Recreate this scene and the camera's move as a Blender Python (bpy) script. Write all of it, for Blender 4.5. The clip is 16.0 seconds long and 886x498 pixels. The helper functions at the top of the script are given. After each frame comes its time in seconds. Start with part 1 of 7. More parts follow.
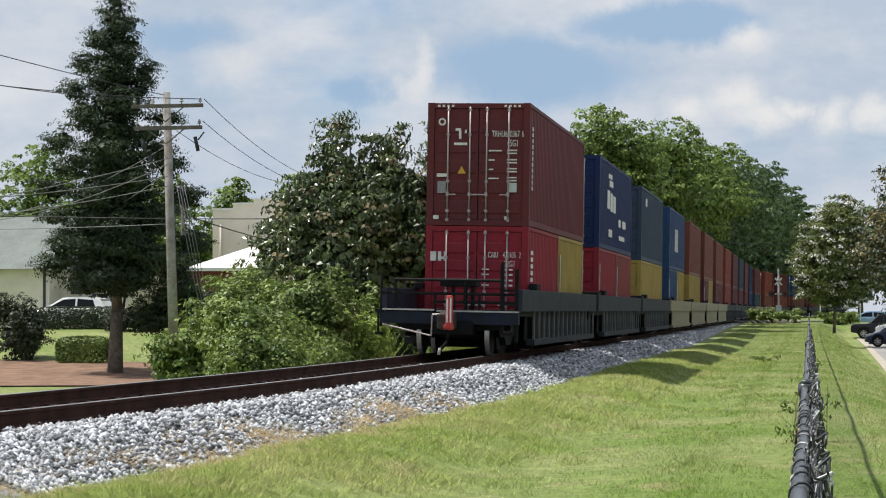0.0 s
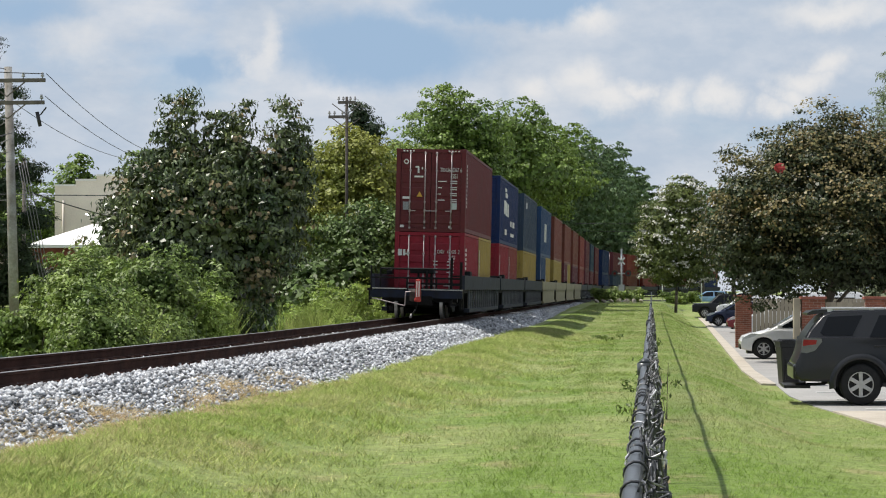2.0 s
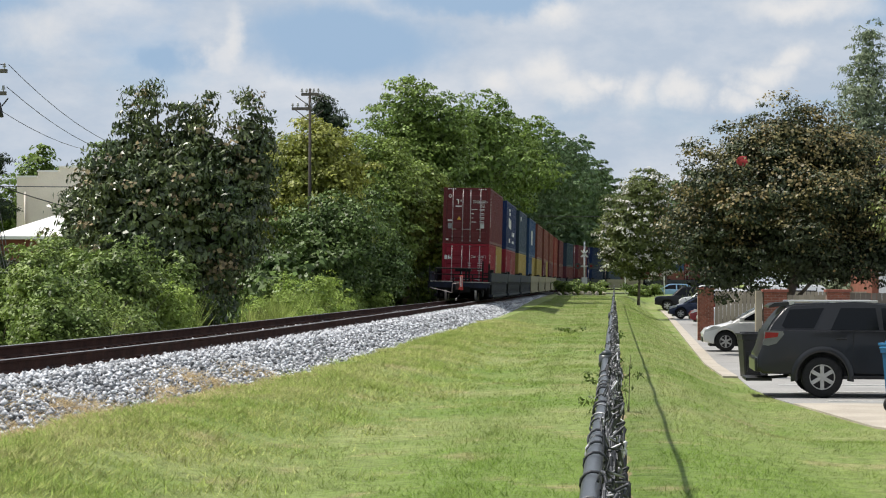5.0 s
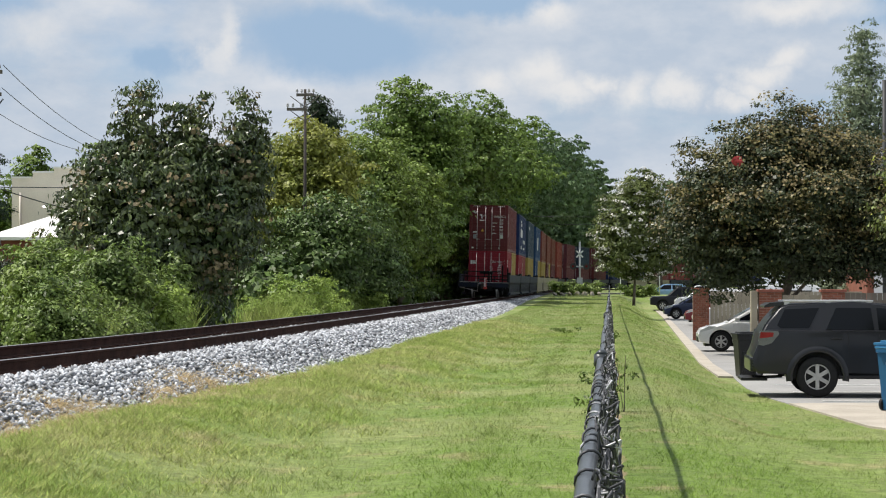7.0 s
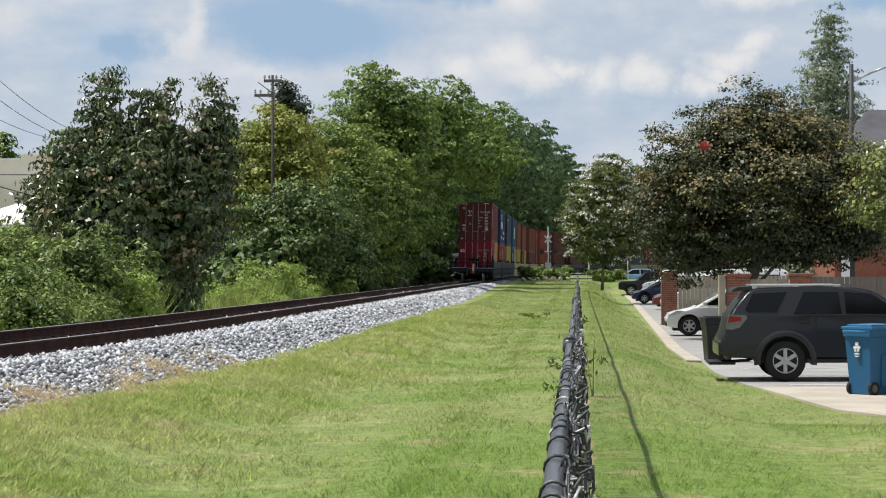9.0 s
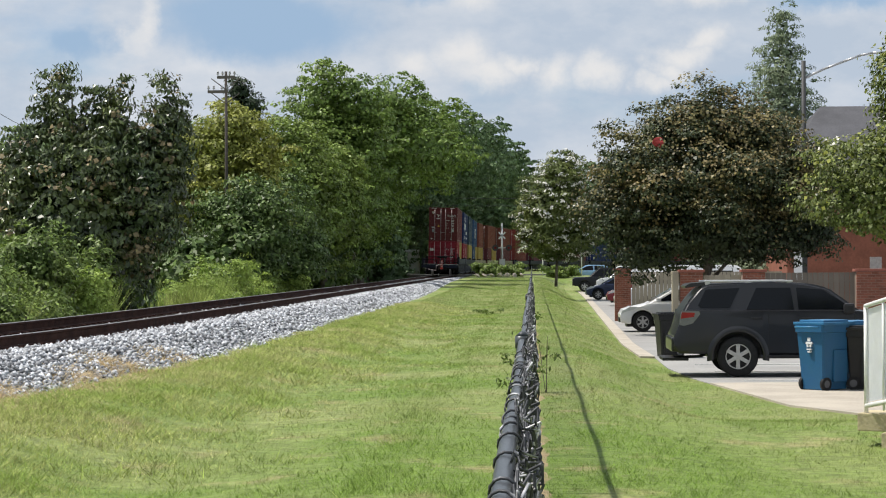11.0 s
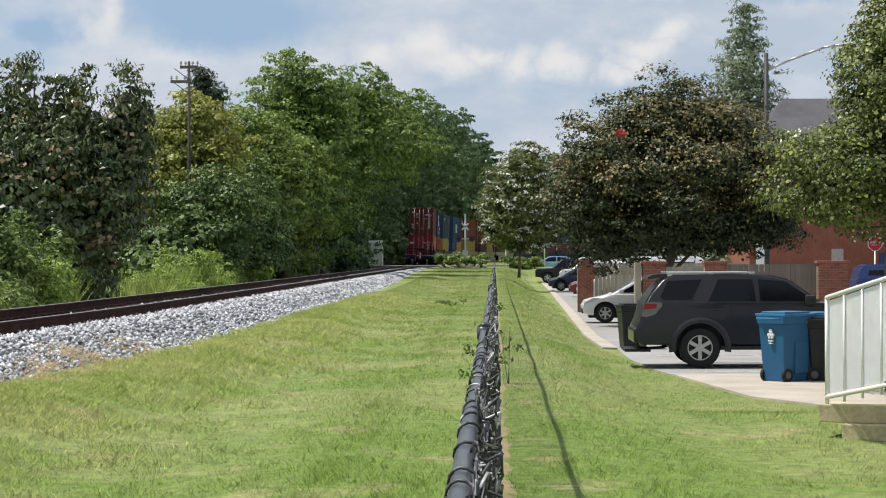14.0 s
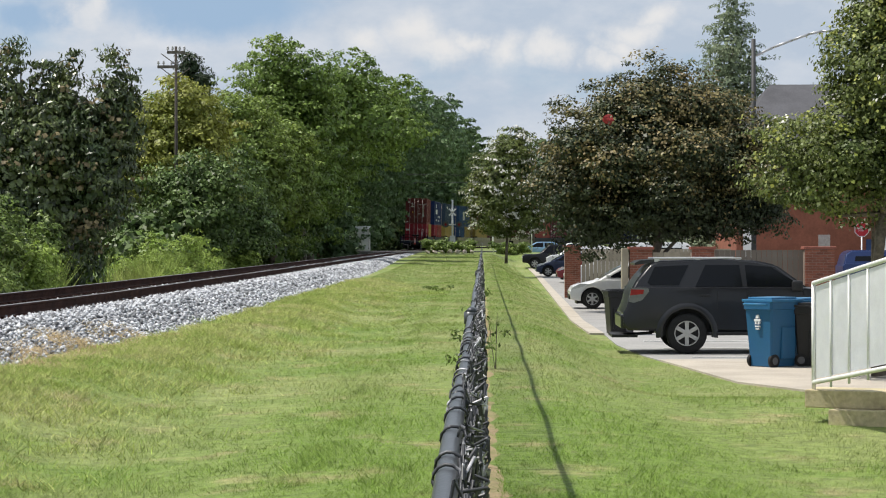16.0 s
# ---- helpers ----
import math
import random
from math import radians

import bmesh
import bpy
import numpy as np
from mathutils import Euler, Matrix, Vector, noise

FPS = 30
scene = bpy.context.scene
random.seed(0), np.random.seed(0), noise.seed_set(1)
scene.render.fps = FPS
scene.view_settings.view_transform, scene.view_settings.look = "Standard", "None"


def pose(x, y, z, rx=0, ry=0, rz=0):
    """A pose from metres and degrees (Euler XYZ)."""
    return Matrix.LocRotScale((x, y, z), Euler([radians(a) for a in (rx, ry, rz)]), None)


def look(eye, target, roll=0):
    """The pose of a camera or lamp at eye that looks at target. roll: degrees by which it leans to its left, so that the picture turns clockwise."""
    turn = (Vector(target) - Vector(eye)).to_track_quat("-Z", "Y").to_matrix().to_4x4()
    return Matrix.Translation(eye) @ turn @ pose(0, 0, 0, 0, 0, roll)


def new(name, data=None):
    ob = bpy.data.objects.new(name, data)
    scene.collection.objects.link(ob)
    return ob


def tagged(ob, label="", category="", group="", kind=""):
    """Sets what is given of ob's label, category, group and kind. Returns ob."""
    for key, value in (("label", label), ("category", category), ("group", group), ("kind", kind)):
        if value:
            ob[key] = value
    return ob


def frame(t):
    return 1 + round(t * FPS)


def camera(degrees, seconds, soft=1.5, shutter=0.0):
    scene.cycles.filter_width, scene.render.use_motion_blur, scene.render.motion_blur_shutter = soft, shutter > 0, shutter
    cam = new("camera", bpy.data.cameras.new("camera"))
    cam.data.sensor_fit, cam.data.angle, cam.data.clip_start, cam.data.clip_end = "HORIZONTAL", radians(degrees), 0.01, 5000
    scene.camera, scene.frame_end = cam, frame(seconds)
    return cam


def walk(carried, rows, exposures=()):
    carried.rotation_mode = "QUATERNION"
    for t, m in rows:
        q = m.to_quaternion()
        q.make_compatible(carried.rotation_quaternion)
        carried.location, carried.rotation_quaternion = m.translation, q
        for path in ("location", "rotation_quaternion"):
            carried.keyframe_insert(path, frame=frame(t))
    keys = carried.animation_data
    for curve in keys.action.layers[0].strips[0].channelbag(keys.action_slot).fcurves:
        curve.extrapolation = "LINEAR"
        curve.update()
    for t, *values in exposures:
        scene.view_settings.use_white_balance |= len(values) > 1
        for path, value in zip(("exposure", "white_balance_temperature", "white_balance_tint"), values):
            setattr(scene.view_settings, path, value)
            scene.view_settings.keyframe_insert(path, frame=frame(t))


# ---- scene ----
# ---------------------------------------------------------------- camera
EYE = 1.65
cam = camera(23.31, 16.0, soft=1.1)
TURNS = [
    (0.0, 9.682, 1.681, -0.248, -0.0071, 0.0016),
    (0.5, 8.274, 1.506, -0.325, -0.0046, 0.0075),
    (1.0, 7.123, 1.296, -0.239, 0.0001, 0.0054),
    (1.5, 6.224, 1.166, -0.145, 0.0063, 0.0013),
    (2.0, 5.559, 1.093, -0.031, 0.0091, 0.0048),
    (2.5, 5.128, 1.061, -0.004, 0.0094, 0.0066),
    (3.0, 4.857, 1.001, 0.030, 0.0101, 0.0041),
    (3.5, 4.724, 0.926, 0.009, 0.0109, 0.0009),
    (4.0, 4.661, 0.880, 0.012, 0.0121, 0.0008),
    (6.5, 4.484, 0.914, 0.092, 0.0178, -0.0028),
    (7.0, 4.454, 0.905, 0.000, 0.0172, -0.0042),
    (7.5, 4.384, 0.859, -0.007, 0.0170, 0.0010),
    (8.0, 4.223, 0.746, -0.085, 0.0178, 0.0017),
    (8.5, 3.950, 0.623, -0.160, 0.0189, -0.0006),
    (9.0, 3.615, 0.518, -0.247, 0.0169, -0.0015),
    (9.5, 3.268, 0.471, -0.259, 0.0215, -0.0015),
    (10.0, 2.953, 0.446, -0.288, 0.0231, -0.0009),
    (12.5, 1.730, 0.370, -0.263, 0.0325, -0.0005),
    (13.0, 1.572, 0.335, -0.222, 0.0329, -0.0034),
    (13.5, 1.470, 0.266, -0.222, 0.0308, -0.0034),
    (14.0, 1.410, 0.170, -0.184, 0.0324, -0.0028),
    (14.5, 1.376, 0.078, -0.197, 0.0301, -0.0028),
    (15.0, 1.305, -0.014, -0.196, 0.0346, -0.0028),
    (15.5, 1.198, -0.126, -0.208, 0.0312, -0.0037),
    (16.0, 1.068, -0.213, -0.150, 0.0327, -0.0051),
]
walk(cam, [(t, pose(dx, 0, EYE + dz, 90 + pitch, -roll, yaw)) for t, yaw, pitch, roll, dx, dz in TURNS])

# ---------------------------------------------------------------- light
SUN_EL, SUN_AZ = 62.5, -82.0   # degrees; azimuth from +y towards +x
world = bpy.data.worlds.new("sky")
scene.world = world
world.use_nodes = True


def build_sky():
    nt = world.node_tree
    nt.nodes.clear()
    N = nt.nodes.new
    out, bg = N("ShaderNodeOutputWorld"), N("ShaderNodeBackground")
    sky = N("ShaderNodeTexSky")
    sky.sky_type, sky.sun_disc = "NISHITA", False
    sky.sun_elevation, sky.sun_rotation = radians(SUN_EL), radians(SUN_AZ)
    sky.air_density, sky.dust_density = 1.0, 0.6
    L = nt.links.new
    tc, mp = N("ShaderNodeTexCoord"), N("ShaderNodeMapping")
    mp.inputs["Scale"].default_value = (1, 1, 2.0)
    mp.inputs["Location"].default_value = (0.31, 0.2, 0.1)
    L(tc.outputs["Generated"], mp.inputs["Vector"])

    def cloud_noise(scale, detail, rough, lo, hi, dark, light):
        n, r = N("ShaderNodeTexNoise"), N("ShaderNodeValToRGB")
        n.inputs["Scale"].default_value, n.inputs["Detail"].default_value, n.inputs["Roughness"].default_value = scale, detail, rough
        r.color_ramp.elements[0].position, r.color_ramp.elements[1].position = lo, hi
        r.color_ramp.elements[0].color, r.color_ramp.elements[1].color = (*dark, 1), (*light, 1)
        L(mp.outputs["Vector"], n.inputs["Vector"]), L(n.outputs["Fac"], r.inputs["Fac"])
        return n, r.outputs["Color"]

    def mixed(fac, one, two, mode="MIX"):
        m = N("ShaderNodeMixRGB")
        m.blend_type = mode
        for value, socket in ((fac, "Fac"), (one, "Color1"), (two, "Color2")):
            if isinstance(value, (int, float, tuple)):
                m.inputs[socket].default_value = value
            else:
                L(value, m.inputs[socket])
        return m.outputs["Color"]

    # the direction, ruffled, so that the clouds' edges are uneven
    ruffle = N("ShaderNodeTexNoise")
    ruffle.inputs["Scale"].default_value, ruffle.inputs["Detail"].default_value, ruffle.inputs["Roughness"].default_value = 26, 8, 0.62
    L(tc.outputs["Generated"], ruffle.inputs["Vector"])
    shift, add = N("ShaderNodeVectorMath"), N("ShaderNodeVectorMath")
    shift.operation, add.operation = "MULTIPLY_ADD", "ADD"
    shift.inputs[1].default_value, shift.inputs[2].default_value = (0.05, 0.05, 0.03), (-0.025, -0.025, -0.015)
    L(ruffle.outputs["Color"], shift.inputs[0]), L(tc.outputs["Generated"], add.inputs[0]), L(shift.outputs["Vector"], add.inputs[1])

    def spots(places, inner, outer):
        total = None
        for x, z, rx, rz in places:
            m, ln, mr = N("ShaderNodeMapping"), N("ShaderNodeVectorMath"), N("ShaderNodeMapRange")
            ln.operation = "LENGTH"
            m.vector_type = "POINT"
            m.inputs["Scale"].default_value = (1 / rx, 0.4 / rx, 1 / rz)
            m.inputs["Location"].default_value = (-x / rx, -0.99 * 0.4 / rx, -z / rz)
            mr.interpolation_type = "SMOOTHSTEP"
            mr.inputs["From Min"].default_value, mr.inputs["From Max"].default_value = outer, inner
            L(add.outputs["Vector"], m.inputs["Vector"]), L(m.outputs["Vector"], ln.inputs[0]), L(ln.outputs["Value"], mr.inputs["Value"])
            if total is None:
                total = mr.outputs["Result"]
            else:
                mx = N("ShaderNodeMath")
                mx.operation = "MAXIMUM"
                L(total, mx.inputs[0]), L(mr.outputs["Result"], mx.inputs[1])
                total = mx.outputs["Value"]
        return total

    _, cover = cloud_noise(6.0, 9, 0.55, 0.22, 0.42, (0, 0, 0), (1, 1, 1))
    _, shade = cloud_noise(13.0, 8, 0.6, 0.4, 0.68, (4.9, 5.7, 6.8), (7.0, 7.3, 7.8))
    col = mixed(cover, mixed(1.0, sky.outputs["Color"], (0.66, 0.86, 1.12, 1), "MULTIPLY"), shade)
    blue = spots(((-0.125, 0.112, 0.055, 0.02), (-0.205, 0.104, 0.018, 0.009), (-0.285, 0.128, 0.03, 0.014), (0.14, 0.125, 0.04, 0.012), (-0.06, 0.132, 0.05, 0.012)), 0.5, 1.2)
    col = mixed(blue, col, (3.5, 4.9, 6.7, 1))
    puff = spots(((-0.0565, 0.0926, 0.011, 0.006), (-0.030, 0.0965, 0.012, 0.008), (-0.021, 0.090, 0.016, 0.006), (-0.006, 0.0926, 0.009, 0.005), (0.012, 0.0873, 0.012, 0.007), (0.033, 0.089, 0.010, 0.006),
                  (0.077, 0.104, 0.011, 0.006), (0.068, 0.097, 0.010, 0.006), (0.061, 0.091, 0.009, 0.006), (0.054, 0.085, 0.008, 0.005), (-0.18, 0.113, 0.007, 0.014), (-0.265, 0.113, 0.014, 0.01), (0.085, 0.127, 0.03, 0.006), (-0.03, 0.125, 0.014, 0.006)), 0.0, 1.75)
    col = mixed(puff, col, (8.0, 7.95, 7.95, 1))
    L(col, bg.inputs["Color"])
    bg.inputs["Strength"].default_value = 0.1
    L(bg.outputs["Background"], out.inputs["Surface"])


build_sky()
sun = new("sun", bpy.data.lights.new("sun", "SUN"))
sun.data.energy, sun.data.angle, sun.data.color = 5.6, radians(0.6), (1.0, 0.95, 0.87)
_d = Vector((math.sin(radians(SUN_AZ)) * math.cos(radians(SUN_EL)), math.cos(radians(SUN_AZ)) * math.cos(radians(SUN_EL)), math.sin(radians(SUN_EL))))
sun.matrix_world = look(_d * 100, (0, 0, 0))
scene.view_settings.exposure = 0.0

# ---------------------------------------------------------------- materials
MATS = {}


def mat(name, colour, rough=0.6, metal=0.0, vary=0.15, scale=8.0, bump=0.0, second=None, fine=60.0, island=0.0, translucent=0.0, cut=(0.35, 0.65), rand=0.0, spec=0.3):
    """A procedural surface: two scales of noise between colour and second, optional relief."""
    if name in MATS:
        return MATS[name]
    m = bpy.data.materials.new(name)
    m.use_nodes = True
    nt = m.node_tree
    b = nt.nodes["Principled BSDF"]
    N, L = nt.nodes.new, nt.links.new
    tc = N("ShaderNodeTexCoord")
    a, f = N("ShaderNodeTexNoise"), N("ShaderNodeTexNoise")
    a.inputs["Scale"].default_value, a.inputs["Detail"].default_value = scale, 6
    f.inputs["Scale"].default_value, f.inputs["Detail"].default_value = fine, 4
    L(tc.outputs["Object"], a.inputs["Vector"]), L(tc.outputs["Object"], f.inputs["Vector"])
    r = N("ShaderNodeValToRGB")
    r.color_ramp.elements[0].position, r.color_ramp.elements[1].position = cut
    second = second or tuple(c * (1 - 1.6 * vary) for c in colour)
    r.color_ramp.elements[0].color, r.color_ramp.elements[1].color = (*second, 1), (*colour, 1)
    L(a.outputs["Fac"], r.inputs["Fac"])
    h = N("ShaderNodeHueSaturation")
    mr = N("ShaderNodeMapRange")
    mr.inputs["To Min"].default_value, mr.inputs["To Max"].default_value = 1 - vary, 1 + vary
    mr.inputs["From Min"].default_value, mr.inputs["From Max"].default_value = 0.25, 0.75
    L(f.outputs["Fac"], mr.inputs["Value"])
    L(r.outputs["Color"], h.inputs["Color"])
    last = mr.outputs["Result"]
    for amount, node, socket in ((island, "ShaderNodeNewGeometry", "Random Per Island"), (rand, "ShaderNodeObjectInfo", "Random")):
        if amount:
            g, m2, mu = N(node), N("ShaderNodeMapRange"), N("ShaderNodeMath")
            m2.inputs["To Min"].default_value, m2.inputs["To Max"].default_value = 1 - amount, 1 + amount
            mu.operation = "MULTIPLY"
            L(g.outputs[socket], m2.inputs["Value"]), L(m2.outputs["Result"], mu.inputs[0]), L(last, mu.inputs[1])
            last = mu.outputs["Value"]
    L(last, h.inputs["Value"])
    L(h.outputs["Color"], b.inputs["Base Color"])
    b.inputs["Roughness"].default_value, b.inputs["Metallic"].default_value = rough, metal
    b.inputs["Specular IOR Level"].default_value = spec
    if bump:
        bn = N("ShaderNodeBump")
        bn.inputs["Strength"].default_value, bn.inputs["Distance"].default_value = bump, 0.02
        L(f.outputs["Fac"], bn.inputs["Height"]), L(bn.outputs["Normal"], b.inputs["Normal"])
    if translucent:
        t, s = N("ShaderNodeBsdfTranslucent"), N("ShaderNodeMixShader")
        s.inputs["Fac"].default_value = translucent
        L(h.outputs["Color"], t.inputs["Color"])
        L(b.outputs["BSDF"], s.inputs[1]), L(t.outputs["BSDF"], s.inputs[2])
        L(s.outputs["Shader"], nt.nodes["Material Output"].inputs["Surface"])
    MATS[name] = m
    return m


def glass_mat(name, colour=(0.02, 0.025, 0.03), rough=0.08):
    m = mat(name, colour, rough, 0.0, 0.05, 2)
    m.node_tree.nodes["Principled BSDF"].inputs["Specular IOR Level"].default_value = 0.22
    return m


def grass_mat(name, lush, pale, straw, blade=True, straw_at=(0.56, 0.72)):
    """Turf: lush and pale patches, straw flecks; blades take their light much as the sward does."""
    m = bpy.data.materials.new(name)
    m.use_nodes = True
    nt = m.node_tree
    b = nt.nodes["Principled BSDF"]
    N, L = nt.nodes.new, nt.links.new
    tc = N("ShaderNodeTexCoord")

    def layer(scale, detail, lo, hi):
        n, r = N("ShaderNodeTexNoise"), N("ShaderNodeMapRange")
        n.inputs["Scale"].default_value, n.inputs["Detail"].default_value, n.inputs["Roughness"].default_value = scale, detail, 0.6
        r.inputs["From Min"].default_value, r.inputs["From Max"].default_value = lo, hi
        L(tc.outputs["Object"], n.inputs["Vector"]), L(n.outputs["Fac"], r.inputs["Value"])
        return r.outputs["Result"]

    def mixed(fac, one, two):
        x = N("ShaderNodeMixRGB")
        L(fac, x.inputs["Fac"])
        for v, k in ((one, "Color1"), (two, "Color2")):
            if isinstance(v, tuple):
                x.inputs[k].default_value = (*v, 1)
            else:
                L(v, x.inputs[k])
        return x.outputs["Color"]

    patch = layer(0.28, 7, 0.4, 0.62)
    # one rank green patch of the lawn near the fence
    mp, ln, near, low = N("ShaderNodeMapping"), N("ShaderNodeVectorMath"), N("ShaderNodeMapRange"), N("ShaderNodeMath")
    ln.operation, low.operation = "LENGTH", "MINIMUM"
    mp.inputs["Scale"].default_value, mp.inputs["Location"].default_value = (0.36, 0.12, 0.0), (-0.05, -2.0, 0.0)
    near.inputs["From Min"].default_value, near.inputs["From Max"].default_value = 0.55, 1.6
    L(tc.outputs["Object"], mp.inputs["Vector"]), L(mp.outputs["Vector"], ln.inputs[0]), L(ln.outputs["Value"], near.inputs["Value"])
    L(patch, low.inputs[0]), L(near.outputs["Result"], low.inputs[1])
    wob = N("ShaderNodeMath")
    wob.operation = "MULTIPLY_ADD"
    wob.inputs[1].default_value = 0.18
    L(layer(2.2, 5, 0.35, 0.65), wob.inputs[0]), L(low.outputs["Value"], wob.inputs[2])
    col = mixed(wob.outputs["Value"], lush, pale)
    col = mixed(layer(0.9, 8, *straw_at), col, straw)
    h, mu = N("ShaderNodeHueSaturation"), N("ShaderNodeMath")
    mu.operation = "MULTIPLY"
    v = N("ShaderNodeMapRange")
    v.inputs["To Min"].default_value, v.inputs["To Max"].default_value = (0.56, 1.18)
    L(layer(7.0, 6, 0.3, 0.7), v.inputs["Value"])
    L(v.outputs["Result"], mu.inputs[0])
    mu.inputs[1].default_value = 1.0
    if blade:
        g, r = N("ShaderNodeNewGeometry"), N("ShaderNodeMapRange")
        r.inputs["To Min"].default_value, r.inputs["To Max"].default_value = 0.7, 1.3
        L(g.outputs["Random Per Island"], r.inputs["Value"]), L(r.outputs["Result"], mu.inputs[1])
    L(mu.outputs["Value"], h.inputs["Value"]), L(col, h.inputs["Color"]), L(h.outputs["Color"], b.inputs["Base Color"])
    b.inputs["Roughness"].default_value, b.inputs["Specular IOR Level"].default_value = 0.7, 0.15
    if blade:
        up, nn = N("ShaderNodeVectorMath"), N("ShaderNodeVectorMath")
        up.operation, nn.operation = "ADD", "NORMALIZE"
        up.inputs[1].default_value = (0, 0, 1.3)
        L(g.outputs["Normal"], up.inputs[0]), L(up.outputs["Vector"], nn.inputs[0]), L(nn.outputs["Vector"], b.inputs["Normal"])
        t, sh = N("ShaderNodeBsdfTranslucent"), N("ShaderNodeMixShader")
        sh.inputs["Fac"].default_value = 0.25
        L(h.outputs["Color"], t.inputs["Color"]), L(b.outputs["BSDF"], sh.inputs[1]), L(t.outputs["BSDF"], sh.inputs[2])
        L(sh.outputs["Shader"], nt.nodes["Material Output"].inputs["Surface"])
    else:
        bn = N("ShaderNodeBump")
        bn.inputs["Strength"].default_value, bn.inputs["Distance"].default_value = 0.7, 0.03
        L(layer(16.0, 6, 0.2, 0.8), bn.inputs["Height"]), L(bn.outputs["Normal"], b.inputs["Normal"])
    return m


# ---------------------------------------------------------------- mesh helpers
def box(bm, x0, x1, y0, y1, z0, z1, bevel=0.0):
    vs = [bm.verts.new((x, y, z)) for x in (x0, x1) for y in (y0, y1) for z in (z0, z1)]
    fs = [bm.faces.new([vs[i] for i in q]) for q in ((0, 1, 3, 2), (4, 6, 7, 5), (0, 4, 5, 1), (2, 3, 7, 6), (0, 2, 6, 4), (1, 5, 7, 3))]
    if bevel:
        es = list({e for f in fs for e in f.edges})
        bmesh.ops.bevel(bm, geom=es, offset=bevel, segments=2, affect="EDGES", profile=0.6)


def rod(bm, p, q, r, n=8, r2=None, caps=True):
    p, q = Vector(p), Vector(q)
    r2 = r if r2 is None else r2
    d = (q - p).normalized()
    u = d.orthogonal().normalized()
    w = d.cross(u)
    rings = []
    for c, rr in ((p, r), (q, r2)):
        rings.append([bm.verts.new(c + rr * (math.cos(2 * math.pi * i / n) * u + math.sin(2 * math.pi * i / n) * w)) for i in range(n)])
    for i in range(n):
        f = bm.faces.new((rings[0][i], rings[0][(i + 1) % n], rings[1][(i + 1) % n], rings[1][i]))
        f.smooth = n > 6
    if caps:
        bm.faces.new(rings[0][::-1]), bm.faces.new(rings[1])


def tube(bm, pts, r, n=5):
    """One unbroken tube through the points."""
    pts = [Vector(p) for p in pts]
    rings = []
    for i, p in enumerate(pts):
        d = (pts[min(i + 1, len(pts) - 1)] - pts[max(i - 1, 0)]).normalized()
        u = d.cross(Vector((0.31, 0.17, 0.93))).normalized()
        w = d.cross(u)
        rings.append([bm.verts.new(p + r * (math.cos(2 * math.pi * k / n) * u + math.sin(2 * math.pi * k / n) * w)) for k in range(n)])
    for a, b in zip(rings, rings[1:]):
        for k in range(n):
            bm.faces.new((a[k], a[(k + 1) % n], b[(k + 1) % n], b[k])).smooth = True
    bm.faces.new(rings[0][::-1]), bm.faces.new(rings[-1])


def prism(bm, outline, x0, x1):
    """An outline of (y, z) pushed from x0 to x1."""
    a = [bm.verts.new((x0, y, z)) for y, z in outline]
    b = [bm.verts.new((x1, y, z)) for y, z in outline]
    n = len(a)
    for i in range(n):
        bm.faces.new((a[i], a[(i + 1) % n], b[(i + 1) % n], b[i]))
    bm.faces.new(a[::-1]), bm.faces.new(b)


def mesh_of(name, bm, material):
    me = bpy.data.meshes.new(name)
    bmesh.ops.recalc_face_normals(bm, faces=bm.faces)
    bm.to_mesh(me)
    bm.free()
    me.materials.append(material)
    return me


def part(name, bm, material, parent, label="", kind=""):
    data = bm if isinstance(bm, bpy.types.Mesh) else mesh_of(name, bm, material)
    ob = new(name, data)
    ob.parent = parent
    return tagged(ob, label, kind=kind)


def thing(name, label, category, m=None, group="", kind=""):
    ob = tagged(new(name), label, category, group, kind)
    if m is not None:
        ob.matrix_basis = m
    return ob


def single(name, bm, material, label="", category="", m=None, group="", kind=""):
    data = bm if isinstance(bm, bpy.types.Mesh) else mesh_of(name, bm, material)
    ob = tagged(new(name, data), label, category, group, kind)
    if m is not None:
        ob.matrix_basis = m
    return ob


def quick_mesh(name, verts, faces, material, smooth=False):
    """verts (n, 3), faces (m, k) as arrays."""
    me = bpy.data.meshes.new(name)
    verts, faces = np.asarray(verts, np.float32), np.asarray(faces, np.int32)
    k = faces.shape[1]
    me.vertices.add(len(verts)), me.loops.add(faces.size), me.polygons.add(len(faces))
    me.vertices.foreach_set("co", verts.ravel())
    me.loops.foreach_set("vertex_index", faces.ravel())
    me.polygons.foreach_set("loop_start", np.arange(0, faces.size, k, dtype=np.int32))
    me.update(calc_edges=True)
    if smooth:
        me.polygons.foreach_set("use_smooth", np.ones(len(faces), bool))
    me.materials.append(material)
    return me


# ---------------------------------------------------------------- lie of the land
RAIL_Z, LEAN = 0.71, 1.3


def track_x(y):
    near, far = max(0.0, 44 - y), max(0.0, y - 240)
    return -7.75 - 0.5 * (near / 18) ** 2 + far * far / 1000


def track_pose(y):
    slope = (track_x(y + 0.5) - track_x(y - 0.5))
    return pose(track_x(y), y, RAIL_Z, 0, LEAN, -math.degrees(math.atan(slope)))


def smooth(a, b, v):
    t = np.clip((v - a) / (b - a), 0, 1)
    return t * t * (3 - 2 * t)


LOT_Z = -0.53


def track_xs(y):
    near, far = np.maximum(0.0, 44 - y), np.maximum(0.0, y - 240)
    return -7.75 - 0.5 * (near / 18) ** 2 + far * far / 1000


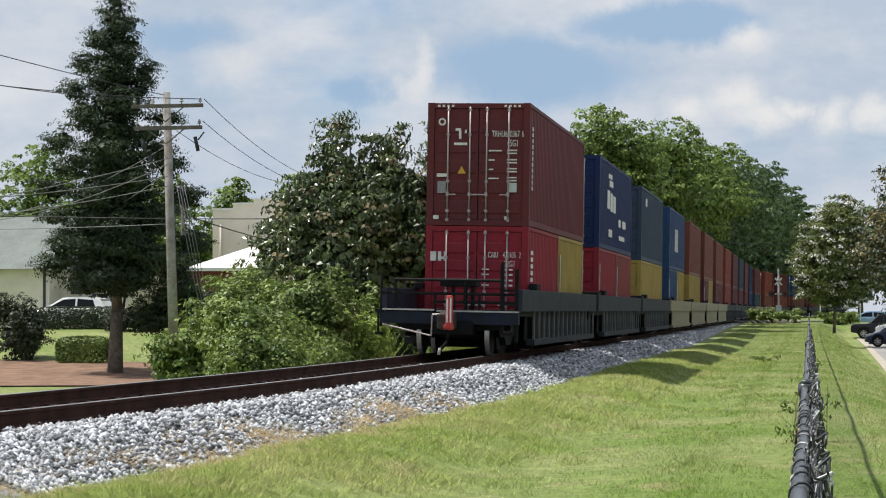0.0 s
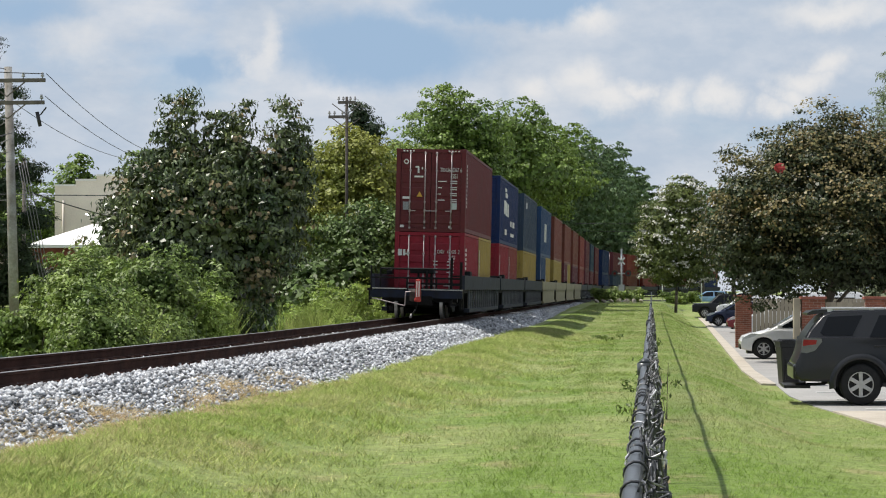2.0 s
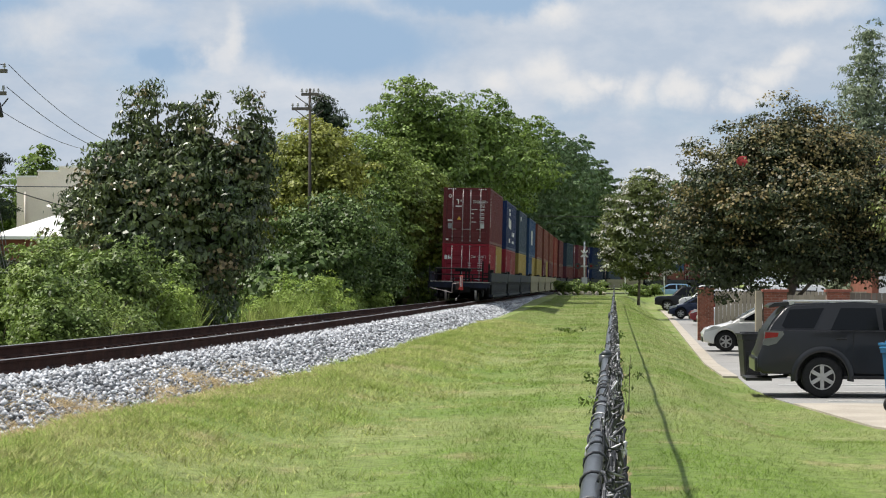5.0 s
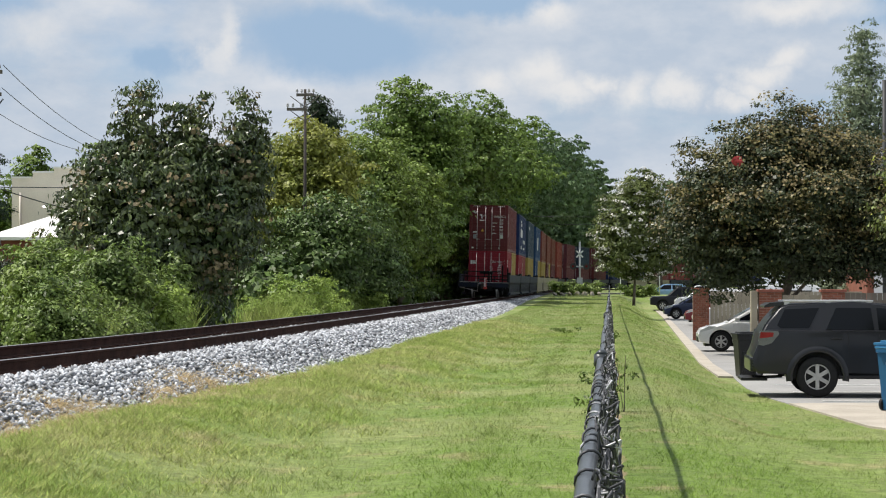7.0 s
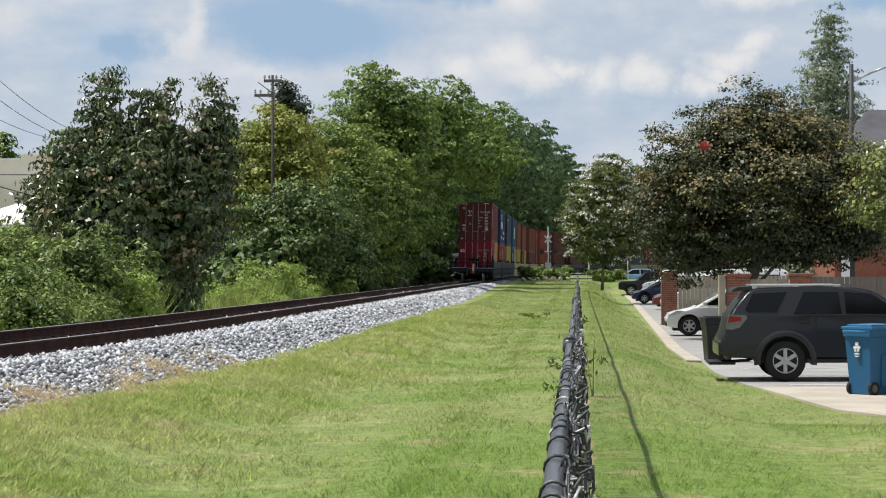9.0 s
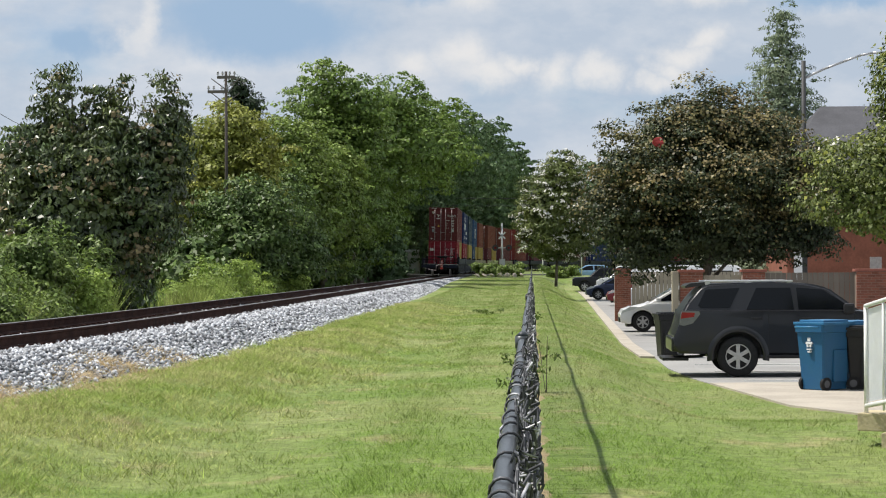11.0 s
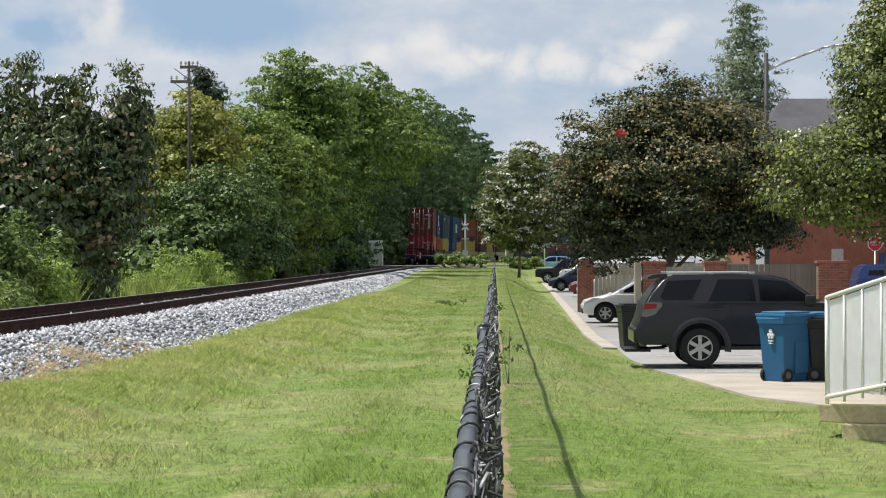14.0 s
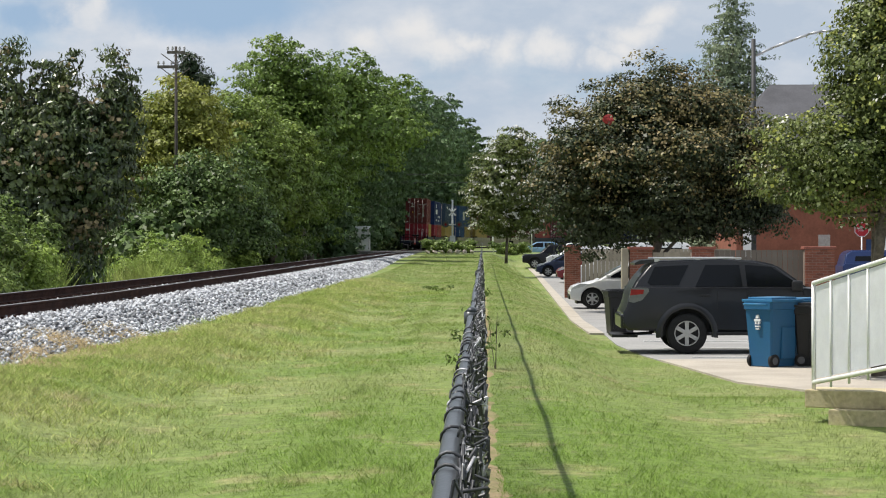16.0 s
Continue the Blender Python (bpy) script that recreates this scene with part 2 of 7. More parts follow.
def ground_z(x, y):
    """Height of the bare ground; arrays or numbers."""
    x, y = np.asarray(x, float), np.asarray(y, float)
    off = x - track_xs(y)
    rise = 0.62 * smooth(90, 195, y)
    lawn = rise + 0.0 * x
    lawn = lawn + (0.14 * (1 - smooth(90, 195, y))) * (1 - smooth(2.0, 6.0, off))
    lot = LOT_Z - 0.025 + 0.36 * (1 - smooth(24, 31, y))
    right = lawn + (lot - lawn) * smooth(0.6, 2.6, x) * (1 - smooth(165, 185, y))
    left = -0.1 + (-0.75 + 0.1) * (1 - smooth(-12, -4, off)) + 0.5 * smooth(90, 195, y) + 1.7 * smooth(72, 92, y) * (1 - smooth(-24, -18, x))
    right = right + 0.1 * np.exp(-((off - 3.7) / 0.7) ** 2) * (1 - smooth(90, 160, y)) - 0.1 * np.exp(-((x + 2.8) / 1.3) ** 2) * (1 - smooth(90, 160, y))
    bed = 0.3
    z = np.where(off > 0, right, left)
    mix = 1 - smooth(1.3, 2.3, np.abs(off))
    z = z * (1 - mix) + bed * mix
    z = z + 0.035 * np.sin(x * 1.7 + y * 0.6) * np.sin(y * 0.43 + 1.0) * smooth(2.2, 3.2, off) * (1 - smooth(-1, 0.5, x)) * (1 - smooth(45, 75, y))
    return z


# ---------------------------------------------------------------- ground, road, lot
M_SOIL = grass_mat("grass_turf", (0.15, 0.225, 0.045), (0.25, 0.285, 0.105), (0.34, 0.295, 0.15), False)
M_BLADE = grass_mat("grass_blade", (0.195, 0.315, 0.052), (0.32, 0.37, 0.135), (0.42, 0.365, 0.19))
M_BUSHGRASS = grass_mat("weed_blade", (0.25, 0.36, 0.07), (0.36, 0.43, 0.11), (0.4, 0.39, 0.15))
M_BERM = grass_mat("bank_grass_blade", (0.36, 0.42, 0.12), (0.46, 0.475, 0.19), (0.56, 0.49, 0.27), True, (0.55, 0.74))
M_STRAW = mat("dry_grass", (0.62, 0.5, 0.32), 0.8, 0, 0.2, 1.2, second=(0.45, 0.36, 0.2), fine=9.0, island=0.3, translucent=0.3)
M_STONE = mat("ballast_stone", (0.45, 0.46, 0.485), 0.85, 0, 0.2, 3.0, 0.4, second=(0.27, 0.28, 0.30), island=0.75)
M_ASPHALT = mat("parking_asphalt", (0.30, 0.295, 0.285), 0.9, 0, 0.12, 0.6, 0.3, second=(0.24, 0.235, 0.23), fine=40)
M_CONCRETE = mat("pale_concrete", (0.43, 0.385, 0.325), 0.85, 0, 0.12, 1.2, 0.2, fine=25)
M_ROAD = mat("road_asphalt", (0.16, 0.16, 0.16), 0.9, 0, 0.15, 0.5, 0.2)
M_RAIL = mat("rusty_rail_steel", (0.06, 0.028, 0.021), 0.85, 0.0, 0.3, 3.0, 0.2, spec=0.12)
M_RAILTOP = mat("polished_rail_head", (0.36, 0.34, 0.33), 0.42, 1.0, 0.08, 2.0)
M_TIE = mat("creosoted_tie", (0.06, 0.045, 0.035), 0.85, 0, 0.3, 4.0, 0.4)


def build_ground():
    xs = np.concatenate([np.linspace(-900, -60, 20), np.arange(-58, -20, 2.0), np.arange(-20, 8, 0.35), np.arange(8, 60, 2.0), np.linspace(62, 900, 20)])
    ys = np.concatenate([np.linspace(-60, 8, 10), np.arange(10, 80, 0.6), np.arange(80, 240, 1.0), np.arange(245, 600, 15.0), np.linspace(620, 2500, 14)])
    X, Y = np.meshgrid(xs, ys)
    Z = ground_z(X, Y)
    v = np.stack([X.ravel(), Y.ravel(), Z.ravel()], 1)
    w = len(xs)
    i = np.arange(len(ys) - 1)[:, None] * w + np.arange(w - 1)[None, :]
    f = np.stack([i, i + 1, i + w + 1, i + w], -1).reshape(-1, 4)
    tagged(new("ground", quick_mesh("ground", v, f, M_SOIL, True)), "mown grass lawn with yellowed patches beside the railway", "ground", kind="structure")


build_ground()


def lot_edge(y):
    return float(np.interp(y, [30.6, 33, 41, 50, 58, 137, 178], [4.9, 3.9, 3.0, 2.5, 2.4, 3.3, 3.6]))


def build_lot():
    ys = [30.6, 31.2, 32, 33, 35, 38, 41, 45, 50, 58, 75, 95, 115, 137, 160, 178]
    bm = bmesh.new()
    rows = [[bm.verts.new((x, y, z)) for x, z in ((lot_edge(y) + (0.35 if y > 49 else 0.05), LOT_Z - 0.01), (45, LOT_Z), (45, LOT_Z - 0.2), (lot_edge(y) + (0.35 if y > 49 else 0.05), LOT_Z - 0.2))] for y in ys]
    for a, b in zip(rows, rows[1:]):
        for k in range(4):
            bm.faces.new((a[k], a[(k + 1) % 4], b[(k + 1) % 4], b[k]))
    bm.faces.new(rows[0]), bm.faces.new(rows[-1][::-1])
    single("parking_lot", bm, M_ASPHALT, "worn grey asphalt parking lot", "parking lot", kind="structure")
    bm = bmesh.new()
    rows = [[bm.verts.new((lot_edge(y) + x, y, z)) for x, z in ((0, LOT_Z + 0.03), (0.35, LOT_Z + 0.02), (0.35, LOT_Z - 0.2), (0, LOT_Z - 0.2))] for y in ys if y > 49]
    for a, b in zip(rows, rows[1:]):
        for k in range(4):
            bm.faces.new((a[k], a[(k + 1) % 4], b[(k + 1) % 4], b[k]))
    bm.faces.new(rows[0]), bm.faces.new(rows[-1][::-1])
    single("kerb", bm, M_CONCRETE, "pale concrete gutter strip along the lot", "kerb", kind="structure")
    bm = bmesh.new()
    rows = [[bm.verts.new((x, y, z)) for x, z in ((lot_edge(y) + 0.03, LOT_Z + 0.008), (12, LOT_Z + 0.012), (12, LOT_Z - 0.1), (lot_edge(y) + 0.03, LOT_Z - 0.1))] for y in (30.55, 31.2, 32, 33, 35, 38, 39.2)]
    for a, b in zip(rows, rows[1:]):
        for k in range(4):
            bm.faces.new((a[k], a[(k + 1) % 4], b[(k + 1) % 4], b[k]))
    bm.faces.new(rows[0]), bm.faces.new(rows[-1][::-1])
    single("pavement", bm, M_CONCRETE, "tan concrete apron at the lot's near end", "pavement", kind="structure")
    for y in (40.0, 43.4, 46.4):
        bm = bmesh.new()
        box(bm, lot_edge(y) + 0.8, 8.5, y, y + 0.1, LOT_Z - 0.01, LOT_Z + 0.004)
        single("parking_line", bm, mat("white_line_paint", (0.7, 0.7, 0.68), 0.7, 0, 0.15, 3), "worn white painted parking line", "road marking", kind="structure")


build_lot()


def build_crossing_road():
    bm = bmesh.new()
    box(bm, -60, 60, 197, 205, 0.3, RAIL_Z + 0.0, 0.0)
    single("road", bm, M_ROAD, "grey asphalt road over the level crossing", "road", kind="structure")


build_crossing_road()


# ---------------------------------------------------------------- railway track
def build_track():
    track = thing("railway_track", "single railway track with rusty rails on pale ballast", "railway track", kind="structure")
    ys = [8 + 1.5 * i for i in range(30)] + [53 + 4 * i for i in range(135)]
    prof = ((-0.07, -0.172), (0.07, -0.172), (0.07, -0.155), (0.012, -0.14), (0.012, -0.045), (0.036, -0.035), (0.036, -0.004), (-0.036, -0.004), (-0.036, -0.035), (-0.012, -0.045), (-0.012, -0.14), (-0.07, -0.155))
    for side in (-0.755, 0.755):
        for name, pr, m in (("rail", prof, M_RAIL), ("rail_head", ((-0.034, -0.0045), (0.034, -0.0045), (0.03, 0), (-0.03, 0)), M_RAILTOP)):
            bm = bmesh.new()
            rows = []
            for y in ys:
                p = track_pose(y)
                rows.append([bm.verts.new(p @ Vector((side + x, 0, z))) for x, z in pr])
            n = len(pr)
            for a, b in zip(rows, rows[1:]):
                for k in range(n):
                    bm.faces.new((a[k], a[(k + 1) % n], b[(k + 1) % n], b[k]))
            part(name, bm, m, track, "" if name == "rail" else "bright worn top of the rail")
    bm = bmesh.new()
    box(bm, -1.3, 1.3, -0.115, 0.115, -0.35, -0.175, 0.0)
    me = mesh_of("tie", bm, M_TIE)
    for i in range(200):
        y = 14 + 0.53 * i
        ob = new("tie", me)
        ob.parent = track
        ob.matrix_basis = track_pose(y) @ pose(random.uniform(-0.03, 0.03), 0, -random.uniform(0.0, 0.015), 0, 0, random.uniform(-1, 1))
    # tie plates and spikes line the foot of each rail as one dark strip of lumps
    bm = bmesh.new()
    for i in range(200):
        y = 14 + 0.53 * i
        for side in (-0.755, 0.755):
            p = track_pose(y)
            k = len(bm.verts)
            box(bm, side - 0.17, side + 0.17, -0.09, 0.09, -0.18, -0.16)
            bm.verts.ensure_lookup_table()
            for v in bm.verts[k:]:
                v.co = p @ v.co
    part("tie_plates", bm, M_RAIL, track, kind="stuff")
    return track


build_track()


def bed_z(off):
    """Ballast surface over the ground, by the distance from the track's middle."""
    a = abs(off)
    return RAIL_Z - 0.2 - 0.44 * smooth(1.45, 2.95, a)


def build_ballast():
    bm = bmesh.new()
    ys = [8 + 1.0 * i for i in range(90)] + [98 + 4 * i for i in range(120)]
    offs = (-3.2, -2.6, -2.1, -1.7, -1.4, -0.6, 0.6, 1.4, 1.7, 2.1, 2.6, 3.2)
    rows = []
    for y in ys:
        cx = track_x(y)
        rows.append([bm.verts.new((cx + o, y, float(bed_z(o)) - 0.03 + 0.02 * math.sin(3 * y + 5 * o) - (0.16 if abs(o) > 2.9 else 0))) for o in offs])
    for a, b in zip(rows, rows[1:]):
        for k in range(len(offs) - 1):
            bm.faces.new((a[k], a[k + 1], b[k + 1], b[k]))
    single("ballast_bed", bm, mat("ballast_fill", (0.36, 0.36, 0.37), 0.95, 0, 0.35, 9.0, 1.0, second=(0.2, 0.2, 0.21), fine=28), "pale crushed stone ballast bed", "ballast", kind="structure")
    # loose stones
    rng = np.random.default_rng(5)
    n = 60000
    u = rng.random(n)
    y = 17 + 175 * u ** 2.3
    off = np.where(rng.random(n) < 0.78, rng.uniform(0.9, 3.1, n), rng.uniform(-2.6, 0.9, n))
    x = track_xs(y) + off
    z = bed_z(off) + rng.uniform(-0.03, 0.012, n)
    s = rng.uniform(0.016, 0.044, n) * (1 + y / 150)
    base = np.array([[1, 0, 0], [-1, 0, 0], [0, 1, 0], [0, -1, 0], [0, 0, 0.75], [0, 0, -0.75]], float)
    f0 = np.array([[0, 2, 4], [2, 1, 4], [1, 3, 4], [3, 0, 4], [2, 0, 5], [1, 2, 5], [3, 1, 5], [0, 3, 5]])
    ang = rng.uniform(0, 6.28, n)
    c, sn = np.cos(ang), np.sin(ang)
    v = base[None] * s[:, None, None] * rng.uniform(0.6, 1.4, (n, 6, 1))
    vx = v[:, :, 0] * c[:, None] - v[:, :, 1] * sn[:, None]
    vy = v[:, :, 0] * sn[:, None] + v[:, :, 1] * c[:, None]
    vz = v[:, :, 2] + 0.3 * vx * rng.uniform(-1, 1, (n, 1))
    P = np.stack([vx + x[:, None], vy + y[:, None], vz + z[:, None]], -1).reshape(-1, 3)
    Fc = (f0[None] + 6 * np.arange(n)[:, None, None]).reshape(-1, 3)
    tagged(new("ballast_stones", quick_mesh("ballast_stones", P, Fc, M_STONE)), "loose grey and white crushed stones on the shoulder", "gravel", kind="stuff")


build_ballast()


# ---------------------------------------------------------------- vegetation
def leaf_mesh(name, centres, size, rng, material, out, droop=0.3, aspect=0.45):
    """One pointed leaf a centre, its face turned mostly outwards and up."""
    n = len(centres)
    nr = rng.normal(size=(n, 3)) * 0.4 + out
    nr[:, 2] += 0.45
    nr /= np.linalg.norm(nr, axis=1, keepdims=True) + 1e-9
    d = np.cross(nr, rng.normal(size=(n, 3)))
    d[:, 2] -= droop
    d /= np.linalg.norm(d, axis=1, keepdims=True) + 1e-9
    w = np.cross(nr, d)
    s = size * rng.uniform(0.6, 1.3, (n, 1))
    a, b = d * s, w * s * aspect
    lift = nr * s * 0.1
    P = np.stack([centres - a * 0.5, centres + b * 0.5 - a * 0.05 + lift, centres + a * 0.5, centres - b * 0.5 - a * 0.05 + lift], 1).reshape(-1, 3)
    return quick_mesh(name, P, np.arange(4 * n).reshape(-1, 4), material)


def crown_points(lobes, n, rng, clump=0.35, per=28, fill=0.25, rough=0.3):
    """Points in clumps over the lobes (x, y, z, rx, ry, rz), with uneven edges and gaps; and the way outwards at each."""
    lobes = np.asarray(lobes, float)
    area = (lobes[:, 3] * lobes[:, 5]) ** 0.9
    m = max(8, n // per)
    pick = rng.choice(len(lobes), m, p=area / area.sum())
    d = rng.normal(size=(m, 3))
    d /= np.linalg.norm(d, axis=1, keepdims=True)
    ph = pick * 1.7
    bump = 1 + rough * (np.sin(5 * d[:, 0] + ph) * np.sin(4 * d[:, 1] + 1 + ph) * 0.5 + 0.5 * np.sin(7 * d[:, 2] + 3 * d[:, 0] + ph)) * 0.7
    r = np.where(rng.random(m) < fill, rng.random(m) ** 0.5 * 0.85, 1 - np.abs(rng.normal(0, 0.07, m))) * bump
    c = lobes[pick, :3] + d * lobes[pick, 3:] * r[:, None]
    j = np.repeat(np.arange(m), per)[:n]
    cs = clump * rng.uniform(0.6, 1.3, (m, 1))
    g = rng.normal(size=(len(j), 3))
    g /= np.linalg.norm(g, axis=1, keepdims=True)
    g[:, 2] = np.abs(g[:, 2]) * 0.9 - 0.25
    p = c[j] + g * (rng.random((len(j), 1)) ** 0.4) * cs[j] * 1.5 * np.array([1, 1, 0.75])
    return p, 0.55 * d[j] + 0.75 * g


def core_points(lobes, n, rng):
    """Points inside the lobes, for the shaded inner leaves."""
    lobes = np.asarray(lobes, float)
    vol = lobes[:, 3] * lobes[:, 4] * lobes[:, 5]
    pick = rng.choice(len(lobes), n, p=vol / vol.sum())
    d = rng.normal(size=(n, 3))
    d /= np.linalg.norm(d, axis=1, keepdims=True)
    return lobes[pick, :3] + d * lobes[pick, 3:] * (rng.random((n, 1)) ** 0.4) * 0.74, d


def tree(name, label, category, base, h, lobes, leaf, n, size, trunk_r=0.2, clump=0.35, seed=1, bark=None, limbs=7, group="", fill=0.25, rough=0.3, per=28, droop=0.3, aspect=0.45, extra=()):
    """Lobes are given from the tree's foot."""
    rng = np.random.default_rng(seed)
    t = thing(name, label, category, Matrix.Translation(base), group)
    bm = bmesh.new()
    bend = [Vector((rng.uniform(-0.1, 0.1) * k, rng.uniform(-0.1, 0.1) * k, h * 0.8 * k / 4)) for k in range(5)]
    for k in range(4):
        rod(bm, bend[k], bend[k + 1], trunk_r * (1 - 0.2 * k) * (1.25 if k == 0 else 1), 9, trunk_r * (1 - 0.2 * (k + 1)))
    for k in range(limbs):
        lo = lobes[k % len(lobes)]
        a = bend[1 + k % 3]
        tip = Vector(lo[:3]) + Vector([rng.uniform(-0.6, 0.6) * q for q in lo[3:]])
        mid = a.lerp(tip, 0.5) + Vector((0, 0, -0.1 * h * rng.random()))
        rod(bm, a, mid, trunk_r * 0.42, 6, trunk_r * 0.26)
        rod(bm, mid, tip, trunk_r * 0.26, 6, trunk_r * 0.06)
    part("trunk", bm, bark or M_BARK, t)
    p, d = crown_points(lobes, n, rng, clump, per, fill, rough)
    part("crown", leaf_mesh("crown", p, size, rng, leaf, d, droop, aspect), leaf, t)
    p, d = core_points(lobes, max(500, n // 3), rng)
    part("inner_leaves", leaf_mesh("inner_leaves", p, size * 1.35, rng, leaf, d, 0.2, 0.8), leaf, t)
    for nm, mt, cnt, sz, lab in extra:
        p, d = crown_points(lobes, cnt, rng, 0.16 if "blossom" in nm else clump * 0.9, 12, 0.0, rough)
        if "new" in nm:
            high = p[:, 2] > np.quantile(p[:, 2], 0.3) + rng.normal(0, 0.6, len(p))
            p, d = p[high], d[high]
        part(nm, leaf_mesh(nm, p + d * 0.1, sz, rng, mt, d, 0, 0.9), mt, t, lab)
    return t


M_BARK = mat("bark", (0.19, 0.16, 0.135), 0.9, 0, 0.3, 5, 0.8, fine=22)
M_MAGNOLIA = mat("magnolia_leaf", (0.105, 0.13, 0.042), 0.33, 0, 0.2, 0.8, second=(0.045, 0.075, 0.025), island=0.6, translucent=0.08, spec=0.5)
M_MAGTAN = mat("magnolia_underside", (0.24, 0.19, 0.1), 0.5, 0, 0.2, 0.8, second=(0.16, 0.13, 0.065), island=0.5, translucent=0.1)
M_OAK = mat("oak_leaf", (0.18, 0.255, 0.05), 0.5, 0, 0.2, 0.35, second=(0.115, 0.185, 0.04), island=0.5, translucent=0.22)
M_GUM = mat("sweetgum_leaf", (0.205, 0.27, 0.055), 0.5, 0, 0.2, 0.35, second=(0.13, 0.195, 0.042), island=0.5, translucent=0.25)
M_LIME = mat("yellow_green_leaf", (0.3, 0.31, 0.065), 0.5, 0, 0.2, 0.4, second=(0.2, 0.235, 0.05), island=0.4, translucent=0.25)
M_BUSH = mat("bush_leaf", (0.215, 0.285, 0.066), 0.5, 0, 0.2, 0.7, second=(0.1, 0.155, 0.038), island=0.55, translucent=0.22)
# saplings and undergrowth: the shade low in the wood is in this darker green
M_SHADELEAF = mat("shaded_thicket_leaf", (0.12, 0.18, 0.045), 0.5, 0, 0.2, 0.6, second=(0.065, 0.11, 0.03), island=0.55, translucent=0.15)
M_WEEDLEAF = mat("bright_weed_leaf", (0.31, 0.41, 0.09), 0.55, 0, 0.2, 0.7, second=(0.22, 0.31, 0.065), island=0.4, translucent=0.3)
# on the bronze myrtle this dark green also paints the crown's shaded lower half
M_BROWNLEAF = mat("dark_bronze_leaf", (0.062, 0.075, 0.03), 0.5, 0, 0.2, 0.8, second=(0.032, 0.047, 0.02), island=0.5, translucent=0.12)
# young bronze leaves, kept high in the crown as its lit part
M_BRONZE = mat("bronze_lit_new_leaf", (0.215, 0.165, 0.07), 0.5, 0, 0.2, 0.8, second=(0.115, 0.115, 0.042), island=0.5, translucent=0.15)
M_MYRTLE = mat("myrtle_leaf", (0.155, 0.185, 0.05), 0.5, 0, 0.2, 0.8, second=(0.08, 0.112, 0.034), island=0.55, translucent=0.2)
M_CONIFER = mat("cedar_needle", (0.045, 0.072, 0.028), 0.6, 0, 0.2, 0.7, second=(0.018, 0.034, 0.014), island=0.45, translucent=0.06)
M_AIRY = mat("airy_needle", (0.22, 0.265, 0.16), 0.6, 0, 0.2, 0.4, second=(0.16, 0.21, 0.125), island=0.4, translucent=0.25)
# leaves of far trees: distance haze put into a darker, bluer green
M_HAZELEAF = mat("hazed_tree_leaf", (0.11, 0.17, 0.07), 0.6, 0, 0.2, 0.2, second=(0.075, 0.125, 0.055), island=0.4, translucent=0.2)
M_FLOWER = mat("white_blossom", (0.75, 0.74, 0.68), 0.7, 0, 0.1, 5, island=0.15, translucent=0.2)

def gz(x, y):
    return float(ground_z(x, y))


def ellipse(x, y, z, rx, ry=None, rz=None):
    return (x, y, z, rx, ry or rx, rz or rx)


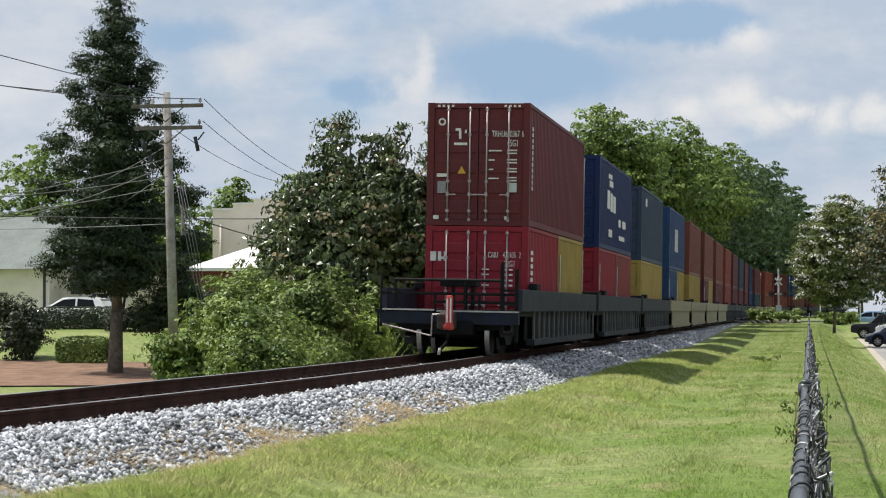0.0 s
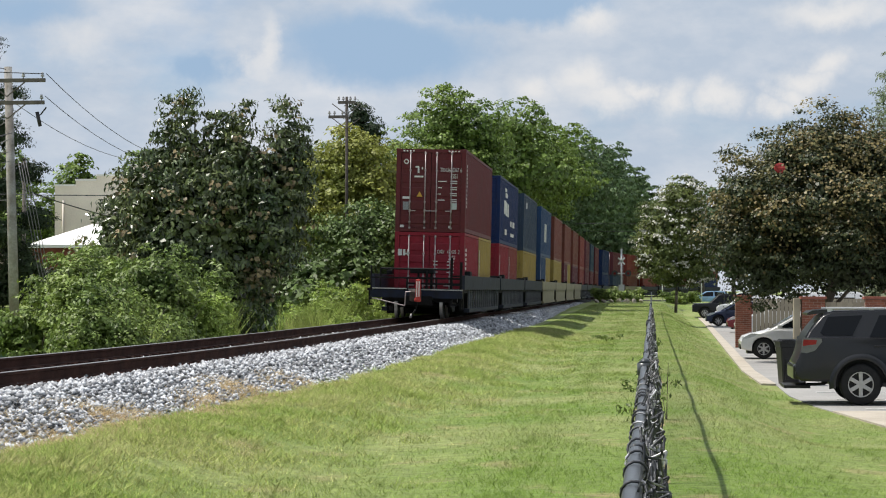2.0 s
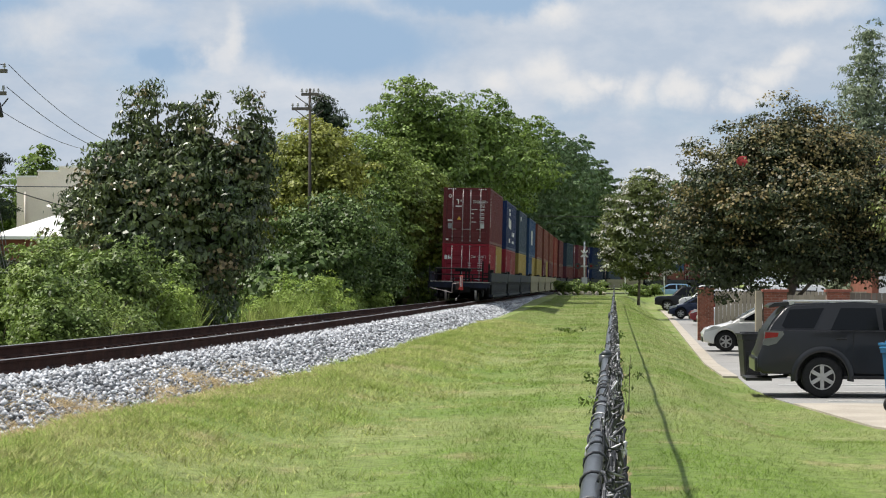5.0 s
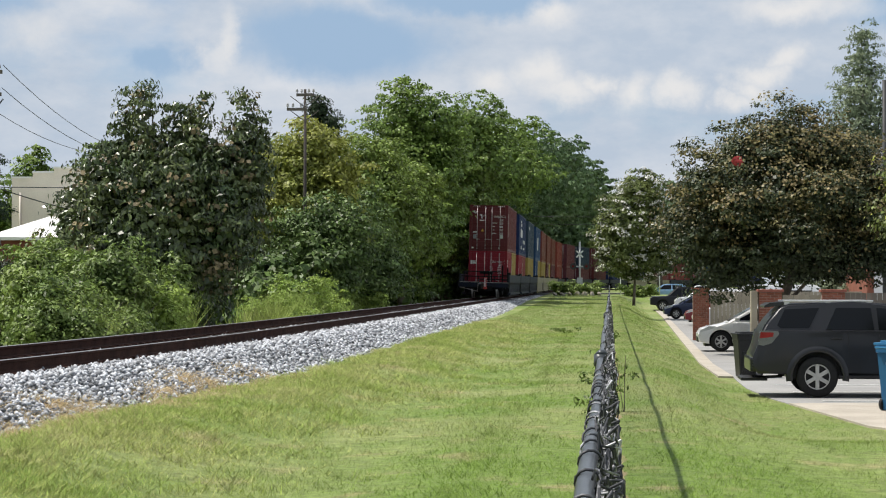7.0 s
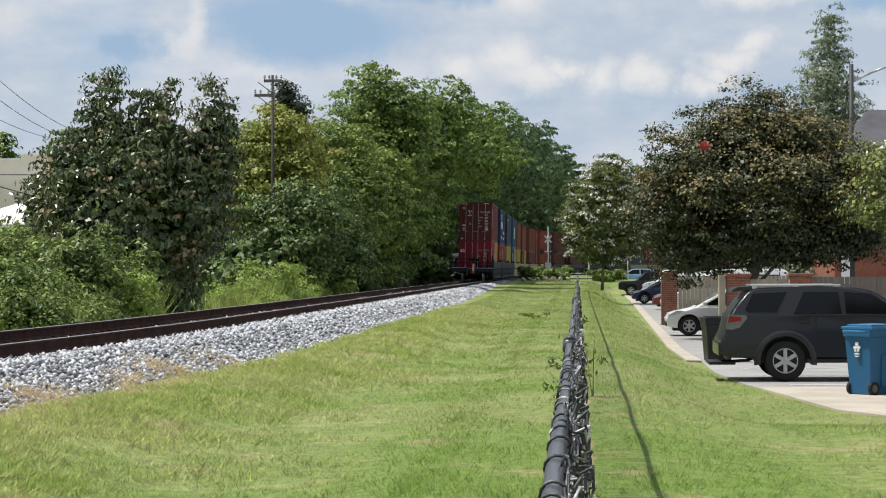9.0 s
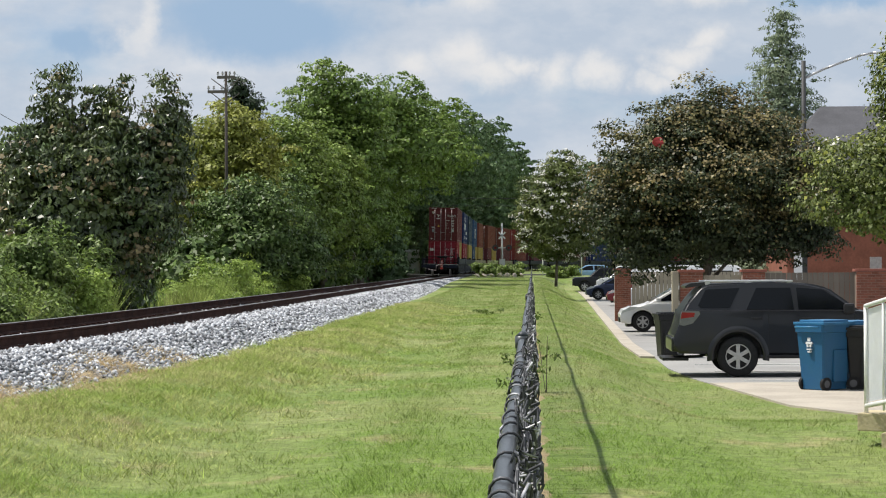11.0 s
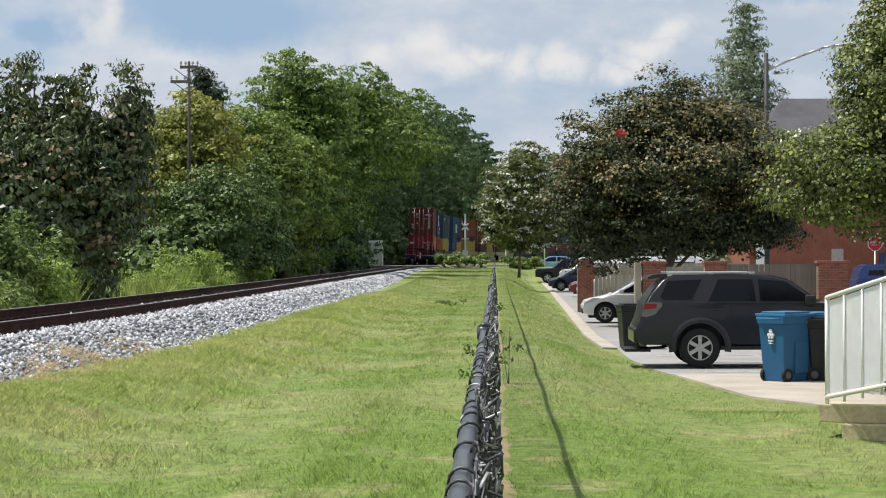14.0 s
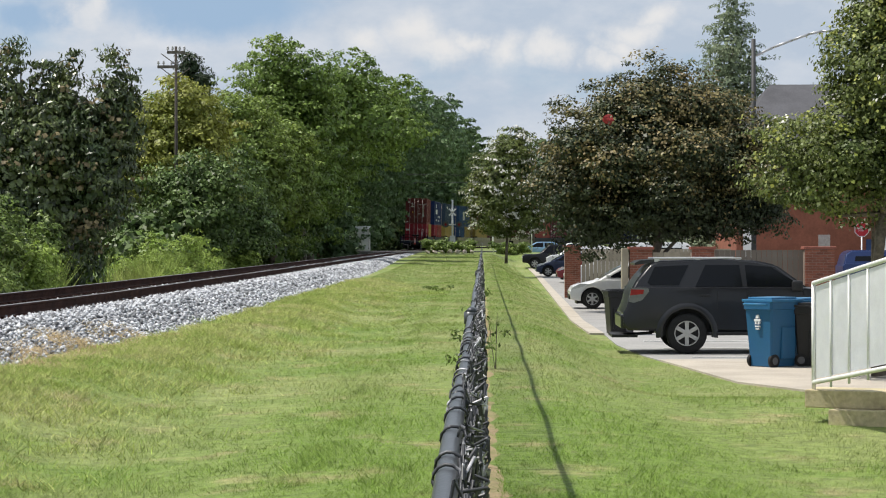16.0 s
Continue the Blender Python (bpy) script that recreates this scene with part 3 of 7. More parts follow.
def build_trees():
    tree("magnolia_tree", "broad dark glossy magnolia tree beside the track", "tree", (-13.0, 62, -0.7), 7.4,
         [ellipse(0, 0, 3.7, 2.8, 2.5, 2.5), ellipse(-1.15, 0.2, 6.2, 0.42, 0.5, 1.6), ellipse(-0.45, -0.3, 6.5, 0.42, 0.5, 1.7), ellipse(0.4, 0.2, 6.2, 0.5, 0.6, 1.6), ellipse(1.1, -0.2, 6.0, 0.45, 0.5, 1.6), ellipse(2.3, 0, 6.2, 0.4, 0.5, 1.8), ellipse(2.75, 0, 5.7, 0.4, 0.5, 1.7), ellipse(-0.8, 0, 5.6, 0.9, 0.9, 1.1), ellipse(1.75, -0.1, 5.4, 0.6, 0.7, 1.3),
          ellipse(-1.7, -0.2, 5.2, 0.9, 0.9, 1.3), ellipse(-2.5, 0, 3.7, 1.0, 1.1, 1.5), ellipse(0.4, -0.6, 5.2, 1.7, 1.4, 1.3), ellipse(1.9, -0.3, 4.4, 1.2, 1.3, 1.8), ellipse(-1.4, -0.6, 2.8, 1.6, 1.6, 1.5)],
         M_MAGNOLIA, 36000, 0.185, 0.22, 0.26, 11, fill=0.15, droop=0.9, aspect=0.42, per=22, rough=0.3, extra=(("tan_leaves", M_MAGTAN, 1700, 0.16, "tan undersides of turned leaves"),))
    k = 0
    for x, y, h, r, leaf, n, size in (
        (-13.4, 93, 9.0, 2.9, M_LIME, 26000, 0.19), (-16.5, 99, 8.0, 2.8, M_LIME, 9000, 0.22), (-11.9, 88, 5.4, 2.3, M_SHADELEAF, 16000, 0.17), (-11.3, 97, 4.6, 1.8, M_SHADELEAF, 11000, 0.18),
        (-12.4, 130, 14.1, 4.0, M_OAK, 30000, 0.23), (-12.7, 113, 9.6, 3.2, M_GUM, 28000, 0.21), (-12.4, 105, 6.2, 2.4, M_SHADELEAF, 11000, 0.2), (-11.8, 121, 8.6, 2.7, M_GUM, 16000, 0.22),
        (-12.0, 142, 14.4, 4.2, M_OAK, 24000, 0.25), (-12.8, 158, 14.4, 4.6, M_OAK, 20000, 0.27), (-13.2, 176, 15.5, 5.0, M_OAK, 17000, 0.3), (-12.8, 190, 15.6, 5.2, M_HAZELEAF, 14000, 0.32),
        (-12.8, 214, 16.6, 6.0, M_HAZELEAF, 13000, 0.36), (-12.4, 240, 18.2, 6.5, M_HAZELEAF, 13000, 0.4),
        (-13.0, 262, 17.5, 6.0, M_HAZELEAF, 9000, 0.45), (-12.0, 285, 18.5, 6.0, M_HAZELEAF, 8000, 0.5), (-10.0, 308, 19.0, 6.5, M_HAZELEAF, 8000, 0.55)):
        k += 1
        z = gz(x, y)
        over = float(np.interp(y, [132, 142, 158, 176, 190, 214, 240], [0, 3.0, 4.4, 5.6, 6.0, 6.4, 7.5]))
        rng = random.Random(k)
        lobes = [ellipse(0, 0, h * 0.52, r * 0.95, r * 0.95, h * 0.40)]
        for j in range(9):
            a = j * 0.75 + rng.random()
            lobes.append(ellipse(r * 0.55 * math.cos(a), r * 0.55 * math.sin(a), h * rng.uniform(0.25, 0.82), r * rng.uniform(0.3, 0.55), None, h * rng.uniform(0.07, 0.14)))
        lobes.append(ellipse(rng.uniform(-0.4, 0.4) + over, 0, h * 0.84, r * 0.5, None, h * 0.16))
        if over:
            lobes.append(ellipse(over, 0, h * 0.68, r * 0.8, None, h * 0.2))
        words = {M_LIME: "yellow-green broadleaf tree in the trackside wood", M_SHADELEAF: "low leafy green sapling thicket by the track", M_OAK: "tall full green oak in the trackside wood", M_GUM: "bright green sweetgum in layered tiers by the track", M_HAZELEAF: "tall shaded oak leaning over the track"}[leaf]
        tree("trackside_tree", words, "tree", (x, y, z), h, lobes, leaf, n, size, 0.09 + h * 0.016, 0.42, 20 + k, group="trees along the track", aspect=0.6, fill=0.12, per=34, rough=0.4)
    for k, (x, y, h, r) in enumerate([(-40 + 11 * i, 400 + 14 * ((i * 7) % 5), 22 + (i * 5) % 6, 9) for i in range(13)] + [(-20, 300, 20, 7), (-8, 345, 21, 7), (7, 305, 15, 5.5), (15, 288, 14, 6), (25, 276, 14, 6)]):
        lobes = [ellipse(0, 0, h * 0.55, r * 0.9, None, h * 0.42), ellipse(r * 0.5, 0, h * 0.5, r * 0.6, None, h * 0.25), ellipse(-r * 0.5, 0, h * 0.45, r * 0.6, None, h * 0.25)]
        tree("distant_tree", "tall distant green tree beyond the crossing", "tree", (x, y, gz(x, y)), h, lobes, M_HAZELEAF, 5000, 0.95, 0.35, 0.9, 60 + k, limbs=3, group="distant trees")
    tree("bronze_crape_myrtle", "big rounded bronze-green crape myrtle in the lot", "tree", (5.35, 66, LOT_Z), 7.2,
         [ellipse(0, 0, 4.7, 2.9, 2.6, 2.2), ellipse(-0.2, 0, 6.4, 1.7, 1.6, 1.1), ellipse(-2.3, 0, 3.6, 1.3, 1.3, 1.5), ellipse(2.5, 0, 4.4, 1.35, 1.3, 1.7), ellipse(3.3, 0, 3.8, 1.0, 1.1, 1.3), ellipse(0.3, -0.4, 2.9, 2.5, 2.2, 1.0), ellipse(1.6, 0, 6.0, 1.3, 1.3, 0.9), ellipse(-1.7, 0, 5.2, 1.3, 1.3, 1.1), ellipse(2.6, -0.3, 2.9, 1.4, 1.3, 0.8), ellipse(-1.9, -0.3, 2.6, 1.2, 1.2, 0.9)] + [ellipse(2.9 * math.cos(2.4 * k), 2.4 * math.sin(2.4 * k), 3.4 + 0.14 * k, 0.8, 0.8, 0.55) for k in range(14)] + [ellipse(-2.0 + 0.62 * k, -0.6, 6.5 - 0.16 * (k - 3) ** 2 + 0.25 * (k % 2), 0.55, 0.6, 0.5) for k in range(8)],
         M_BROWNLEAF, 62000, 0.11, 0.16, 0.28, 41, fill=0.12, aspect=0.6, rough=0.6, extra=(("new_growth", M_BRONZE, 36000, 0.1, "bronze young leaves at the upper shoot tips, painting the lit top"),))
    tree("white_crape_myrtle", "white-flowered crape myrtle at the lawn's end", "tree", (1.4, 128, 0.3), 8.0,
         [ellipse(0, 0, 4.6, 2.2, 2.2, 2.6), ellipse(0.4, 0, 6.6, 1.4, 1.4, 1.4), ellipse(-1.2, 0, 3.8, 1.1, 1.1, 1.6), ellipse(1.5, 0, 4.2, 1.2, 1.2, 1.7), ellipse(-0.5, 0, 2.6, 1.5, 1.4, 1.0), ellipse(1.0, 0, 2.6, 1.3, 1.3, 1.0)],
         M_MYRTLE, 26000, 0.19, 0.08, 0.32, 42, extra=(("blossom", M_FLOWER, 3600, 0.14, "clusters of white blossom"),))
    tree("flowering_myrtle", "green crape myrtle with white flower clusters", "tree", (6.3, 34, -0.5), 6.4,
         [ellipse(-0.7, 0, 3.35, 1.25, 1.2, 0.9), ellipse(0.1, 0, 4.6, 0.95, 1.1, 1.5), ellipse(0.9, 0, 4.2, 1.4, 1.5, 1.8), ellipse(0.2, 0, 5.7, 0.65, 0.8, 0.7)],
         M_MYRTLE, 52000, 0.075, 0.12, 0.18, 43, aspect=0.6, rough=0.4, extra=(("blossom", M_FLOWER, 420, 0.06, "clusters of white blossom"), ("new_growth", M_LIME, 6000, 0.07, "yellow-green young leaves")))
    lobes = [ellipse(0.1 * math.sin(k), 0.1, 1.9 + 1.02 * k, 5.2 * (1 - k / 14.6), None, 0.95) for k in range(14)]
    tree("tall_conifer", "tall slender blue-green conifer behind the building", "tree", (13.0, 112, -0.5), 16.0, lobes, M_AIRY, 36000, 0.2, 0.2, 0.3, 44, limbs=10, fill=0.3, aspect=0.3, rough=0.35)
    rng = random.Random(77)
    lobes = [ellipse(0, 0, 3.9 + 1.05 * k, 2.5 * min(1, 0.75 + 0.25 * k) * (1 - k / 11.4), None, 0.85) for k in range(11)] + [ellipse(2.2, 0.3, 3.0, 1.1, 1.2, 0.9), ellipse(1.3, 0.5, 2.4, 0.9, 1.0, 0.7)]
    for k in range(46):
        z = 3.4 + 10.0 * (k / 46)
        a, q = k * 2.4, 3.3 * min(1.0, 0.72 + 0.2 * (z - 3.4)) * (1 - (z - 3.4) / 12.0) * rng.uniform(0.75, 1.2)
        lobes.append(ellipse(q * math.cos(a), q * math.sin(a), z, 0.3 + 0.16 * q, None, rng.uniform(0.28, 0.5)))
    tree("cedar_tree", "tall dark shaggy red cedar behind the utility pole", "tree", (-24.9, 75, -0.9), 14.0, lobes, M_CONIFER, 80000, 0.13, 0.25, 0.24, 45, aspect=0.35, limbs=12, fill=0.15, rough=0.45)
    lobes = [ellipse(0.5 * math.sin(2 * k), 0, 8.3 + 1.1 * k, 2.1 - 0.25 * k, None, 0.8) for k in range(6)]
    tree("background_pine", "dark pine rising behind the yellow-green tree", "tree", (-20.3, 150, gz(-20.3, 150)), 15.5, lobes, M_CONIFER, 12000, 0.25, 0.2, 0.35, 46, limbs=6, aspect=0.4)


build_trees()


def build_woods():
    for k, (x, y, h, r) in enumerate([(-19 - 3 * (i % 3), 100 + 13 * i, (6.0 if i < 3 else 9.5 + (i * 3) % 4), 4.6) for i in range(9)] + [(-57, 152, 13.6, 5), (-50, 160, 11.5, 4.5), (-39, 170, 12.5, 5), (-44, 160, 10.8, 2.6), (-40, 164, 11.6, 2.4), (-27, 140, 6.5, 3.0), (-63, 146, 12.5, 5)]):
        lobes = [ellipse(0, 0, h * 0.5, r * 0.9, None, h * 0.42), ellipse(r * 0.5, 0, h * 0.45, r * 0.6, None, h * 0.3), ellipse(-r * 0.5, 0, h * 0.4, r * 0.6, None, h * 0.3), ellipse(0.2 * r, 0, h * 0.78, r * 0.5, None, h * 0.2)]
        tree("background_tree", "green tree in the wood behind the trackside trees", "tree", (x, y, gz(x, y)), h, lobes, M_OAK, 8000, 0.32, 0.2, 0.5, 160 + k, limbs=3, group="trees of the back wood", aspect=0.65)


build_woods()


def bush(label, x, y, w, h, leaf, n, size, seed, depth=None, clump=0.22, name="bush", core=True):
    rng = np.random.default_rng(seed)
    z = gz(x, y)
    depth = depth or w
    lobes = [ellipse(0, 0, h * 0.35, w * 0.42, depth * 0.42, h * 0.42)]
    for k in range(9):
        s = rng.uniform(0.12, 0.3)
        lobes.append(ellipse(rng.uniform(-0.52, 0.52) * w, rng.uniform(-0.45, 0.45) * depth, h * rng.uniform(0.2, 0.85), w * s, None, h * s * 1.1))
    t = thing(name, label, "bush", Matrix.Translation((x, y, z)), "bushes along the track")
    bm = bmesh.new()
    for k in range(6 if core else 3):
        rod(bm, (rng.uniform(-0.1, 0.1) * w, rng.uniform(-0.1, 0.1) * w, -0.1), (rng.uniform(-0.4, 0.4) * w * (1 if core else 0.3), rng.uniform(-0.4, 0.4) * depth * (1 if core else 0.3), h * rng.uniform(0.5, 0.8)), (0.012 * h + 0.003) if core else 0.005, 5, 0.003)
    part("stem", bm, M_BARK, t)
    p, d = crown_points(lobes, n, rng, clump, 24, 0.3, 0.6)
    p[:, 2] = np.maximum(p[:, 2], 0.02)
    p2, d2 = core_points(lobes, n // 4, rng)
    p2[:, 2] = np.maximum(p2[:, 2], 0.05)
    if core:
        part("inner_leaves", leaf_mesh("inner_leaves", p2, size * 1.35, rng, leaf, d2, 0.2, 0.8), leaf, t)
    part("foliage", leaf_mesh("foliage", p, size, rng, leaf, d, 0.2, 0.5), leaf, t)
    return t


for k, (x, y, w, h, leaf, n, size) in enumerate((
    (-14.7, 54, 3.0, 2.7, M_BUSH, 19000, 0.135), (-13.4, 52, 3.2, 2.9, M_BUSH, 19000, 0.135), (-11.9, 51, 2.6, 2.3, M_BUSH, 17000, 0.135), (-15.6, 53, 1.5, 1.6, M_BUSH, 5000, 0.15),
    (-12.2, 55, 2.2, 2.3, M_BUSH, 13750, 0.14), (-14.8, 70, 2.6, 3.0, M_BUSH, 9000, 0.16), (-11.5, 46.5, 2.0, 1.3, M_BUSH, 9000, 0.11), (-12.2, 48.5, 2.4, 1.9, M_BUSH, 12000, 0.12), (-11.2, 53, 1.6, 1.7, M_WEEDLEAF, 7000, 0.11))):
    bush("rank green bush at the foot of the embankment", x, y, w, h, leaf, n, size, 100 + k)

for k in range(7):
    bush("bright feathery weeds at the wood's edge", -11.55 - 0.25 * (k % 2), 75 + 3.6 * k, 2.3, 1.25 + 0.25 * ((k * 3) % 4), M_WEEDLEAF, 6500, 0.11, 180 + k, 4.4, 0.2, name="weed_clump")
for k in range(21):
    y = 84 + 9.5 * k
    bush("shaded undergrowth beneath the trackside trees", -13.2 - 1.6 * (k % 2), y, 4.6, 3.4 + 0.9 * (k % 3), M_HAZELEAF if y > 150 else M_SHADELEAF, 4200, 0.24 + 0.0012 * y, 200 + k, 9.0, 0.4, name="undergrowth")
for k, (x, y, w, h) in enumerate(((-14.0, 262, 7, 7), (-12.6, 285, 7, 7), (-11.4, 304, 7, 7), (-20, 300, 10, 9), (-17, 330, 10, 9))):
    bush("shaded thicket beyond the crossing", x, y, w, h, M_HAZELEAF, 3000, 0.6, 240 + k, None, 0.6, name="thicket")

# ---------------------------------------------------------------- chain-link fence
M_VINYL = mat("black_vinyl_coat", (0.055, 0.062, 0.07), 0.3, 0.0, 0.3, 6, 0.05)
# black wire; the whitish second colour paints sky glints on its shiny coat
M_WIRE = mat("glinting_fence_wire", (0.05, 0.052, 0.058), 0.42, 0.0, 0.4, 14, second=(0.55, 0.55, 0.58), cut=(0.36, 0.46))
FX = -0.03


def rail_height(y):
    g = gz(FX, y)
    return 1.22 + g * 0.9 - 0.012 * math.sin(y * 0.9)


def build_fence():
    f = thing("chain_link_fence", "black vinyl chain-link fence with sagging mesh along the lawn", "fence")
    for k in range(45):
        ya, yb = 2.6 + 3.04 * k, 2.6 + 3.04 * (k + 1)
        bm = bmesh.new()
        for j in range(4):
            u, v = ya + (yb - ya) * j / 4, ya + (yb - ya) * (j + 1) / 4
            rod(bm, (FX + 0.004 * math.sin(u), u, rail_height(u)), (FX + 0.004 * math.sin(v), v, rail_height(v)), 0.0215, 14 if k < 6 else 8, caps=False)
        part("top_rail", bm, M_VINYL, f)
        bm = bmesh.new()
        rod(bm, (FX, yb - 0.05, rail_height(yb)), (FX, yb + 0.07, rail_height(yb)), 0.024, 12)
        part("rail_sleeve", bm, M_VINYL, f)
    for k in range(45):
        y = 3.36 + 3.04 * k - (0.9 if k == 3 else 0)
        big = k in (3, 8, 20, 32)
        bm = bmesh.new()
        r = 0.036 if big else 0.026
        top = rail_height(y) + (0.03 if big else -0.02)
        rod(bm, (FX, y, gz(FX, y) - 0.1), (FX, y, top), r, 12)
        p = part("post", bm, M_VINYL, f)
        if big:
            bm = bmesh.new()
            rod(bm, (FX, y, top - 0.06), (FX, y, top + 0.005), 0.042, 14)
            rod(bm, (FX, y, top + 0.005), (FX, y, top + 0.03), 0.04, 14, 0.012)
            part("post_cap", bm, M_VINYL, p)
            for dz in (0.12, 0.5, 0.9):
                bm = bmesh.new()
                rod(bm, (FX, y, top - dz - 0.015), (FX, y, top - dz + 0.015), 0.042, 14)
                part("brace_band", bm, M_VINYL, p)
    rng = np.random.default_rng(3)
    # wire ties round the rail
    for k in range(17):
        y = 3.25 + 0.42 * k + rng.uniform(-0.14, 0.14)
        bm = bmesh.new()
        z, pts = rail_height(y), []
        for j in range(11):
            a = -0.6 + j * 0.5
            pts.append(Vector((FX - 0.0275 * math.cos(a), y + 0.012 * math.sin(a + k) + 0.008 * j / 10, z + 0.0275 * math.sin(a))))
        pts.append(pts[-1] + Vector((0.03, rng.uniform(-0.02, 0.02), -0.03)))
        tube(bm, pts, 0.0035, 5)
        part("wire_tie", bm, M_WIRE, f)
    # woven mesh: crossing wires as thin three-sided tubes
    segs = []
    step = 0.052
    y = 2.9
    while y < 46:
        s = step if y < 14 else step * 2.0
        for way in (1, -1):
            n = 18 if y < 14 else 9
            h = 1.22
            px = None
            for j in range(n + 1):
                yy = y + way * (h / n) * j * 0.9 + rng.normal(0, 0.007)
                z = rail_height(yy) + 0.035 - h * j / n + rng.normal(0, 0.008)
                x = FX + 0.034 + way * 0.006 + 0.022 * math.sin(j * 0.5 + y * 0.8) * math.sin(y * 2.3) + rng.normal(0, 0.006) + 0.02 * (j / n)
                if px is not None:
                    segs.append((px, (x, yy, z)))
                px = (x, yy, z)
        # twisted ends that stand off beside the rail
        if y < 30:
            for q in range(3):
                a = np.array((FX + 0.03, y + rng.uniform(0, s), rail_height(y) + rng.uniform(-0.06, 0.05)))
                b = a + np.array((rng.uniform(-0.015, 0.045), rng.uniform(-0.05, 0.05), rng.uniform(-0.03, 0.035)))
                segs.append((tuple(a), tuple(b)))
                segs.append((tuple(b), tuple(b + np.array((rng.uniform(-0.03, 0.01), rng.uniform(-0.03, 0.03), -0.04)))))
        y += s
    A = np.array([s[0] for s in segs])
    B = np.array([s[1] for s in segs])
    d = B - A
    d /= np.linalg.norm(d, axis=1, keepdims=True) + 1e-9
    u = np.cross(d, np.array([0.3, 0.8, 0.5]))
    u /= np.linalg.norm(u, axis=1, keepdims=True)
    w = np.cross(d, u)
    r = 0.0034
    V = np.stack([c + r * (math.cos(a) * u + math.sin(a) * w) for c in (A, B) for a in (0, 2.094, 4.189)], 1).reshape(-1, 3)
    F0 = np.array([[0, 1, 4, 3], [1, 2, 5, 4], [2, 0, 3, 5]])
    Fc = (F0[None] + 6 * np.arange(len(A))[:, None, None]).reshape(-1, 4)
    ob = new("woven_mesh", quick_mesh("woven_mesh", V, Fc, M_WIRE))
    ob.parent = f
    tagged(ob, "tangled black wire mesh", kind="stuff")


build_fence()


def build_dirt():
    bm = bmesh.new()
    rng = random.Random(8)
    ys = [10 + 0.35 * i for i in range(170)]
    L = [[bm.verts.new((FX + (-1) * (0.13 + 0.1 * rng.random()), y, gz(FX, y) - 0.004)), bm.verts.new((FX, y, gz(FX, y) + 0.022)), bm.verts.new((FX + 0.12 + 0.14 * rng.random(), y, gz(FX, y) - 0.004))] for y in ys]
    for a, b in zip(L, L[1:]):
        bm.faces.new((a[0], a[1], b[1], b[0])), bm.faces.new((a[1], a[2], b[2], b[1]))
    single("dirt_strip", bm, mat("bare_tan_soil", (0.34, 0.25, 0.15), 0.95, 0, 0.25, 2.5, 0.6, second=(0.22, 0.21, 0.09), fine=30), "bare tan soil strip under the fence", "soil", kind="structure")


build_dirt()

# ---------------------------------------------------------------- vehicles
M_TYRE = mat("tyre_rubber", (0.018, 0.018, 0.019), 0.75, 0, 0.2, 20)
M_RIM = mat("alloy_rim", (0.5, 0.5, 0.5), 0.35, 0.7, 0.1, 12)
M_TRIM = mat("black_trim", (0.02, 0.02, 0.022), 0.5, 0, 0.2, 10)
M_GLASS = glass_mat("tinted_glass", (0.004, 0.005, 0.007), 0.06)
M_TAIL = mat("tail_lamp_red", (0.3, 0.02, 0.02), 0.2, 0, 0.1, 10)
M_LAMP = mat("clear_lamp", (0.6, 0.62, 0.64), 0.15, 0, 0.1, 10)
M_CHROME = mat("chrome", (0.7, 0.7, 0.72), 0.18, 1.0, 0.05, 5)


def taper(z, belt, top, wide, narrow):
    return wide if z <= belt else wide + (narrow - wide) * (z - belt) / (top - belt)


def wheel_part(t, x, y, r, side):
    """A wheel at (x, y); side is the sign of its outer face."""
    bm = bmesh.new()
    w = 0.115
    n = 28
    prof = [(-w, r * 0.62), (-w, r * 0.93), (-w * 0.75, r), (w * 0.75, r), (w, r * 0.93), (w, r * 0.62)]
    rings = [[bm.verts.new((rr * math.cos(2 * math.pi * i / n), yy, rr * math.sin(2 * math.pi * i / n))) for i in range(n)] for yy, rr in prof]
    for a, b in zip(rings, rings[1:]):
        for i in range(n):
            bm.faces.new((a[i], a[(i + 1) % n], b[(i + 1) % n], b[i])).smooth = True
    wh = part("wheel", bm, M_TYRE, t)
    wh.matrix_basis = pose(x, y, r)
    bm = bmesh.new()
    rod(bm, (0, side * 0.02, 0), (0, side * 0.03, 0), r * 0.62, 24)
    part("rim_well", bm, M_TRIM, wh)
    bm = bmesh.new()
    m = 24
    for yy, r0, r1 in ((side * 0.1, r * 0.57, r * 0.64),):
        a = [bm.verts.new((r0 * math.cos(6.2832 * i / m), yy, r0 * math.sin(6.2832 * i / m))) for i in range(m)]
        b = [bm.verts.new((r1 * math.cos(6.2832 * i / m), yy, r1 * math.sin(6.2832 * i / m))) for i in range(m)]
        c = [bm.verts.new((r1 * math.cos(6.2832 * i / m), 0, r1 * math.sin(6.2832 * i / m))) for i in range(m)]
        for i in range(m):
            bm.faces.new((a[i], a[(i + 1) % m], b[(i + 1) % m], b[i])), bm.faces.new((b[i], b[(i + 1) % m], c[(i + 1) % m], c[i]))
    part("rim", bm, M_RIM, wh)
    for k in range(6):
        bm = bmesh.new()
        box(bm, -0.035 * r / 0.38, 0.035 * r / 0.38, min(side * 0.06, side * 0.098), max(side * 0.06, side * 0.098), r * 0.1, r * 0.59, 0.006)
        part("spoke", bm, M_RIM, wh).matrix_basis = pose(0, 0, 0, 0, 60 * k, 0)
    bm = bmesh.new()
    rod(bm, (0, side * 0.05, 0), (0, side * 0.105, 0), r * 0.17, 14)
    part("hub_cap", bm, M_RIM, wh)


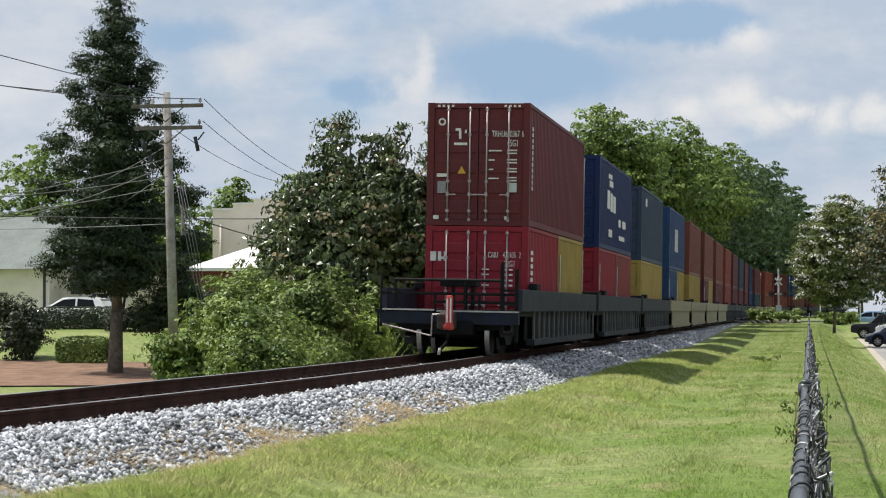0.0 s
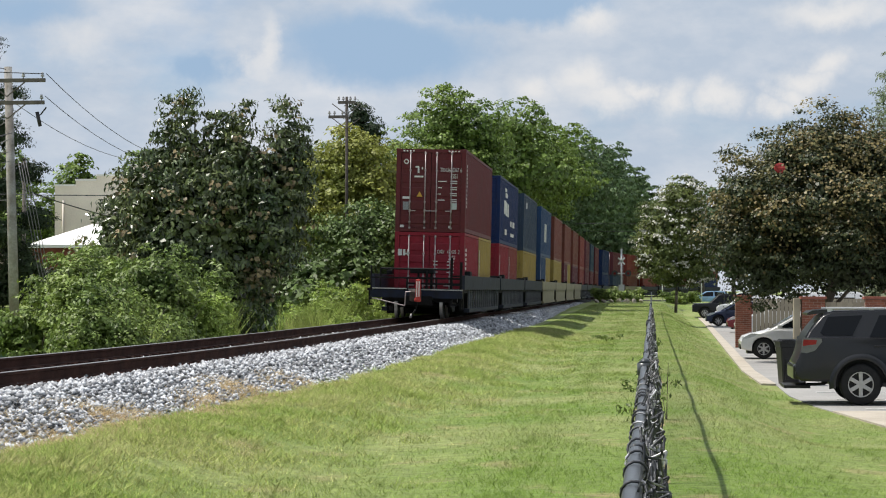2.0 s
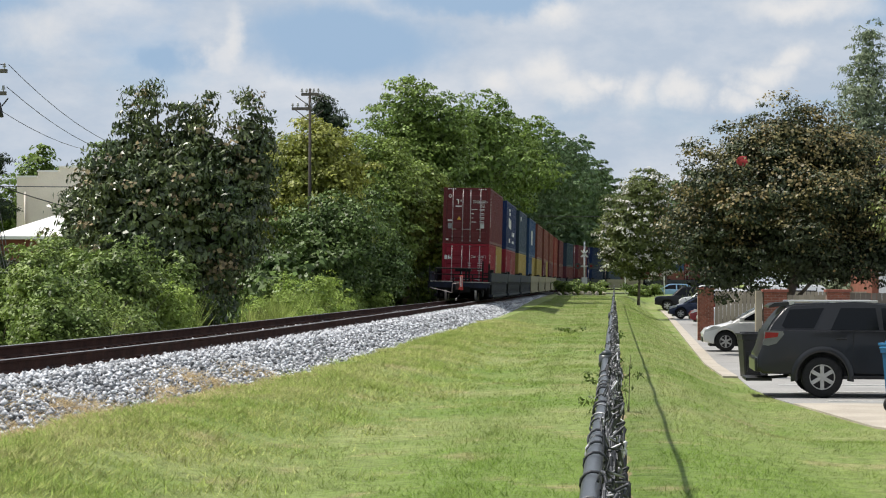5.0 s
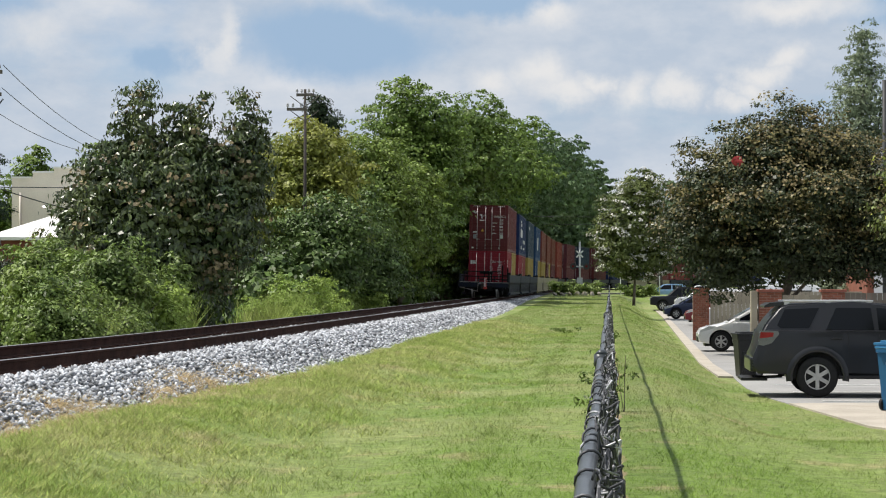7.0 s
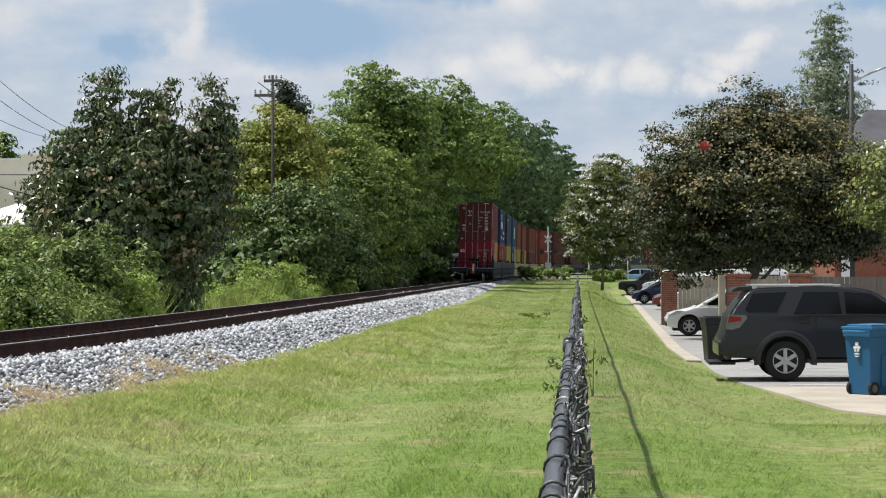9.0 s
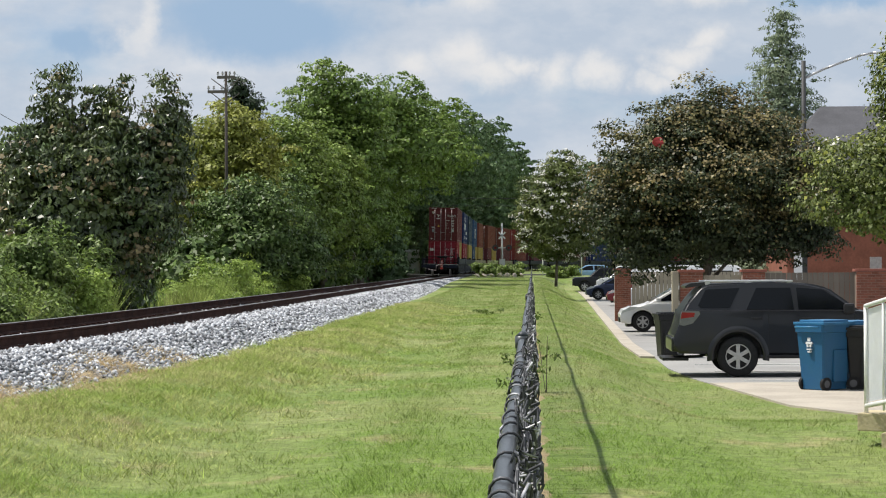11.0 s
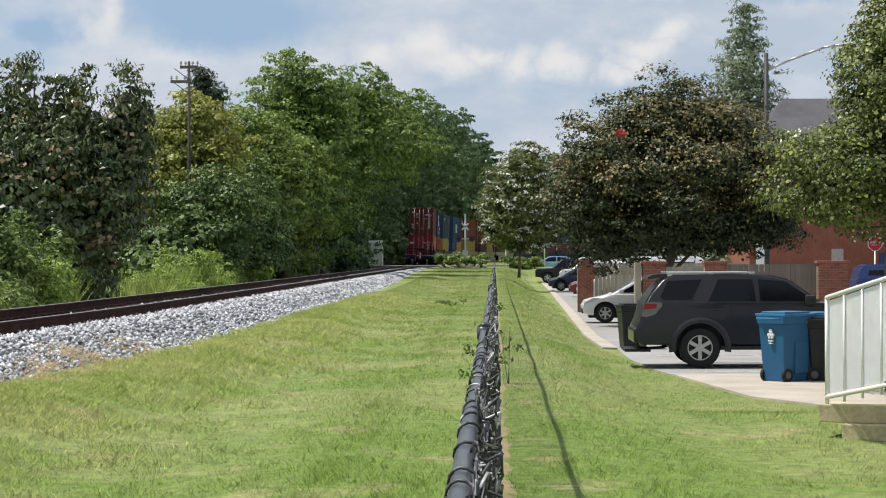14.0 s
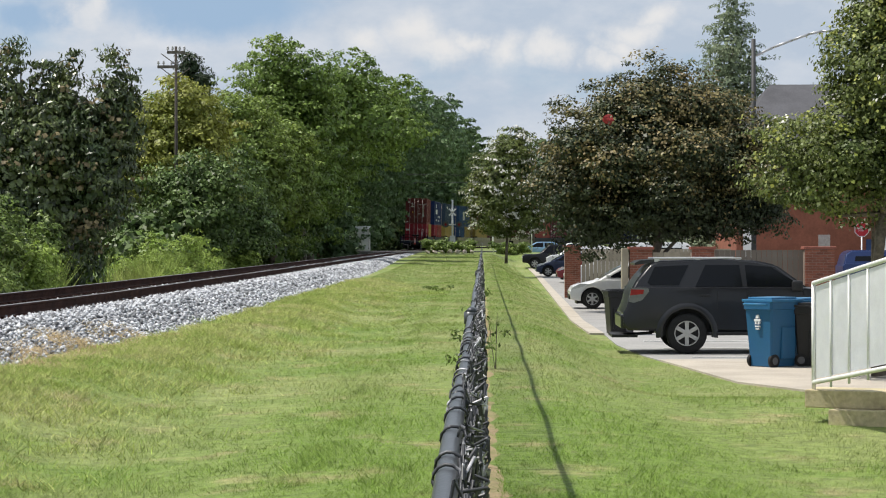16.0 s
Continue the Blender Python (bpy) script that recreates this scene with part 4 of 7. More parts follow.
def car(name, label, m, colour_mat, low, top, wheels, r, width, belt, roof, windows, extra=None, sill=0.3, gap=0.06):
    """x runs from the rear to the front. low and top are outlines (x, z) above the belt and below it; wheel arches are cut into the lower one."""
    t = thing(name, label, "car", m, "parked cars")
    h = width / 2
    # lower body: columns between a lower and an upper line, with arches cut into the lower one
    far = max(x for x, z in low)
    near = min(x for x, z in low)
    i_first = [i for i, (x, z) in enumerate(low) if x == far][0]
    i_last = [i for i, (x, z) in enumerate(low) if x == far][-1]
    j_first = [i for i, (x, z) in enumerate(low) if x == near][0]
    j_last = [i for i, (x, z) in enumerate(low) if x == near][-1]
    upper = list(low[i_last:j_first + 1])[::-1]
    lower = list(low[j_last:]) + list(low[:i_first + 1])
    xs = sorted({x for x, z in upper + lower} | {xw + (r + gap) * math.cos(math.pi * k / 12) for xw in wheels for k in range(13)})
    cols = []
    for x in xs:
        zl = float(np.interp(x, [p[0] for p in lower], [p[1] for p in lower]))
        for xw in wheels:
            d = (r + gap) ** 2 - (x - xw) ** 2
            if d > 0:
                zl = max(zl, r + math.sqrt(d))
        cols.append((x, zl, max(zl + 0.02, float(np.interp(x, [p[0] for p in upper], [p[1] for p in upper])))))
    bm = bmesh.new()
    grid = []
    for x, zl, zh in cols:
        zm = zl + 0.72 * (zh - zl)
        grid.append([bm.verts.new((x, y, z)) for y, z in ((-h + 0.04, zl), (-h, min(zl + 0.05, zm)), (-h, zm), (-h + 0.025, zh - 0.02), (-h + 0.09, zh), (h - 0.09, zh), (h - 0.025, zh - 0.02), (h, zm), (h, min(zl + 0.05, zm)), (h - 0.04, zl))])
    for a, b in zip(grid, grid[1:]):
        for i in range(10):
            bm.faces.new((a[i], a[(i + 1) % 10], b[(i + 1) % 10], b[i]))
    bm.faces.new(grid[0][::-1]), bm.faces.new(grid[-1])
    for f in bm.faces:
        f.smooth = True
    part("body", bm, colour_mat, t).data.set_sharp_from_angle(angle=radians(32))
    # greenhouse
    hb, ht = h - 0.05, h - 0.24
    bm = bmesh.new()
    sides = []
    for s in (-1, 1):
        sides.append([bm.verts.new((x, s * taper(z, belt, roof, hb, ht), z)) for x, z in top])
    n = len(top)
    for i in range(n):
        bm.faces.new((sides[0][i], sides[0][(i + 1) % n], sides[1][(i + 1) % n], sides[1][i]))
    bm.faces.new(sides[0][::-1]), bm.faces.new(sides[1])
    bmesh.ops.bevel(bm, geom=[e for e in bm.edges if e.verts[0].co.z > belt + 0.1 or e.verts[1].co.z > belt + 0.1], offset=0.05, segments=3, affect="EDGES")
    for f in bm.faces:
        f.smooth = True
    part("cabin", bm, colour_mat, t).data.set_sharp_from_angle(angle=radians(32))
    for kind, pts in windows:
        for s in ((-1, 1) if kind == "side" else (0,)):
            bm = bmesh.new()
            if s:
                a = [bm.verts.new((x, s * (taper(z, belt, roof, hb, ht) + 0.006), z)) for x, z in pts]
                b = [bm.verts.new((x, s * (taper(z, belt, roof, hb, ht) - 0.02), z)) for x, z in pts]
            else:
                (x0, z0), (x1, z1) = pts
                dx, dz = x1 - x0, z1 - z0
                ln = math.hypot(dx, dz)
                nx, nz = (-dz / ln, dx / ln) if x0 < 1.5 else (dz / ln, -dx / ln)
                corners = [(x0, z0, -1), (x0, z0, 1), (x1, z1, 1), (x1, z1, -1)]
                a = [bm.verts.new((x + nx * 0.008, q * (taper(z, belt, roof, hb, ht) - 0.09), z + nz * 0.008)) for x, z, q in corners]
                b = [bm.verts.new((x - nx * 0.02, q * (taper(z, belt, roof, hb, ht) - 0.09), z - nz * 0.02)) for x, z, q in corners]
            k = len(a)
            for i in range(k):
                bm.faces.new((a[i], a[(i + 1) % k], b[(i + 1) % k], b[i]))
            bm.faces.new(a), bm.faces.new(b[::-1])
            part("window", bm, M_GLASS, t)
    for xw in wheels:
        for s in (-1, 1):
            wheel_part(t, xw, s * (h - 0.13), r, s)
    for xw in wheels:
        for s in (-1, 1):
            bm = bmesh.new()
            prism2(bm, [(xw + (r + gap + 0.03) * math.cos(math.pi * k / 8), r + (r + gap + 0.03) * math.sin(math.pi * k / 8)) for k in range(9)], min(s * (h - 0.3), s * (h - 0.26)), max(s * (h - 0.3), s * (h - 0.26)))
            part("wheel_well", bm, M_TRIM, t)
    bm = bmesh.new()
    box(bm, min(wheels) - 0.5, max(wheels) + 0.5, -h + 0.25, h - 0.25, sill - 0.08, sill + 0.25)
    part("underbody", bm, M_TRIM, t)
    if extra:
        extra(t, h)
    return t


def suv_extra(t, h):
    for s in (-1, 1):
        bm = bmesh.new()
        for x0, x1, z0, z1 in ((0.6, 2.3, 1.81, 1.845),):
            box(bm, x0, x1, min(s * 0.62, s * 0.67), max(s * 0.62, s * 0.67), z0, z1, 0.012)
        for x in (0.62, 1.4, 2.18):
            box(bm, x, x + 0.1, min(s * 0.625, s * 0.665), max(s * 0.625, s * 0.665), 1.75, 1.82)
        part("roof_rail", bm, mat("silver_rail", (0.6, 0.6, 0.6), 0.35, 0.5, 0.1, 6), t, "silver roof rail")
        for x in (1.58, 2.52):
            bm = bmesh.new()
            box(bm, x - 0.11, x + 0.11, min(s * (h + 0.002), s * (h + 0.03)), max(s * (h + 0.002), s * (h + 0.03)), 1.1, 1.13, 0.008)
            part("door_handle", bm, M_TRIM, t)
        for x in (1.8, 2.38, 3.45):
            bm = bmesh.new()
            box(bm, x, x + 0.012, min(s * (h - 0.01), s * (h + 0.002)), max(s * (h - 0.01), s * (h + 0.002)), 0.45, 1.2)
            part("door_gap", bm, M_TRIM, t)
        bm = bmesh.new()
        box(bm, 3.22, 3.42, min(s * 0.9, s * 1.14), max(s * 0.9, s * 1.14), 1.2, 1.4, 0.05)
        part("mirror", bm, M_TRIM, t)
        bm = bmesh.new()
        prism2(bm, [(0.1, 1.0), (0.15, 1.27), (0.48, 1.26), (0.5, 1.2), (0.36, 1.03), (0.2, 0.98)], min(s * 0.8, s * (h + 0.008)), max(s * 0.8, s * (h + 0.008)))
        tl = part("tail_lamp", bm, mat("smoked_lamp", (0.16, 0.165, 0.17), 0.12, 0, 0.1, 10, spec=0.6), t, "smoked and red tail lamp")
        bm = bmesh.new()
        prism2(bm, [(0.13, 1.12), (0.15, 1.24), (0.4, 1.23), (0.38, 1.15)], min(s * 0.82, s * (h + 0.011)), max(s * 0.82, s * (h + 0.011)))
        part("red_lens", bm, M_TAIL, tl)
        # flared arch lips
        for xw in (1.22, 4.01):
            bm = bmesh.new()
            lip = []
            for k in range(15):
                a = math.pi * (k - 0.6) / 12.8
                c, q = math.cos(a), math.sin(a)
                lip.append([bm.verts.new((xw + rr * c, s * yy, 0.39 + rr * q)) for rr, yy in ((0.475, h - 0.06), (0.475, h + 0.03), (0.5, h + 0.04), (0.57, h + 0.025), (0.6, h - 0.01))])
            for a, b in zip(lip, lip[1:]):
                for m4 in range(4):
                    bm.faces.new((a[m4], a[m4 + 1], b[m4 + 1], b[m4])).smooth = True
            part("arch_lip", bm, t.children[0].data.materials[0], t)
        bm = bmesh.new()
        box(bm, 1.62, 3.4, min(s * (h - 0.1), s * (h + 0.03)), max(s * (h - 0.1), s * (h + 0.03)), 0.36, 0.42, 0.015)
        part("side_step", bm, M_TRIM, t)
    bm = bmesh.new()
    box(bm, -0.05, 0.3, -0.9, 0.9, 0.48, 0.76, 0.05)
    part("rear_bumper", bm, t.children[0].data.materials[0], t)
    bm = bmesh.new()
    prism2(bm, [(0.24, 1.74), (0.34, 1.79), (0.75, 1.825), (0.7, 1.76), (0.24, 1.70)], -0.64, 0.64)
    part("spoiler", bm, t.children[0].data.materials[0], t)
    bm = bmesh.new()
    box(bm, -0.2, 0.3, -0.6, 0.6, 0.3, 0.36, 0.01)
    rod(bm, (-0.19, -0.3, 0.33), (0.6, -0.3, 0.38), 0.03, 6)
    part("hitch_step", bm, M_TRIM, t)


def prism2(bm, outline, y0, y1):
    a = [bm.verts.new((x, y0, z)) for x, z in outline]
    b = [bm.verts.new((x, y1, z)) for x, z in outline]
    n = len(a)
    for i in range(n):
        bm.faces.new((a[i], a[(i + 1) % n], b[(i + 1) % n], b[i]))
    bm.faces.new(a[::-1]), bm.faces.new(b)


def paintwork(name, c, metal=0.25):
    m = mat(name, c, 0.3, metal, 0.06, 3.0)
    b = m.node_tree.nodes["Principled BSDF"]
    b.inputs["Coat Weight"].default_value, b.inputs["Coat Roughness"].default_value = 0.35, 0.08
    return m


car("suv", "dark grey four-wheel-drive suv parked tail to the lawn", pose(2.72, 42.2, LOT_Z), paintwork("graphite_paint", (0.018, 0.0185, 0.022), 0.1),
    [(4.55, 0.36), (4.78, 0.42), (4.82, 0.8), (4.74, 1.02), (4.4, 1.17), (3.5, 1.27), (0.3, 1.29), (0.16, 1.24), (0.06, 0.92), (0.0, 0.8), (0.0, 0.55), (0.1, 0.45)],
    [(0.14, 1.2), (0.26, 1.42), (0.5, 1.7), (0.66, 1.78), (1.9, 1.81), (2.6, 1.78), (2.95, 1.70), (3.62, 1.2)], (1.22, 4.01), 0.39, 1.9, 1.22, 1.81,
    [("side", [(0.47, 1.37), (0.62, 1.67), (1.27, 1.70), (1.07, 1.32), (0.53, 1.32)]), ("side", [(1.39, 1.29), (1.59, 1.70), (2.24, 1.70), (2.29, 1.29)]), ("side", [(2.38, 1.29), (2.35, 1.70), (2.85, 1.66), (3.28, 1.38), (3.26, 1.29)]),
     ("rear", [(0.21, 1.31), (0.48, 1.66)]), ("front", [(3.55, 1.25), (3.0, 1.66)])], suv_extra, 0.42, 0.09)


def hatch_extra(t, h):
    for s in (-1, 1):
        bm = bmesh.new()
        prism2(bm, [(3.6, 0.72), (4.02, 0.6), (3.98, 0.68), (3.72, 0.8), (3.5, 0.8)], min(s * 0.62, s * (h + 0.006)), max(s * 0.62, s * (h + 0.006)))
        part("headlamp", bm, M_LAMP, t)
        bm = bmesh.new()
        box(bm, 2.75, 2.9, min(s * 0.86, s * 1.0), max(s * 0.86, s * 1.0), 0.95, 1.08, 0.03)
        part("mirror", bm, t.children[0].data.materials[0], t)
        for x in (1.15, 2.1):
            bm = bmesh.new()
            box(bm, x, x + 0.18, min(s * h, s * (h + 0.025)), max(s * h, s * (h + 0.025)), 0.82, 0.85, 0.008)
            part("door_handle", bm, M_CHROME, t)
        bm = bmesh.new()
        box(bm, -0.004, 0.1, min(s * 0.5, s * 0.8), max(s * 0.5, s * 0.8), 0.7, 0.9, 0.02)
        part("tail_lamp", bm, M_TAIL, t)
    bm = bmesh.new()
    box(bm, 3.98, 4.07, -0.55, 0.55, 0.3, 0.46, 0.03)
    part("grille", bm, M_TRIM, t)


def hatchback(label, m, c, name="hatchback"):
    return car(name, label, m, c,
               [(3.75, 0.25), (4.02, 0.3), (4.06, 0.55), (3.95, 0.72), (3.1, 0.92), (0.12, 0.95), (0.02, 0.85), (0.0, 0.45), (0.12, 0.28)],
               [(0.08, 0.9), (0.3, 1.2), (0.5, 1.4), (0.9, 1.45), (1.9, 1.46), (2.3, 1.4), (3.2, 0.9)], (0.75, 3.33), 0.315, 1.74, 0.92, 1.46,
               [("side", [(0.6, 1.0), (0.75, 1.32), (1.5, 1.38), (1.5, 0.98)]), ("side", [(1.6, 0.98), (1.6, 1.38), (2.2, 1.34), (2.85, 0.98)]), ("front", [(3.1, 0.96), (2.34, 1.38)]), ("rear", [(0.16, 1.0), (0.44, 1.34)])], hatch_extra, 0.24)


WHITE_P, NAVY_P, RED_P, BLACK_P, SILVER_P, SKY_P = paintwork("white_paint", (0.75, 0.75, 0.75)), paintwork("navy_paint", (0.02, 0.03, 0.07)), paintwork("dull_red_paint", (0.2, 0.03, 0.035)), paintwork("black_paint", (0.012, 0.012, 0.014)), paintwork("silver_paint", (0.5, 0.5, 0.52)), paintwork("light_blue_paint", (0.25, 0.4, 0.6))
hatchback("white hatchback parked nose to the lawn", pose(6.85, 69.5, LOT_Z, 0, 0, 180), WHITE_P)
hatchback("white hatchback in the row by the lawn", pose(8.0, 104, LOT_Z, 0, 0, 180), WHITE_P)
hatchback("dull red hatchback in the row by the lawn", pose(7.9, 112, LOT_Z, 0, 0, 180), RED_P)
hatchback("navy hatchback parked at the lawn's edge", pose(7.3, 131, LOT_Z, 0, 0, 180), NAVY_P)
hatchback("silver hatchback in the far row", pose(8.2, 146, LOT_Z, 0, 0, 180), SILVER_P)
hatchback("light blue hatchback at the lot's far end", pose(7.0, 192, 0.1, 0, 0, 180), SKY_P)
hatchback("white hatchback at the lot's far end", pose(9.6, 186, 0.0, 0, 0, 180), WHITE_P)


def van(label, m, c, L=5.2, H=2.1, name="van"):
    def more(t, h):
        for s in (-1, 1):
            bm = bmesh.new()
            box(bm, L - 0.12, L + 0.01, min(s * 0.6, s * 0.88), max(s * 0.6, s * 0.88), 0.75, 0.95, 0.02)
            part("headlamp", bm, M_LAMP, t)
    return car(name, label, m, c,
               [(L - 0.4, 0.35), (L - 0.02, 0.4), (L, 0.9), (L - 0.2, 1.08), (L - 0.9, 1.18), (0.1, 1.2), (0.0, 1.1), (0.0, 0.5), (0.15, 0.38)],
               [(0.05, 1.15), (0.15, H - 0.15), (0.4, H), (L - 2.0, H), (L - 1.6, H - 0.1), (L - 0.85, 1.15)], (0.95, L - 0.95), 0.36, 1.95, 1.15, H,
               [("side", [(0.5, 1.3), (0.55, H - 0.25), (L - 2.3, H - 0.22), (L - 2.3, 1.28)]), ("side", [(L - 2.2, 1.28), (L - 2.2, H - 0.22), (L - 1.7, H - 0.24), (L - 1.05, 1.28)]), ("front", [(L - 0.92, 1.22), (L - 1.6, H - 0.16)])], more, 0.36)


van("tall white van parked by the brick enclosure", pose(9.2, 94, LOT_Z, 0, 0, 180), WHITE_P)
van("white suv in the far row", pose(9.4, 158, LOT_Z, 0, 0, 180), WHITE_P, 4.7, 1.8, "far_suv")
van("blue and white van near the brick building", pose(14.9, 90, LOT_Z, 0, 0, 0), paintwork("royal_blue_paint", (0.02, 0.04, 0.13)), 5.0, 1.75)


def pickup():
    def more(t, h):
        bm = bmesh.new()
        box(bm, 0.1, 2.1, -0.75, 0.75, 1.02, 1.09)
        part("bed_cover", bm, M_TRIM, t)
        for s in (-1, 1):
            bm = bmesh.new()
            box(bm, 5.6, 5.72, min(s * 0.65, s * 0.95), max(s * 0.65, s * 0.95), 0.8, 1.0, 0.02)
            part("headlamp", bm, M_LAMP, t)
    car("pickup_truck", "black pickup truck at the lot's far end", pose(8.8, 168, LOT_Z, 0, 0, 180), BLACK_P,
        [(5.4, 0.45), (5.7, 0.5), (5.7, 1.0), (5.5, 1.12), (4.3, 1.18), (0.02, 1.06), (0.0, 0.55), (0.1, 0.48)],
        [(2.15, 1.04), (2.3, 1.82), (2.6, 1.9), (3.6, 1.88), (4.45, 1.1)], (1.15, 4.75), 0.4, 1.98, 1.06, 1.9,
        [("side", [(2.45, 1.2), (2.5, 1.72), (3.2, 1.76), (3.2, 1.18)]), ("side", [(3.3, 1.18), (3.3, 1.76), (3.6, 1.74), (4.2, 1.2)]), ("front", [(4.36, 1.16), (3.68, 1.8)])], more, 0.46)


pickup()

# ---------------------------------------------------------------- bins
def bin_thing(label, m, body_mat, lid_mat, h=1.1, w=0.62, d=0.7, mark=False):
    t = thing("wheeled_bin", label, "bin", m, "wheeled bins")
    bm = bmesh.new()
    secs = []
    for z, k in ((0.02, 0.76), (0.12, 0.78), (h * 0.82, 0.94), (h * 0.83, 1.0), (h * 0.93, 1.0)):
        secs.append([bm.verts.new((x * w / 2 * k, y * d / 2 * k, z)) for x, y in ((-1, -0.9), (-0.9, -1), (0.9, -1), (1, -0.9), (1, 0.9), (0.9, 1), (-0.9, 1), (-1, 0.9))])
    for a, b in zip(secs, secs[1:]):
        for i in range(8):
            bm.faces.new((a[i], a[(i + 1) % 8], b[(i + 1) % 8], b[i]))
    bm.faces.new(secs[0][::-1]), bm.faces.new(secs[-1])
    part("body", bm, body_mat, t)
    bm = bmesh.new()
    box(bm, -w * 0.53, w * 0.53, -d * 0.54, d * 0.5, h * 0.93, h * 0.97, 0.012)
    box(bm, -w * 0.42, w * 0.42, -d * 0.4, d * 0.4, h * 0.96, h, 0.018)
    part("lid", bm, lid_mat, t)
    for x in (-1, 1):
        bm = bmesh.new()
        box(bm, min(x * w * 0.3, x * w * 0.475), max(x * w * 0.3, x * w * 0.475), -d * 0.3, d * 0.12, h * 0.12, h * 0.58, 0.02)
        part("side_panel", bm, body_mat, t)
    bm = bmesh.new()
    rod(bm, (-w * 0.4, d * 0.56, h * 0.9), (w * 0.4, d * 0.56, h * 0.9), 0.018, 8)
    part("handle", bm, lid_mat, t)
    for s in (-1, 1):
        bm = bmesh.new()
        x = s * w * 0.37
        rod(bm, (x - 0.03, d * 0.3, 0.115), (x + 0.03, d * 0.3, 0.115), 0.115, 20)
        wh = part("wheel", bm, M_TYRE, t)
        bm = bmesh.new()
        rod(bm, (x - 0.034, d * 0.3, 0.115), (x + 0.034, d * 0.3, 0.115), 0.065, 12)
        part("hub", bm, mat("bin_hub", (0.12, 0.12, 0.13), 0.4, 0.2, 0.1, 9), wh)
    if mark:
        for x0, x1, z0, z1 in ((-0.03, 0.03, 0.84, 0.9), (-0.07, 0.07, 0.79, 0.83), (-0.05, -0.015, 0.74, 0.785), (0.015, 0.05, 0.74, 0.785), (-0.05, 0.05, 0.69, 0.715), (-0.035, 0.035, 0.65, 0.67)):
            bm = bmesh.new()
            box(bm, x0, x1, d * 0.44, d * 0.492, z0, z1)
            part("printed_mark", bm, M_WHITE_B, t)
    return t


M_WHITE_B = mat("white_print", (0.7, 0.72, 0.74), 0.6, 0, 0.1, 10)
M_BLUEBIN = mat("blue_bin_plastic", (0.018, 0.095, 0.21), 0.45, 0, 0.12, 4, second=(0.02, 0.1, 0.2))
M_BLUELID = mat("blue_lid_plastic", (0.03, 0.15, 0.3), 0.42, 0, 0.1, 4)
M_BLACKBIN = mat("black_bin_plastic", (0.018, 0.018, 0.02), 0.45, 0, 0.15, 4)
bin_thing("blue plastic recycling bin with a white printed mark", pose(5.0, 37.0, LOT_Z, 0, 0, 130), M_BLUEBIN, M_BLUELID, 1.2, 0.66, 0.78, True)
bin_thing("blue plastic recycling bin behind its twin", pose(5.62, 37.6, LOT_Z, 0, 0, 125), M_BLUEBIN, M_BLUELID, 1.17, 0.64, 0.76)
bin_thing("dark wheeled bin beside the blue bins", pose(5.75, 37.1, LOT_Z, 0, 0, 75), M_BLACKBIN, M_BLACKBIN, 1.1)
bin_thing("black wheeled bin at the kerb behind the suv", pose(3.18, 50.0, LOT_Z, 0, 0, -80), M_BLACKBIN, M_BLACKBIN, 1.05, 0.6, 0.62)

# ---------------------------------------------------------------- brick enclosure
M_BRICK = mat("red_brick", (0.27, 0.10, 0.065), 0.85, 0, 0.15, 3.0, 0.3, rand=0.28, fine=40)
M_MORTAR = mat("mortar", (0.33, 0.26, 0.22), 0.95, 0, 0.15, 6, 0.3)
M_TANSLAT = mat("tan_fence_board", (0.33, 0.29, 0.22), 0.75, 0, 0.12, 2.0, rand=0.1)
M_BROWNSLAT = mat("brown_fence_board", (0.17, 0.145, 0.12), 0.75, 0, 0.12, 2.0, rand=0.1)
M_CAP = mat("brick_cap", (0.3, 0.11, 0.08), 0.85, 0, 0.15, 4, 0.3)


def pillar(x0, x1, y, top=1.46):
    t = thing("brick_pillar", "square red-brick pillar of the bin enclosure", "pillar", pose(x0, y, LOT_Z), "pillars of the enclosure")
    w, h = x1 - x0, top - LOT_Z
    bm = bmesh.new()
    box(bm, 0.01, w - 0.01, 0.01, 0.55, 0, h - 0.08)
    part("core", bm, M_MORTAR, t)
    nb = max(2, round(w / 0.215))
    bw = w / nb
    for r in range(int((h - 0.09) / 0.076)):
        for k in range(nb + (r % 2)):
            a = max(0.0, (k - 0.5 * (r % 2)) * bw)
            b = min(w, (k + 1 - 0.5 * (r % 2)) * bw)
            key = ("brick", round(b - a, 3))
            me = shape(key, lambda: brick_mesh(b - a))
            part("brick", me, M_BRICK, t).matrix_basis = pose(a, -0.004 + 0.004 * ((r * 7 + k * 3) % 3), 0.01 + r * 0.076)
    bm = bmesh.new()
    box(bm, -0.04, w + 0.04, -0.04, 0.6, h - 0.08, h, 0.012)
    part("cap", bm, M_CAP, t)


def brick_mesh(w):
    bm = bmesh.new()
    box(bm, 0.006, w - 0.006, 0, 0.1, 0, 0.064)
    return mesh_of("brick", bm, M_BRICK)


SHAPES = {}


def shape(key, make):
    if key not in SHAPES:
        SHAPES[key] = make()
    return SHAPES[key]


